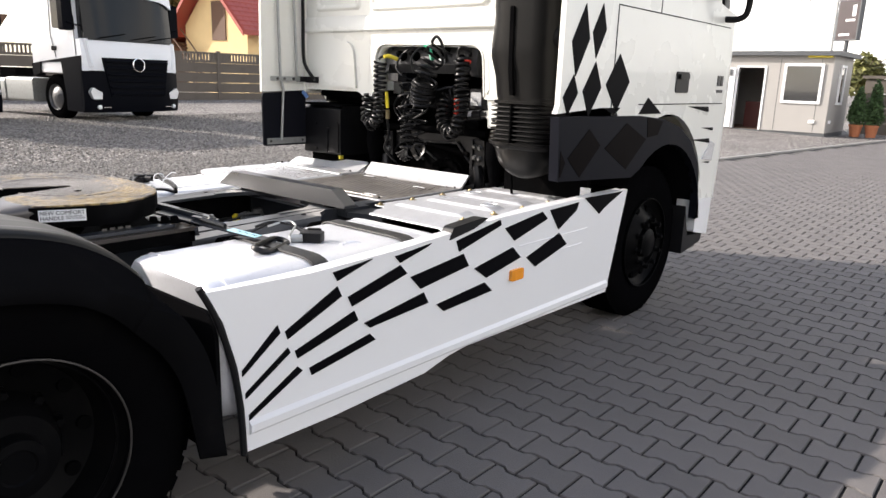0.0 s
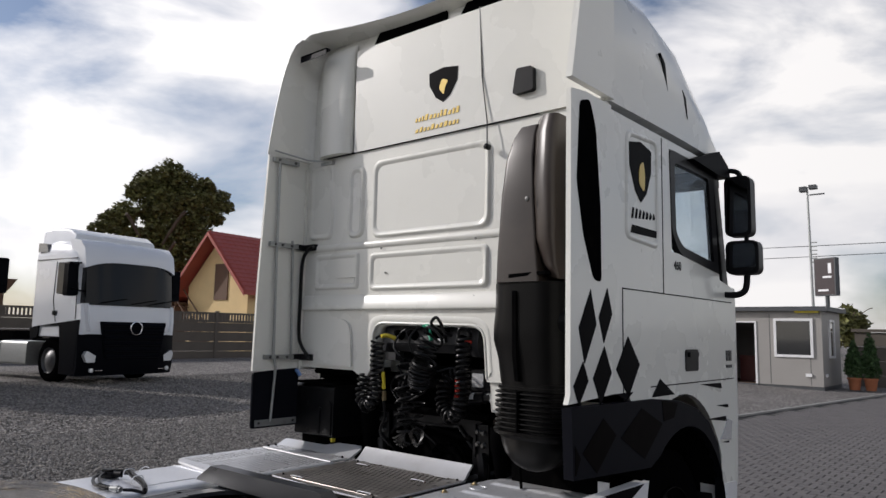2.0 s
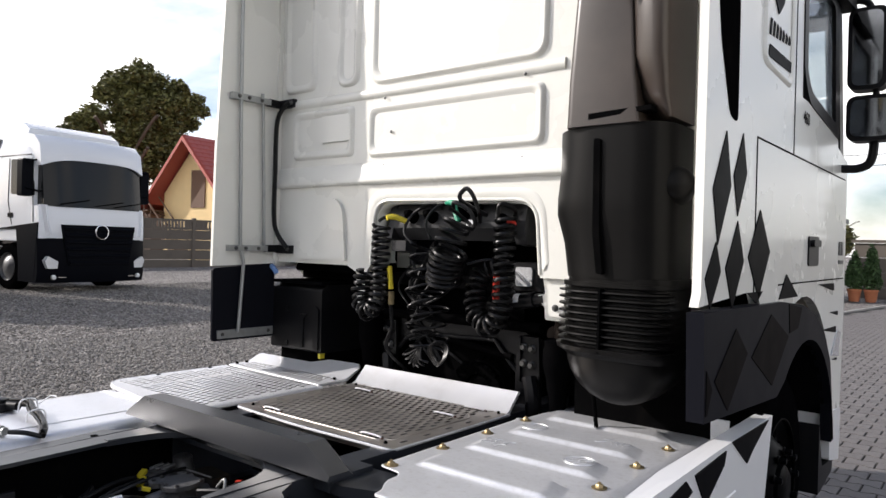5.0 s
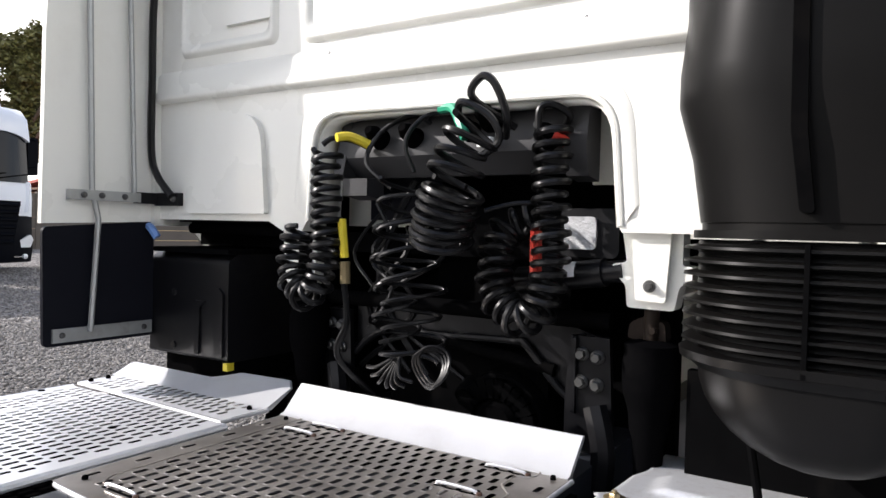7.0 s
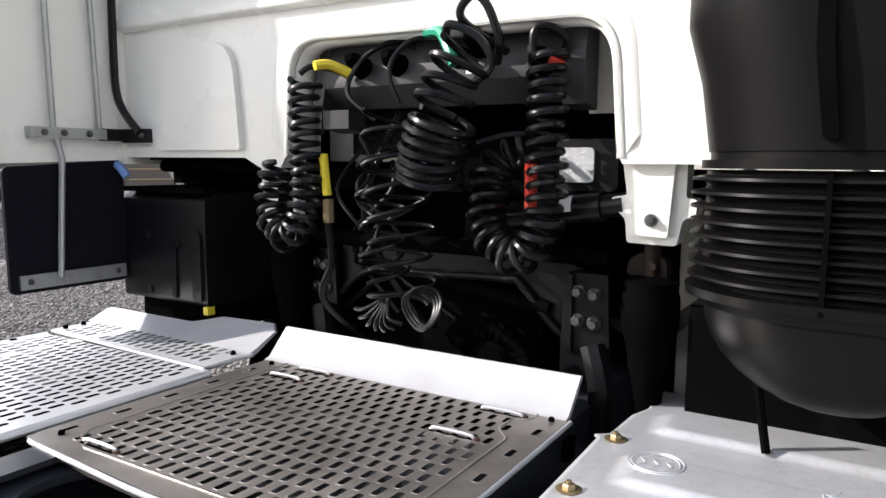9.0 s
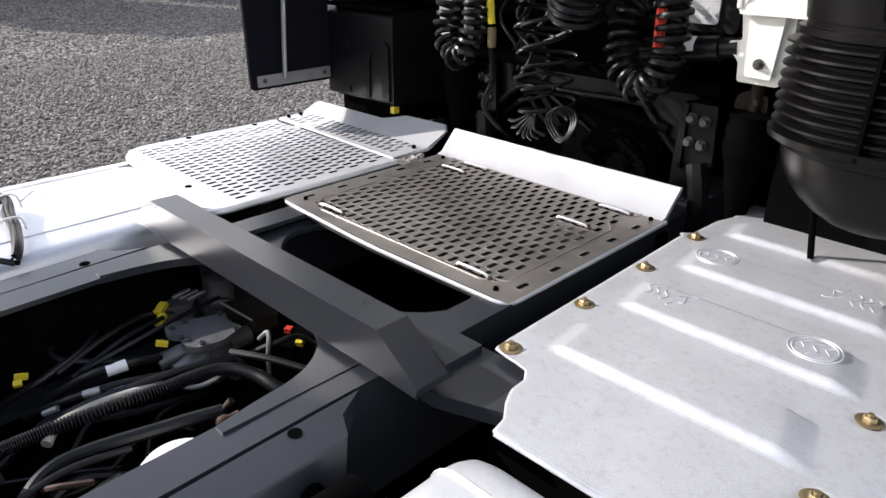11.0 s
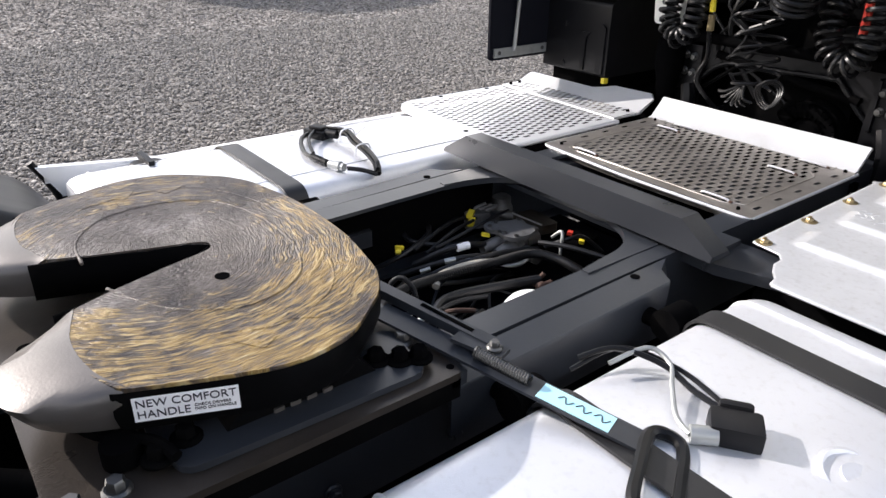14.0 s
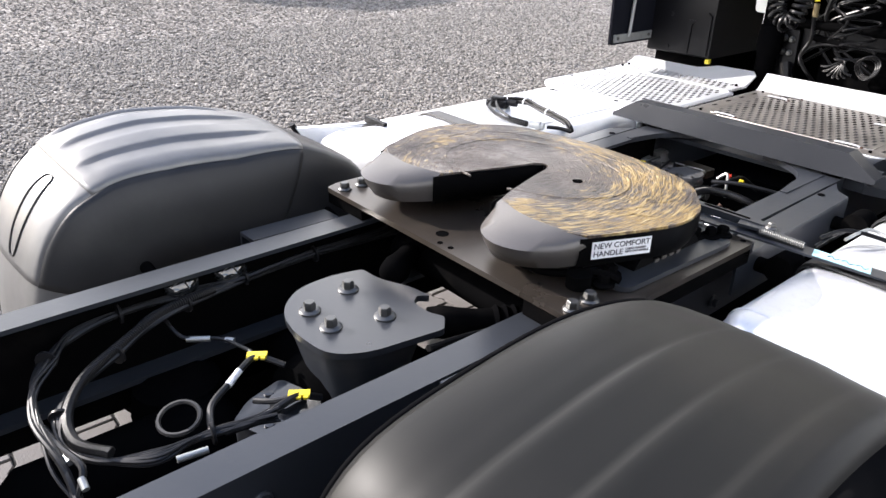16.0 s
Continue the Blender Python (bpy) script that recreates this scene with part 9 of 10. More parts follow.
def parked_truck():
    """A white long-haul truck facing along +x of its own frame, its front at x = 0."""
    t = thing("parked_truck", "white tractor truck with black grille parked on gravel", "truck", "parked trucks in the yard")
    def body(bm):
        rings = []
        for x, z0, zt, w in ((-2.25, 1.05, 3.25, 1.20), (-1.6, 1.05, 3.32, 1.22), (-0.95, 1.05, 3.28, 1.23), (-0.60, 1.05, 3.15, 1.225), (-0.42, 1.05, 2.9, 1.215)):
            rings.append([(x, y, z) for y, z in rounded([(-w, z0), (w, z0), (w, zt - 0.25), (w - 0.12, zt), (-w + 0.12, zt), (-w, zt - 0.25)], [0.02, 0.02, 0.1, 0.12, 0.12, 0.1], 4)])
        loft(bm, rings)
    bo = solid("cab_body", t, TRUCKW, body, "white sleeper cab", smooth=50)
    def brow(bm):
        rings = []
        for y in np.linspace(-1.18, 1.18, 13):
            b = 0.16 * (abs(y) / 1.18) ** 3
            low = 2.79 - 0.16 * (abs(y) / 1.18) ** 4
            rings.append([(-0.40 - b, y, low), (-0.06 - b, y, low), (-0.07 - b, y, low + 0.10), (-0.14 - b, y, 3.08), (-0.35 - b, y, 3.28), (-0.8 - b, y, 3.34)])
        loft(bm, rings)
    solid("roof_front", t, TRUCKW, brow, smooth=60)
    def band(bm):
        rings = []
        for y in np.linspace(-1.22, 1.22, 13):
            b = 0.20 * (abs(y) / 1.22) ** 3
            rings.append([(-0.3 - b, y, 1.12), (0.0 - b, y, 1.12), (0.01 - b, y, 1.45), (-0.03 - b, y, 1.80), (-0.3 - b, y, 1.80)])
        loft(bm, rings)
    solid("front_panel", t, TRUCKW, band, smooth=60)
    def screen(bm):
        rings = []
        for y in np.linspace(-1.13, 1.13, 13):
            b = 0.17 * (abs(y) / 1.13) ** 3
            top = 2.80 - 0.16 * (abs(y) / 1.13) ** 4
            rings.append([(-0.3 - b, y, 1.79), (-0.01 - b, y, 1.79), (-0.10 - b, y, top), (-0.3 - b, y, top)])
        loft(bm, rings)
    solid("windscreen", t, DIMGLASS, screen, "dark windscreen", smooth=60)
    def bumper(bm):
        rings = []
        for y in np.linspace(-1.24, 1.24, 15):
            b = 0.24 * (abs(y) / 1.24) ** 3
            rings.append([(-0.9, y, 0.22), (0.0 - b, y, 0.20), (0.05 - b, y, 0.42), (0.03 - b, y, 0.9), (0.02 - b, y, 1.13), (-0.9, y, 1.13)])
        loft(bm, rings)
    solid("bumper", t, TRUCKB, bumper, "dark bumper", smooth=60)
    solid("grille", t, TRUCKB, lambda bm: prism(bm, [(-0.84, 1.42), (0.84, 1.42), (0.70, 0.56), (-0.70, 0.56)], "x", -0.3, 0.028), "black grille")
    for k in range(6):
        z = 0.58 + 0.145 * k
        w = 0.68 + 0.026 * k
        solid("grille_slat", t, TRUCKB, lambda bm: prism(bm, [(0.02, z), (0.065, z + 0.02), (0.065, z + 0.05), (0.02, z + 0.09)], "y", -w, w), soft=0.01)
    for s in (1, -1):
        solid("corner_pillar", t, TRUCKW, lambda bm: loft(bm, [[(x, s * (y - 0.10), z), (x + 0.03, s * (y - 0.04), z), (x - 0.02, s * y, z), (x - 0.16, s * (y + 0.02), z)] for x, y, z in ((-0.105, 1.09, 1.20), (-0.12, 1.13, 1.40), (-0.16, 1.17, 1.82))]), "white corner air guide", smooth=60)
        solid("door_seam", t, TRUCKB, lambda bm: tube(bm, [(-0.46, s * 1.226, 2.78), (-0.42, s * 1.226, 1.95), (-0.40, s * 1.226, 1.46)], 0.008, 5))
        solid("door_seam", t, TRUCKB, lambda bm: tube(bm, [(-1.32, s * 1.228, 2.80), (-1.36, s * 1.228, 1.90), (-1.20, s * 1.228, 1.40)], 0.008, 5))
        solid("side_line", t, TRUCKB, lambda bm: tube(bm, [(-2.2, s * 1.222, 2.86), (-0.50, s * 1.224, 2.86)], 0.014, 5))
    solid("emblem", t, CHROME, lambda bm: [tube(bm, [(0.085, 0.15 * math.cos(a), 1.28 + 0.15 * math.sin(a)) for a in np.linspace(0, 6.28, 28, endpoint=False)], 0.014, 6, True)], "round chrome emblem")
    for s in (1, -1):
        hl = solid("headlight", t, LENS, lambda bm: prism(bm, rounded([(s * 0.72, 0.56), (s * 0.76, 0.50), (s * 1.10, 0.50), (s * 1.16, 0.66), (s * 1.10, 0.76)], 0.02), "x", -0.36, -0.045), "clear headlight", soft=0.01)
        solid("fog_lamp", t, LENS, lambda bm: [lathe(bm, (-0.06, s * 0.98, 0.32), (1, 0, 0), ((0.05, 0), (0.05, 0.04), (0.0, 0.05)), 14)], "fog lamp")
        solid("fog_slot", t, CHROME, lambda bm: box(bm, -0.1, 0.0, *sorted((s * 0.72, s * 0.90)), 0.31, 0.325))
        solid("mirror", t, TRUCKB, lambda bm: [prism(bm, rounded(rect(s * 1.26, s * 1.48, 1.98, 2.75), 0.05), "x", -0.56, -0.38), tube(bm, [(-0.4, s * 1.15, 2.75), (-0.35, s * 1.4, 2.7)], 0.02), tube(bm, [(-0.4, s * 1.15, 2.1), (-0.35, s * 1.4, 2.15)], 0.02)], "black door mirror", soft=0.02)
        solid("door_window", t, DIMGLASS, lambda bm: prism(bm, rounded([(-1.25, 2.05), (-0.40, 2.0), (-0.45, 2.75), (-1.25, 2.78)], 0.05), "y", s * 1.20, s * 1.235), "dark door window")
        solid("door_handle", t, TRUCKB, lambda bm: prism(bm, rounded(rect(-1.35, -1.15, 1.55, 1.65), 0.02), "y", s * 1.22, s * 1.24))
        solid("lower_cladding", t, TRUCKB, lambda bm: prism(bm, [(-2.2, 0.95), (-1.9, 1.05), (-1.86, 1.30), (-1.0, 1.30), (-0.86, 0.4), (-0.3, 0.3), (-0.2, 1.45), (-2.25, 1.25)], "y", s * 1.15, s * 1.245), "dark lower cladding", soft=0.02)
        for x, r in ((-1.42, 0.5), (-5.1, 0.5)):
            wh = solid("wheel", t, RUBBER, lambda bm: lathe(bm, (x, s * 1.2, r), (0, -s, 0), ((0.30, 0.02), (r - 0.08, 0.0), (r, 0.04), (r, 0.28), (0.3, 0.30)), 32, False), "black tyre")
            solid("rim", wh, CASTAL, lambda bm: lathe(bm, (x, s * 1.195, r), (0, -s, 0), ((0.30, 0.0), (0.28, 0.06), (0.2, 0.03), (0.15, 0.0), (0.08, -0.03), (0.0, -0.03)), 28, False), "grey steel rim")
        solid("side_tank", t, GALV, lambda bm: prism(bm, rounded(rect(s * 0.62, s * 1.2, 0.35, 0.92), 0.08), "x", -3.6, -2.4), "bright side tank", soft=0.02)
        solid("side_tank", t, GALV, lambda bm: prism(bm, rounded(rect(s * 0.62, s * 1.2, 0.35, 0.88), 0.08), "x", -4.4, -3.7), "bright side tank", soft=0.02)
    def spoiler(bm):
        rings = []
        for x, z in ((-2.3, 3.62), (-1.8, 3.66), (-1.2, 3.60), (-0.95, 3.46)):
            rings.append([(x, y, zz) for y, zz in rounded([(-1.08, 3.2), (1.08, 3.2), (1.04, z), (-1.04, z)], [0, 0, 0.06, 0.06], 3)])
        loft(bm, rings)
    solid("roof_spoiler", t, TRUCKW, spoiler, "white roof spoiler")
    solid("side_vent", t, BLACKGLASS, lambda bm: prism(bm, rounded([(-2.2, 3.05), (-1.75, 3.05), (-1.85, 3.25), (-2.2, 3.28)], 0.03), "y", -1.225, 1.225), "dark roof vent")
    apart("wiper", t, DARK, lambda bm: [tube(bm, [(0.02, y, 1.84), (0.0, y + 0.65, 1.96)], 0.012) for y in (-0.9, -0.1, 0.35)])
    solid("chassis", t, DARK, lambda bm: [box(bm, -5.9, -0.9, -0.42, 0.42, 0.70, 0.95), box(bm, -5.5, -4.7, -0.4, 0.4, 0.95, 1.15)], "dark chassis", soft=0.02)
    return t


act = parked_truck()
act.matrix_basis = pose(-13.55, 7.72, 0.34, 0, 0, 8)
copy_thing(act, pose(-13.7, 3.77, 0.34, 0, 0, 8))


def office():
    o = thing("site_office", "grey-beige container office with open dark doorway", "office")
    o.location = (-0.43, 0.0, 0.10)
    x0, x1, y0, y1, h = -8.2, -2.0, 24.4, 26.9, 2.50
    def walls(bm):
        dx0, dx1 = -4.85, -4.02
        box(bm, x0, dx0, y0, y0 + 0.1, 0.12, h)
        box(bm, dx1, x1, y0, y0 + 0.1, 0.12, h)
        box(bm, dx0, dx1, y0, y0 + 0.1, 2.12, h)
        box(bm, x1 - 0.1, x1, y0 + 0.1, y1, 0.12, h)
        box(bm, x0, x0 + 0.1, y0 + 0.1, y1, 0.12, h)
        box(bm, x0, x1, y1, y1 + 0.1, 0.12, h)
    made = apart("wall", o, OFFICEM, walls, "grey-beige sandwich panel wall", gap=-0.001)
    w = made[0]
    apart("panel_seam", w, OFFTRIM, lambda bm: [box(bm, x - 0.008, x + 0.008, y0 - 0.004, y0, 0.15, h - 0.1) for x in (-3.55, -2.35, -6.0)])
    solid("roof", o, OFFTRIM, lambda bm: box(bm, x0 - 0.15, x1 + 0.2, y0 - 0.2, y1 + 0.2, h, h + 0.14), "dark flat roof", soft=0.02)
    solid("base_frame", o, OFFTRIM, lambda bm: box(bm, x0, x1, y0 + 0.02, y1, 0.0, 0.12))
    solid("floor", o, WOOD, lambda bm: box(bm, x0 + 0.1, x1 - 0.1, y0 + 0.1, y1, 0.10, 0.13))
    solid("door_frame", o, PVC, lambda bm: [box(bm, -4.92, -4.85, y0 - 0.03, y0 + 0.12, 0.12, 2.17), box(bm, -4.02, -3.96, y0 - 0.03, y0 + 0.12, 0.12, 2.17), box(bm, -4.85, -4.02, y0 - 0.03, y0 + 0.12, 2.12, 2.17)], "white door frame")
    solid("open_door", o, PVC, lambda bm: box(bm, -5.75, -4.93, y0 - 0.10, y0 - 0.04, 0.14, 2.1), "open white door leaf", soft=0.01)
    solid("red_counter", o, DARKRED, lambda bm: box(bm, -4.9, -3.9, y0 + 1.2, y0 + 1.7, 0.13, 1.0), "dark red counter", soft=0.02)
    wf = solid("window_frame", o, PVC, lambda bm: [box(bm, -3.42, -3.34, y0 - 0.05, y0 + 0.02, 1.02, 2.26), box(bm, -2.33, -2.25, y0 - 0.05, y0 + 0.02, 1.02, 2.26), box(bm, -3.34, -2.33, y0 - 0.05, y0 + 0.02, 2.18, 2.26), box(bm, -3.34, -2.33, y0 - 0.05, y0 + 0.02, 1.02, 1.10)], "white window frame", soft=0.01)
    solid("pane", wf, BLACKGLASS, lambda bm: box(bm, -3.34, -2.33, y0 - 0.03, y0 - 0.01, 1.10, 2.18), "dark window pane")
    wf2 = solid("window_frame", o, PVC, lambda bm: [box(bm, x1 - 0.02, x1 + 0.05, 25.3, 25.38, 1.0, 2.25), box(bm, x1 - 0.02, x1 + 0.05, 25.92, 26.0, 1.0, 2.25), box(bm, x1 - 0.02, x1 + 0.05, 25.38, 25.92, 2.17, 2.25), box(bm, x1 - 0.02, x1 + 0.05, 25.38, 25.92, 1.0, 1.08)], "white window frame")
    solid("pane", wf2, BLACKGLASS, lambda bm: box(bm, x1 + 0.0, x1 + 0.02, 25.38, 25.92, 1.08, 2.17), "dark window pane")
    solid("wall_lamp", o, YELLOW, lambda bm: prism(bm, rounded(rect(-2.75, -2.05, 2.44, 2.54), 0.03), "y", y0 - 0.12, y0), "yellow lamp bar", soft=0.01)
    apart("socket_box", o, PVC, lambda bm: [box(bm, -2.5, -2.32, y0 - 0.05, y0, 0.42, 0.52), box(bm, x1, x1 + 0.05, 24.7, 24.85, 0.42, 0.52)], "white socket box", soft=0.01)
    solid("small_sign", o, OFFTRIM, lambda bm: prism(bm, rounded(rect(-5.25, -5.02, 1.85, 2.05), 0.02), "y", y0 - 0.14, y0 - 0.11), "small dark sign")


office()


def foliage(bm, blobs, n, size, seed, flat=0.5):
    rng = random.Random(seed)
    total = sum(b[3] ** 2 for b in blobs)
    for cx, cy, cz, r in blobs:
        for _ in range(int(n * r * r / total)):
            d = Vector((rng.gauss(0, 1), rng.gauss(0, 1), rng.gauss(0, 1) * 0.9)).normalized()
            p = Vector((cx, cy, cz)) + d * (r * rng.uniform(0.45, 1.08))
            u = Vector((rng.gauss(0, 1), rng.gauss(0, 1), rng.gauss(0, flat))).normalized()
            v = u.cross(Vector((rng.gauss(0, 1), rng.gauss(0, 1), rng.gauss(0, 1)))).normalized()
            s = size * rng.uniform(0.5, 1.2)
            bm.faces.new([bm.verts.new(q) for q in (p - u * s, p - v * s * 0.45, p + u * s, p + v * s * 0.45)])


def tree(x, y, h, spread, seed, n=9000, leaf=0.22, name="tree", label="broad leafy tree beyond the fence"):
    t = thing(name, label, "tree")
    rng = random.Random(seed)
    solid("trunk", t, BARK, lambda bm: [tube(bm, spline([(x, y, 0), (x + 0.1, y, h * 0.3), (x, y + 0.1, h * 0.55), (x, y, h * 0.85)], 5), h * 0.02, 8)] + [tube(bm, spline([(x, y, h * 0.35 + 0.3 * k), (x + spread * 0.4 * math.cos(k * 1.3), y + spread * 0.4 * math.sin(k * 1.3), h * 0.5 + 0.4 * k), (x + spread * 0.55 * math.cos(k * 1.3), y + spread * 0.55 * math.sin(k * 1.3), h * 0.55 + 0.4 * k)], 4), h * 0.008, 6) for k in range(7)])
    blobs = [(x + rng.uniform(-1.6, 1.6) * min(1.0, r), y + dy, h * k, r * spread) for dy, k, r in CROWN for _ in range(2)]
    twigs = []
    for bx, by, bz, r in list(blobs):
        for _ in range(5):
            d = Vector((rng.gauss(0, 1), rng.gauss(0, 1), rng.gauss(0, 1))).normalized() * r
            twigs.append((bx + d.x, by + d.y, bz + d.z, r * rng.uniform(0.22, 0.42)))
    blobs += twigs
    solid("crown", t, LEAFM, lambda bm: foliage(bm, blobs, n, leaf, seed), "uneven leafy crown", smooth=0)


# clumps of the crown: sideways, height and size, as shares of the tree's own
CROWN = ((0.6, 0.91, 0.20), (-0.7, 0.865, 0.145), (-1.4, 0.815, 0.12), (1.9, 0.905, 0.17), (3.4, 0.88, 0.145), (4.8, 0.857, 0.105), (5.4, 0.81, 0.08), (0.0, 0.77, 0.25), (2.2, 0.77, 0.25), (3.9, 0.76, 0.185), (-1.9, 0.69, 0.16), (-2.9, 0.635, 0.13), (-3.7, 0.595, 0.09), (0.6, 0.635, 0.26), (3.0, 0.627, 0.26), (-1.6, 0.57, 0.20), (2.1, 0.49, 0.26), (0.0, 0.485, 0.26))
tree(-40.9, 22.0, 12.6, 5.1, 2, 38000, 0.17)


def house():
    hs = thing("house", "yellow house with red metal roof behind the fence", "house")
    m = pose(-31.9, 21.3, 0.20, 0, 0, 6)
    g = 2.55
    def walls(bm):
        prism(bm, [(-g, -0.8), (g, -0.8), (g, 3.82), (0, 6.4), (-g, 3.82)], "y", 0.0, 9.0)
        bmesh.ops.transform(bm, matrix=m, verts=bm.verts)
    solid("wall", hs, YELLOWWALL, walls, "yellow plastered wall")
    def roof(bm):
        for s in (1, -1):
            prism(bm, [(0.0, 6.58), (0.0, 6.78), (s * (g + 0.7), 3.42), (s * (g + 0.7), 3.22)], "y", -0.8, 9.6)
        bmesh.ops.transform(bm, matrix=m, verts=bm.verts)
    rf = solid("roof", hs, BRICKROOF, roof, "red metal tile roof")
    def ribs(bm):
        for s in (1, -1):
            for k in range(26):
                y = -0.75 + 0.4 * k
                loft(bm, [[(s * a, y, z), (s * a, y + 0.09, z), (s * a, y + 0.045, z + 0.05)] for a, z in ((0.0, 6.78), (g + 0.7, 3.42))])
        bmesh.ops.transform(bm, matrix=m, verts=bm.verts)
    solid("roof_rib", rf, BRICKROOF, ribs)
    def steps(bm):
        for s in (1, -1):
            for k in range(14):
                t0, t1 = k / 14, (k + 1) / 14
                q = [(s * (g + 0.7) * t, 6.79 - 3.36 * t + up) for t, up in ((t0, 0.0), (t1, 0.05), (t1, 0.0))]
                loft(bm, [[(x, y, z) for x, z in q] for y in (-0.78, 9.58)])
        bmesh.ops.transform(bm, matrix=m, verts=bm.verts)
    tagged(solid("roof_step", rf, BRICKROOF, steps), "pressed tile steps of the roof sheet", kind="stuff")
    def fascia(bm):
        for s in (1, -1):
            prism(bm, [(0.0, 6.50), (0.0, 6.74), (s * (g + 0.68), 3.40), (s * (g + 0.68), 3.16)], "y", -0.86, -0.80)
        bmesh.ops.transform(bm, matrix=m, verts=bm.verts)
    apart("fascia_board", rf, BRICKROOF, fascia, "dark red fascia board", gap=-0.01)
    def win(bm):
        box(bm, -0.2, 0.9, -0.06, 0.02, 3.0, 5.0)
        bmesh.ops.transform(bm, matrix=m, verts=bm.verts)
    solid("balcony_door", hs, WOOD, win, "brown balcony door")
    def stair(bm):
        for k in range(9):
            box(bm, -2.6 + 0.28 * k, -2.3 + 0.28 * k, -1.2, -0.3, 2.6 - 0.26 * k + 0.2, 2.66 - 0.26 * k + 0.2)
        for y in (-1.2, -0.3):
            tube(bm, [(-2.6, y, 3.6), (0.0, y, 1.2)], 0.04)
            tube(bm, [(-2.6, y, 2.8), (0.0, y, 0.4)], 0.05)
        for k in range(5):
            tube(bm, [(-2.6 + 0.6 * k, -1.2, 2.8 - 0.55 * k), (-2.6 + 0.6 * k, -1.2, 3.7 - 0.55 * k)], 0.03)
        box(bm, -3.4, -2.5, -1.3, 0.0, 2.7, 2.8)
        bmesh.ops.transform(bm, matrix=m, verts=bm.verts)
    solid("outside_stair", hs, WOOD, stair, "wooden outside stair")
    # small lean-to with a low red roof beside it
    def lean(bm):
        box(bm, -8.5, -4.4, 0.5, 5.0, -0.8, 2.7)
        bmesh.ops.transform(bm, matrix=m, verts=bm.verts)
    solid("annex_wall", hs, WOOD, lean, "dark wooden annex")
    def leanr(bm):
        prism(bm, [(-9.0, 2.6), (-4.2, 3.3), (-4.2, 3.45), (-9.0, 2.75)], "y", 0.0, 5.4)
        bmesh.ops.transform(bm, matrix=m, verts=bm.verts)
    solid("annex_roof", hs, BRICKROOF, leanr, "red annex roof")


house()


def fence():
    f = thing("concrete_fence", "grey concrete panel fence with pierced top", "fence", kind="structure", at=(0, 0, 0.30))
    a, b = Vector((-27.5, -6.0, 0)), Vector((-22.5, 25.0, 0))
    d = (b - a).normalized()
    nrm = Vector((d.y, -d.x, 0))
    L = (b - a).length
    ang = math.degrees(math.atan2(d.y, d.x))
    n = int(L / 2.06)
    post = plank = top = None
    for k in range(n):
        m = pose(*(a + d * 2.06 * k), 0, 0, ang)
        if post is None:
            post = solid("post", f, FENCEM, lambda bm: box(bm, -0.07, 0.07, -0.08, 0.08, 0, 2.08), "concrete post", soft=0.015)
            slabs = []
            def slab(bm):
                prism(bm, [(-0.02, 0.01), (0.02, 0.01), (0.03, 0.10), (0.02, 0.12), (0.03, 0.14), (0.03, 0.24), (0.02, 0.26), (0.03, 0.28), (0.025, 0.39), (-0.02, 0.39)], "x", 0.07, 1.99)
            plank = solid("panel", f, FENCEM, slab)
            def pierced(bm):
                box(bm, 0.07, 1.99, -0.03, 0.03, 0.0, 0.10)
                box(bm, 0.07, 1.99, -0.03, 0.03, 0.34, 0.42)
                for i in range(15):
                    x = 0.10 + i * 0.132
                    box(bm, x, x + (0.07 if 2 < i < 12 else 0.12), -0.03, 0.03, 0.10, 0.34)
            top = solid("pierced_panel", f, FENCEM, pierced)
            obs = [(post, 0.0), (plank, 0.0), (top, 1.60)]
            post.matrix_basis, plank.matrix_basis, top.matrix_basis = m, m, m @ pose(0, 0, 1.6)
        else:
            for name, src, z in (("post", post, 0), ("pierced_panel", top, 1.6), ("panel", plank, 0.0)):
                ob = new(name, src.data)
                ob.parent = f
                ob.matrix_basis = m @ pose(0, 0, z)
        for j in (1, 2, 3):
            ob = new("panel", plank.data)
            ob.parent = f
            ob.matrix_basis = m @ pose(0, 0, 0.4 * j)


fence()


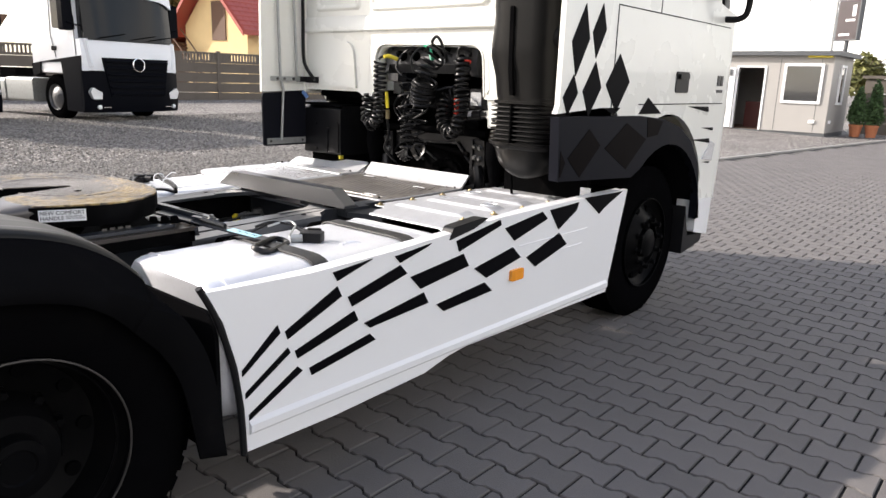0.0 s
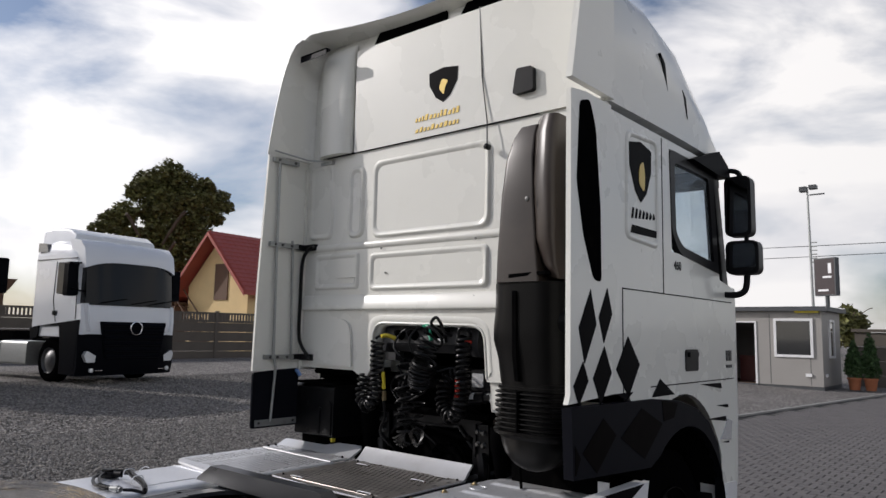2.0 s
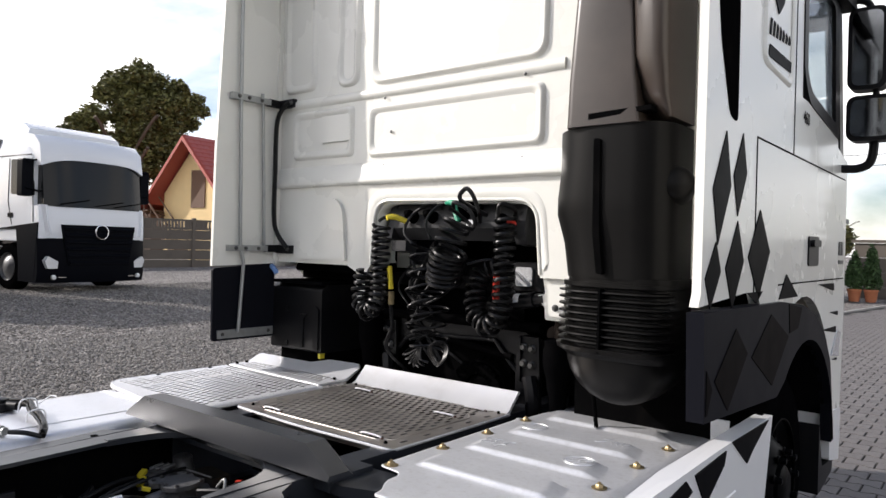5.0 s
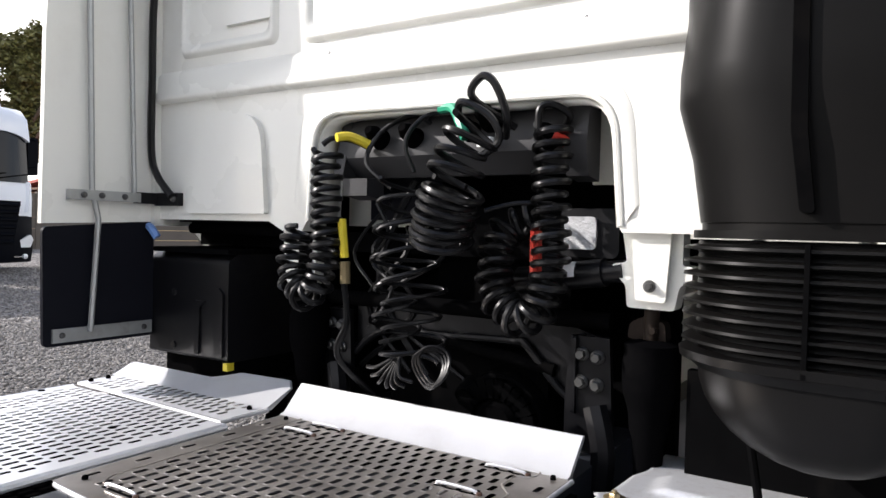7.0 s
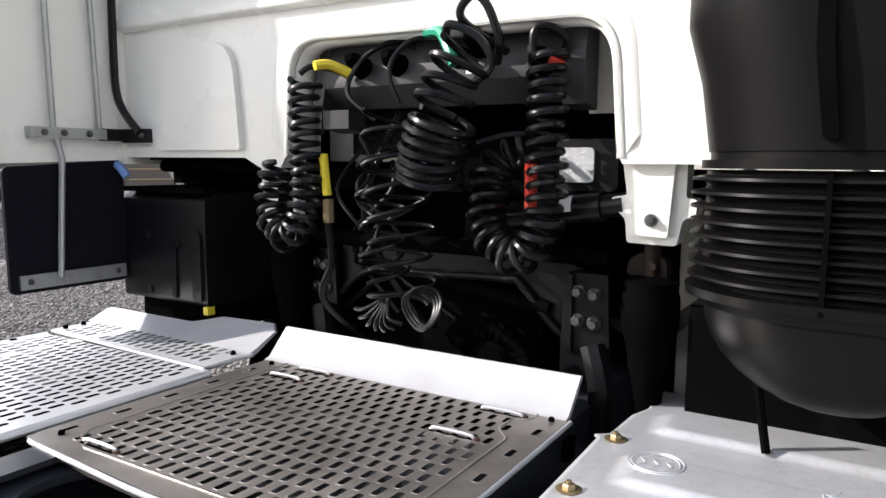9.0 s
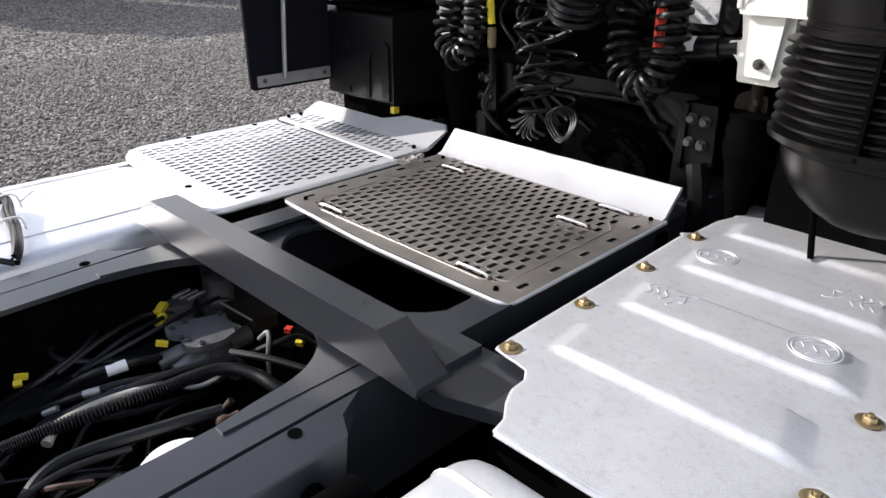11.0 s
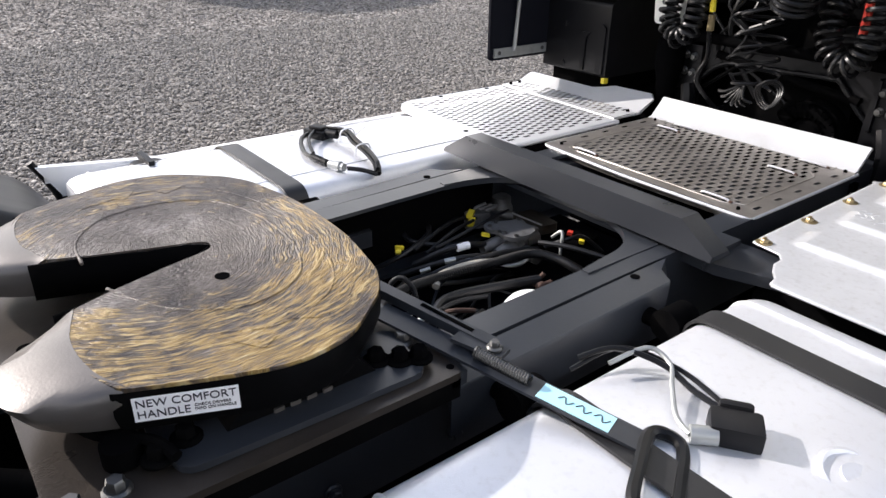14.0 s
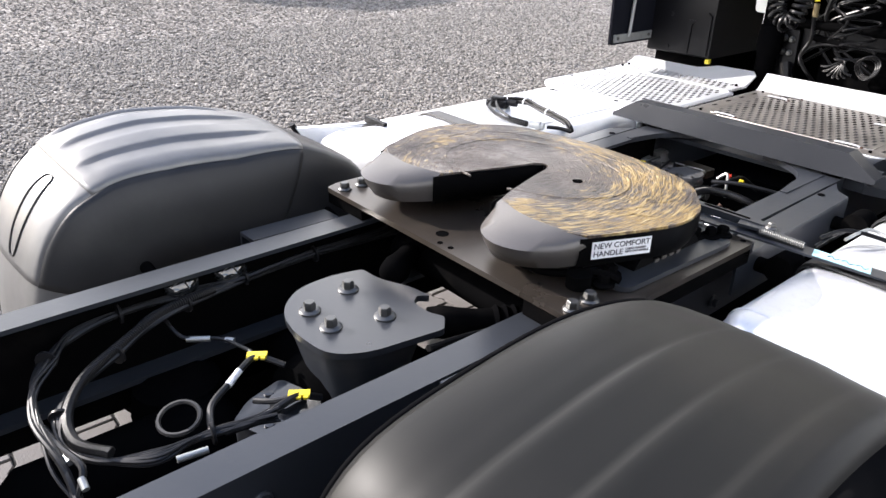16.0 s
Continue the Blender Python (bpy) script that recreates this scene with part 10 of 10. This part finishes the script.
def right_side():
    w = thing("boundary_wall", "grey-green concrete boundary wall", "wall", kind="structure")
    for k in range(7):
        solid("wall_panel", w, FENCEM, lambda bm: [box(bm, -2.2 + 2.5 * k, 0.26 + 2.5 * k, 28.2, 28.3, 0.5 * j, 0.5 * j + 0.485) for j in range(4)], soft=0.01)
    solid("wall_coping", w, FENCEM, lambda bm: box(bm, -2.3, 15.5, 28.12, 28.38, 2.0, 2.1), soft=0.01)
    for x, y, h in ((-1.80, 25.6, 1.55), (-1.36, 25.7, 1.78)):
        c = thing("potted_conifer", "dark green clipped conifer in a terracotta pot", "potted plant", "potted conifers by the office", at=(0, 0, 0.12))
        solid("pot", c, CLAY, lambda bm: lathe(bm, (x, y, 0), (0, 0, 1), ((0.14, 0), (0.19, 0.32), (0.21, 0.34), (0.21, 0.39), (0.18, 0.39), (0.17, 0.34), (0.0, 0.34)), 22), "terracotta pot")
        solid("stem", c, BARK, lambda bm: cyl(bm, (x, y, 0.4), (x, y, h * 0.8), 0.03))
        blobs = [(x, y, 0.55 + (h - 0.55) * t, 0.27 * (1.02 - t) ** 0.7 + 0.03) for t in np.linspace(0.06, 0.98, 10)]
        solid("foliage", c, CONIF, lambda bm: foliage(bm, blobs, 2600, 0.06, int(h * 10), 1.5), "dense needles", smooth=0)
    # lamp mast and billboard beyond the wall
    p = thing("lamp_mast", "thin grey lamp mast with floodlights", "mast")
    px, py = -5.86, 39.0
    solid("pole", p, GALV, lambda bm: cyl(bm, (px, py, 0), (px - 0.1, py, 9.35), 0.09, 0.05))
    solid("floodlight", p, OFFTRIM, lambda bm: [box(bm, px - 0.45, px - 0.1, py - 0.2, py + 0.2, 9.3, 9.55), box(bm, px + 0.0, px + 0.35, py - 0.2, py + 0.2, 9.4, 9.6), box(bm, px, px + 0.7, py - 0.05, py + 0.05, 9.08, 9.14)], "dark floodlights", soft=0.02)
    solid("climbing_peg", p, GALV, lambda bm: [box(bm, px, px + 0.25, py - 0.03, py + 0.03, 5.6 + 0.2 * k, 5.66 + 0.2 * k) for k in range(6)])
    b = thing("billboard", "dark advertising board on a post", "billboard")
    bx, by = -3.5, 30.6
    m = pose(bx, by, 0, 0, 0, -25)
    def frame_(bm):
        box(bm, -0.46, 0.46, -0.12, 0.12, 3.42, 4.92)
        cyl(bm, (0, 0, 0), (0, 0, 3.42), 0.08)
        bmesh.ops.transform(bm, matrix=m, verts=bm.verts)
    bf = solid("board_box", b, OFFTRIM, frame_, "dark box frame")
    def pic(bm):
        box(bm, -0.41, 0.41, -0.127, -0.12, 3.47, 4.87)
        bmesh.ops.transform(bm, matrix=m, verts=bm.verts)
    solid("board_print", bf, BILL, pic, "dark red and black print")
    def bars(bm):
        for x0, x1, z0, z1 in ((-0.3, 0.15, 3.6, 3.68), (-0.08, 0.3, 4.12, 4.2), (0.16, 0.3, 4.3, 4.7)):
            box(bm, x0, x1, -0.133, -0.127, z0, z1)
        bmesh.ops.transform(bm, matrix=m, verts=bm.verts)
    apart("print_bar", bf, LABELW, bars, "pale bars in place of writing")
    wires = thing("overhead_wires", "two thin black overhead wires", "wire", kind="structure")
    for dz in (0.0, 0.85):
        solid("wire", wires, DARK, lambda bm: tube(bm, [(x, 52.0, 9.05 - dz * (1 - (x + 22) / 90) - 1.1 * (1 - ((x - 8) / 60) ** 2)) for x in np.linspace(-52, 68, 25)], 0.022, 5))
    # low dark treeline along the horizon
    for x, y, h, sp, sd in ((-9, 64, 4.2, 3.2, 21), (-3, 66, 5.0, 3.6, 22), (3.5, 62, 6.5, 4.2, 23), (10, 60, 7.0, 5.0, 24), (-16, 66, 4.0, 3.0, 25)):
        tree(x, y, h, sp, sd, 2600, 0.34, "far_tree", "dark tree on the skyline")
    shed = thing("carport", "open carport with red-brown roof edge", "carport")
    m2 = pose(-30.0, 5.5, 0, 0, 0, 85)
    def shr(bm):
        prism(bm, [(-4, 2.9), (4, 2.9), (4.3, 3.35), (-4.3, 3.35)], "y", -3, 3)
        bmesh.ops.transform(bm, matrix=m2, verts=bm.verts)
    solid("roof", shed, WOOD, shr, "brown roof")
    def shp(bm):
        for x in (-3.8, -1.2, 1.2, 3.8):
            box(bm, x - 0.1, x + 0.1, -2.9, -2.7, 0, 2.9)
            box(bm, x - 0.1, x + 0.1, 2.7, 2.9, 0, 2.9)
        bmesh.ops.transform(bm, matrix=m2, verts=bm.verts)
    apart("post", shed, WOOD, shp, "brown post")


right_side()
gravel_stones()


def hall():
    """Unseen long dark hall, added behind the camera to block low sky."""
    h = thing("wall_south", "unseen dark hall added to block low sky", "building", kind="structure")
    def sheet(bm):
        prof = []
        for k in range(90):
            x = -4.0 + 0.3 * k
            prof += [(x, -13.0), (x + 0.10, -13.0), (x + 0.14, -12.95), (x + 0.26, -12.95)]
        loft(bm, [[(x, y, z) for x, y in prof] for z in (0.0, 7.5)], closed=False)
    part_ = solid("sheet_cladding", h, HALLM, sheet, "dark trapezoid sheet cladding", smooth=10)
    solid("hall_body", h, HALLM, lambda bm: box(bm, -4.0, 23.0, -24.0, -13.01, 0.0, 7.45), "dark hall body")
    return part_


HALLM = mat("dark_sheet_metal", (0.035, 0.036, 0.038), 0.5, var=0.15, scale=1.2, bump=0.03, bscale=40)
hall()


# ---- paving: interlocking blocks, the nearest ones as pieces of their own ----
def paving():
    road = thing("pavement", "dark grey interlocking concrete block paving", "pavement", kind="structure")
    bm = bmesh.new()
    ys = [-25.0] + list(np.arange(14.0, 61.0, 2.0))
    ys = [-25.0, 10.0] + ys[1:]
    for y0, y1 in zip(ys, ys[1:]):
        bm.faces.new([bm.verts.new(p) for p in ((edge_x(y0), y0, rise(0.0, y0) - 0.012), (40.0, y0, rise(0.0, y0) - 0.012), (40.0, y1, rise(0.0, y1) - 0.012), (edge_x(y1), y1, rise(0.0, y1) - 0.012))])
    part("joint_bed", bm, JOINTM, road, "dark sand joints")
    bm = bmesh.new()
    for x0, x1, y0, y1 in ((8.0, 40.0, -25.0, 10.0), (8.0, 40.0, 10.0, 23.0), (8.0, 40.0, 23.0, 60.0), (-2.25, 8.0, -25.0, -6.05), (0.0, 8.0, 25.95, 60.0)):
        bm.faces.new([bm.verts.new(p) for p in ((x0, y0, rise(0.0, y0) - 0.004), (x1, y0, rise(0.0, y0) - 0.004), (x1, y1, rise(0.0, y1) - 0.004), (x0, y1, rise(0.0, y1) - 0.004))])
    part("far_paving", bm, PAVERM, road, "paving further off")
    L, W, gap, d = 0.20, 0.165, 0.011, 0.011
    half = [(-0.10, W / 2 + d), (-0.066, W / 2 + d), (-0.038, W / 2 - d), (0.038, W / 2 - d), (0.066, W / 2 + d), (0.10, W / 2 + d)]
    out = half + [(x, -y) for x, y in half[::-1]]
    kx, ky = (L - gap) / L, (W - gap) / W
    out = [(x * kx, y * ky) for x, y in out][::-1]
    n = len(out)
    rim = [(x * 0.965, y * 0.955) for x, y in out]
    verts = np.array([(x, y, -0.015) for x, y in out] + [(x, y, -0.005) for x, y in out] + [(x, y, 0.0) for x, y in rim])
    faces = [tuple(range(2 * n, 3 * n))] + [(i, (i + 1) % n, n + (i + 1) % n, n + i) for i in range(n)] + [(n + i, n + (i + 1) % n, 2 * n + (i + 1) % n, 2 * n + i) for i in range(n)]
    one = bpy.data.meshes.new("paver")
    one.from_pydata(verts.tolist(), [], faces)
    one.materials.append(PAVERM)
    rng = random.Random(9)
    far, ff, count = [], [], 0
    for j in range(int(-6.0 / W), int(26.0 / W)):
        y = j * W
        for i in range(int((edge_x(y) + 0.2) / L), int(8.0 / L)):
            x = i * L + (L / 2 if j % 2 else 0)
            h = rng.uniform(-0.0015, 0.0015) + float(rise(0.0, y))
            if 1.35 < x < 3.2 and 1.6 < y < 6.2 and count < 300 and x - 1.3 > (y - 1.6) * 0.1:
                ob = bpy.data.objects.new("paver", one)
                scene.collection.objects.link(ob)
                ob.parent = road
                ob.location = (x, y, h)
                count += 1
            else:
                k = len(far) * 3 * n
                far.append(verts + (x, y, h))
                ff.extend(tuple(a + k for a in f) for f in faces)
    me = bpy.data.meshes.new("paving_field")
    me.from_pydata(np.concatenate(far).tolist(), [], ff)
    me.materials.append(PAVERM)
    ob = new("paving_field", me)
    ob.parent = road
    tagged(ob, "joined rest of the block paving", kind="stuff")


paving()
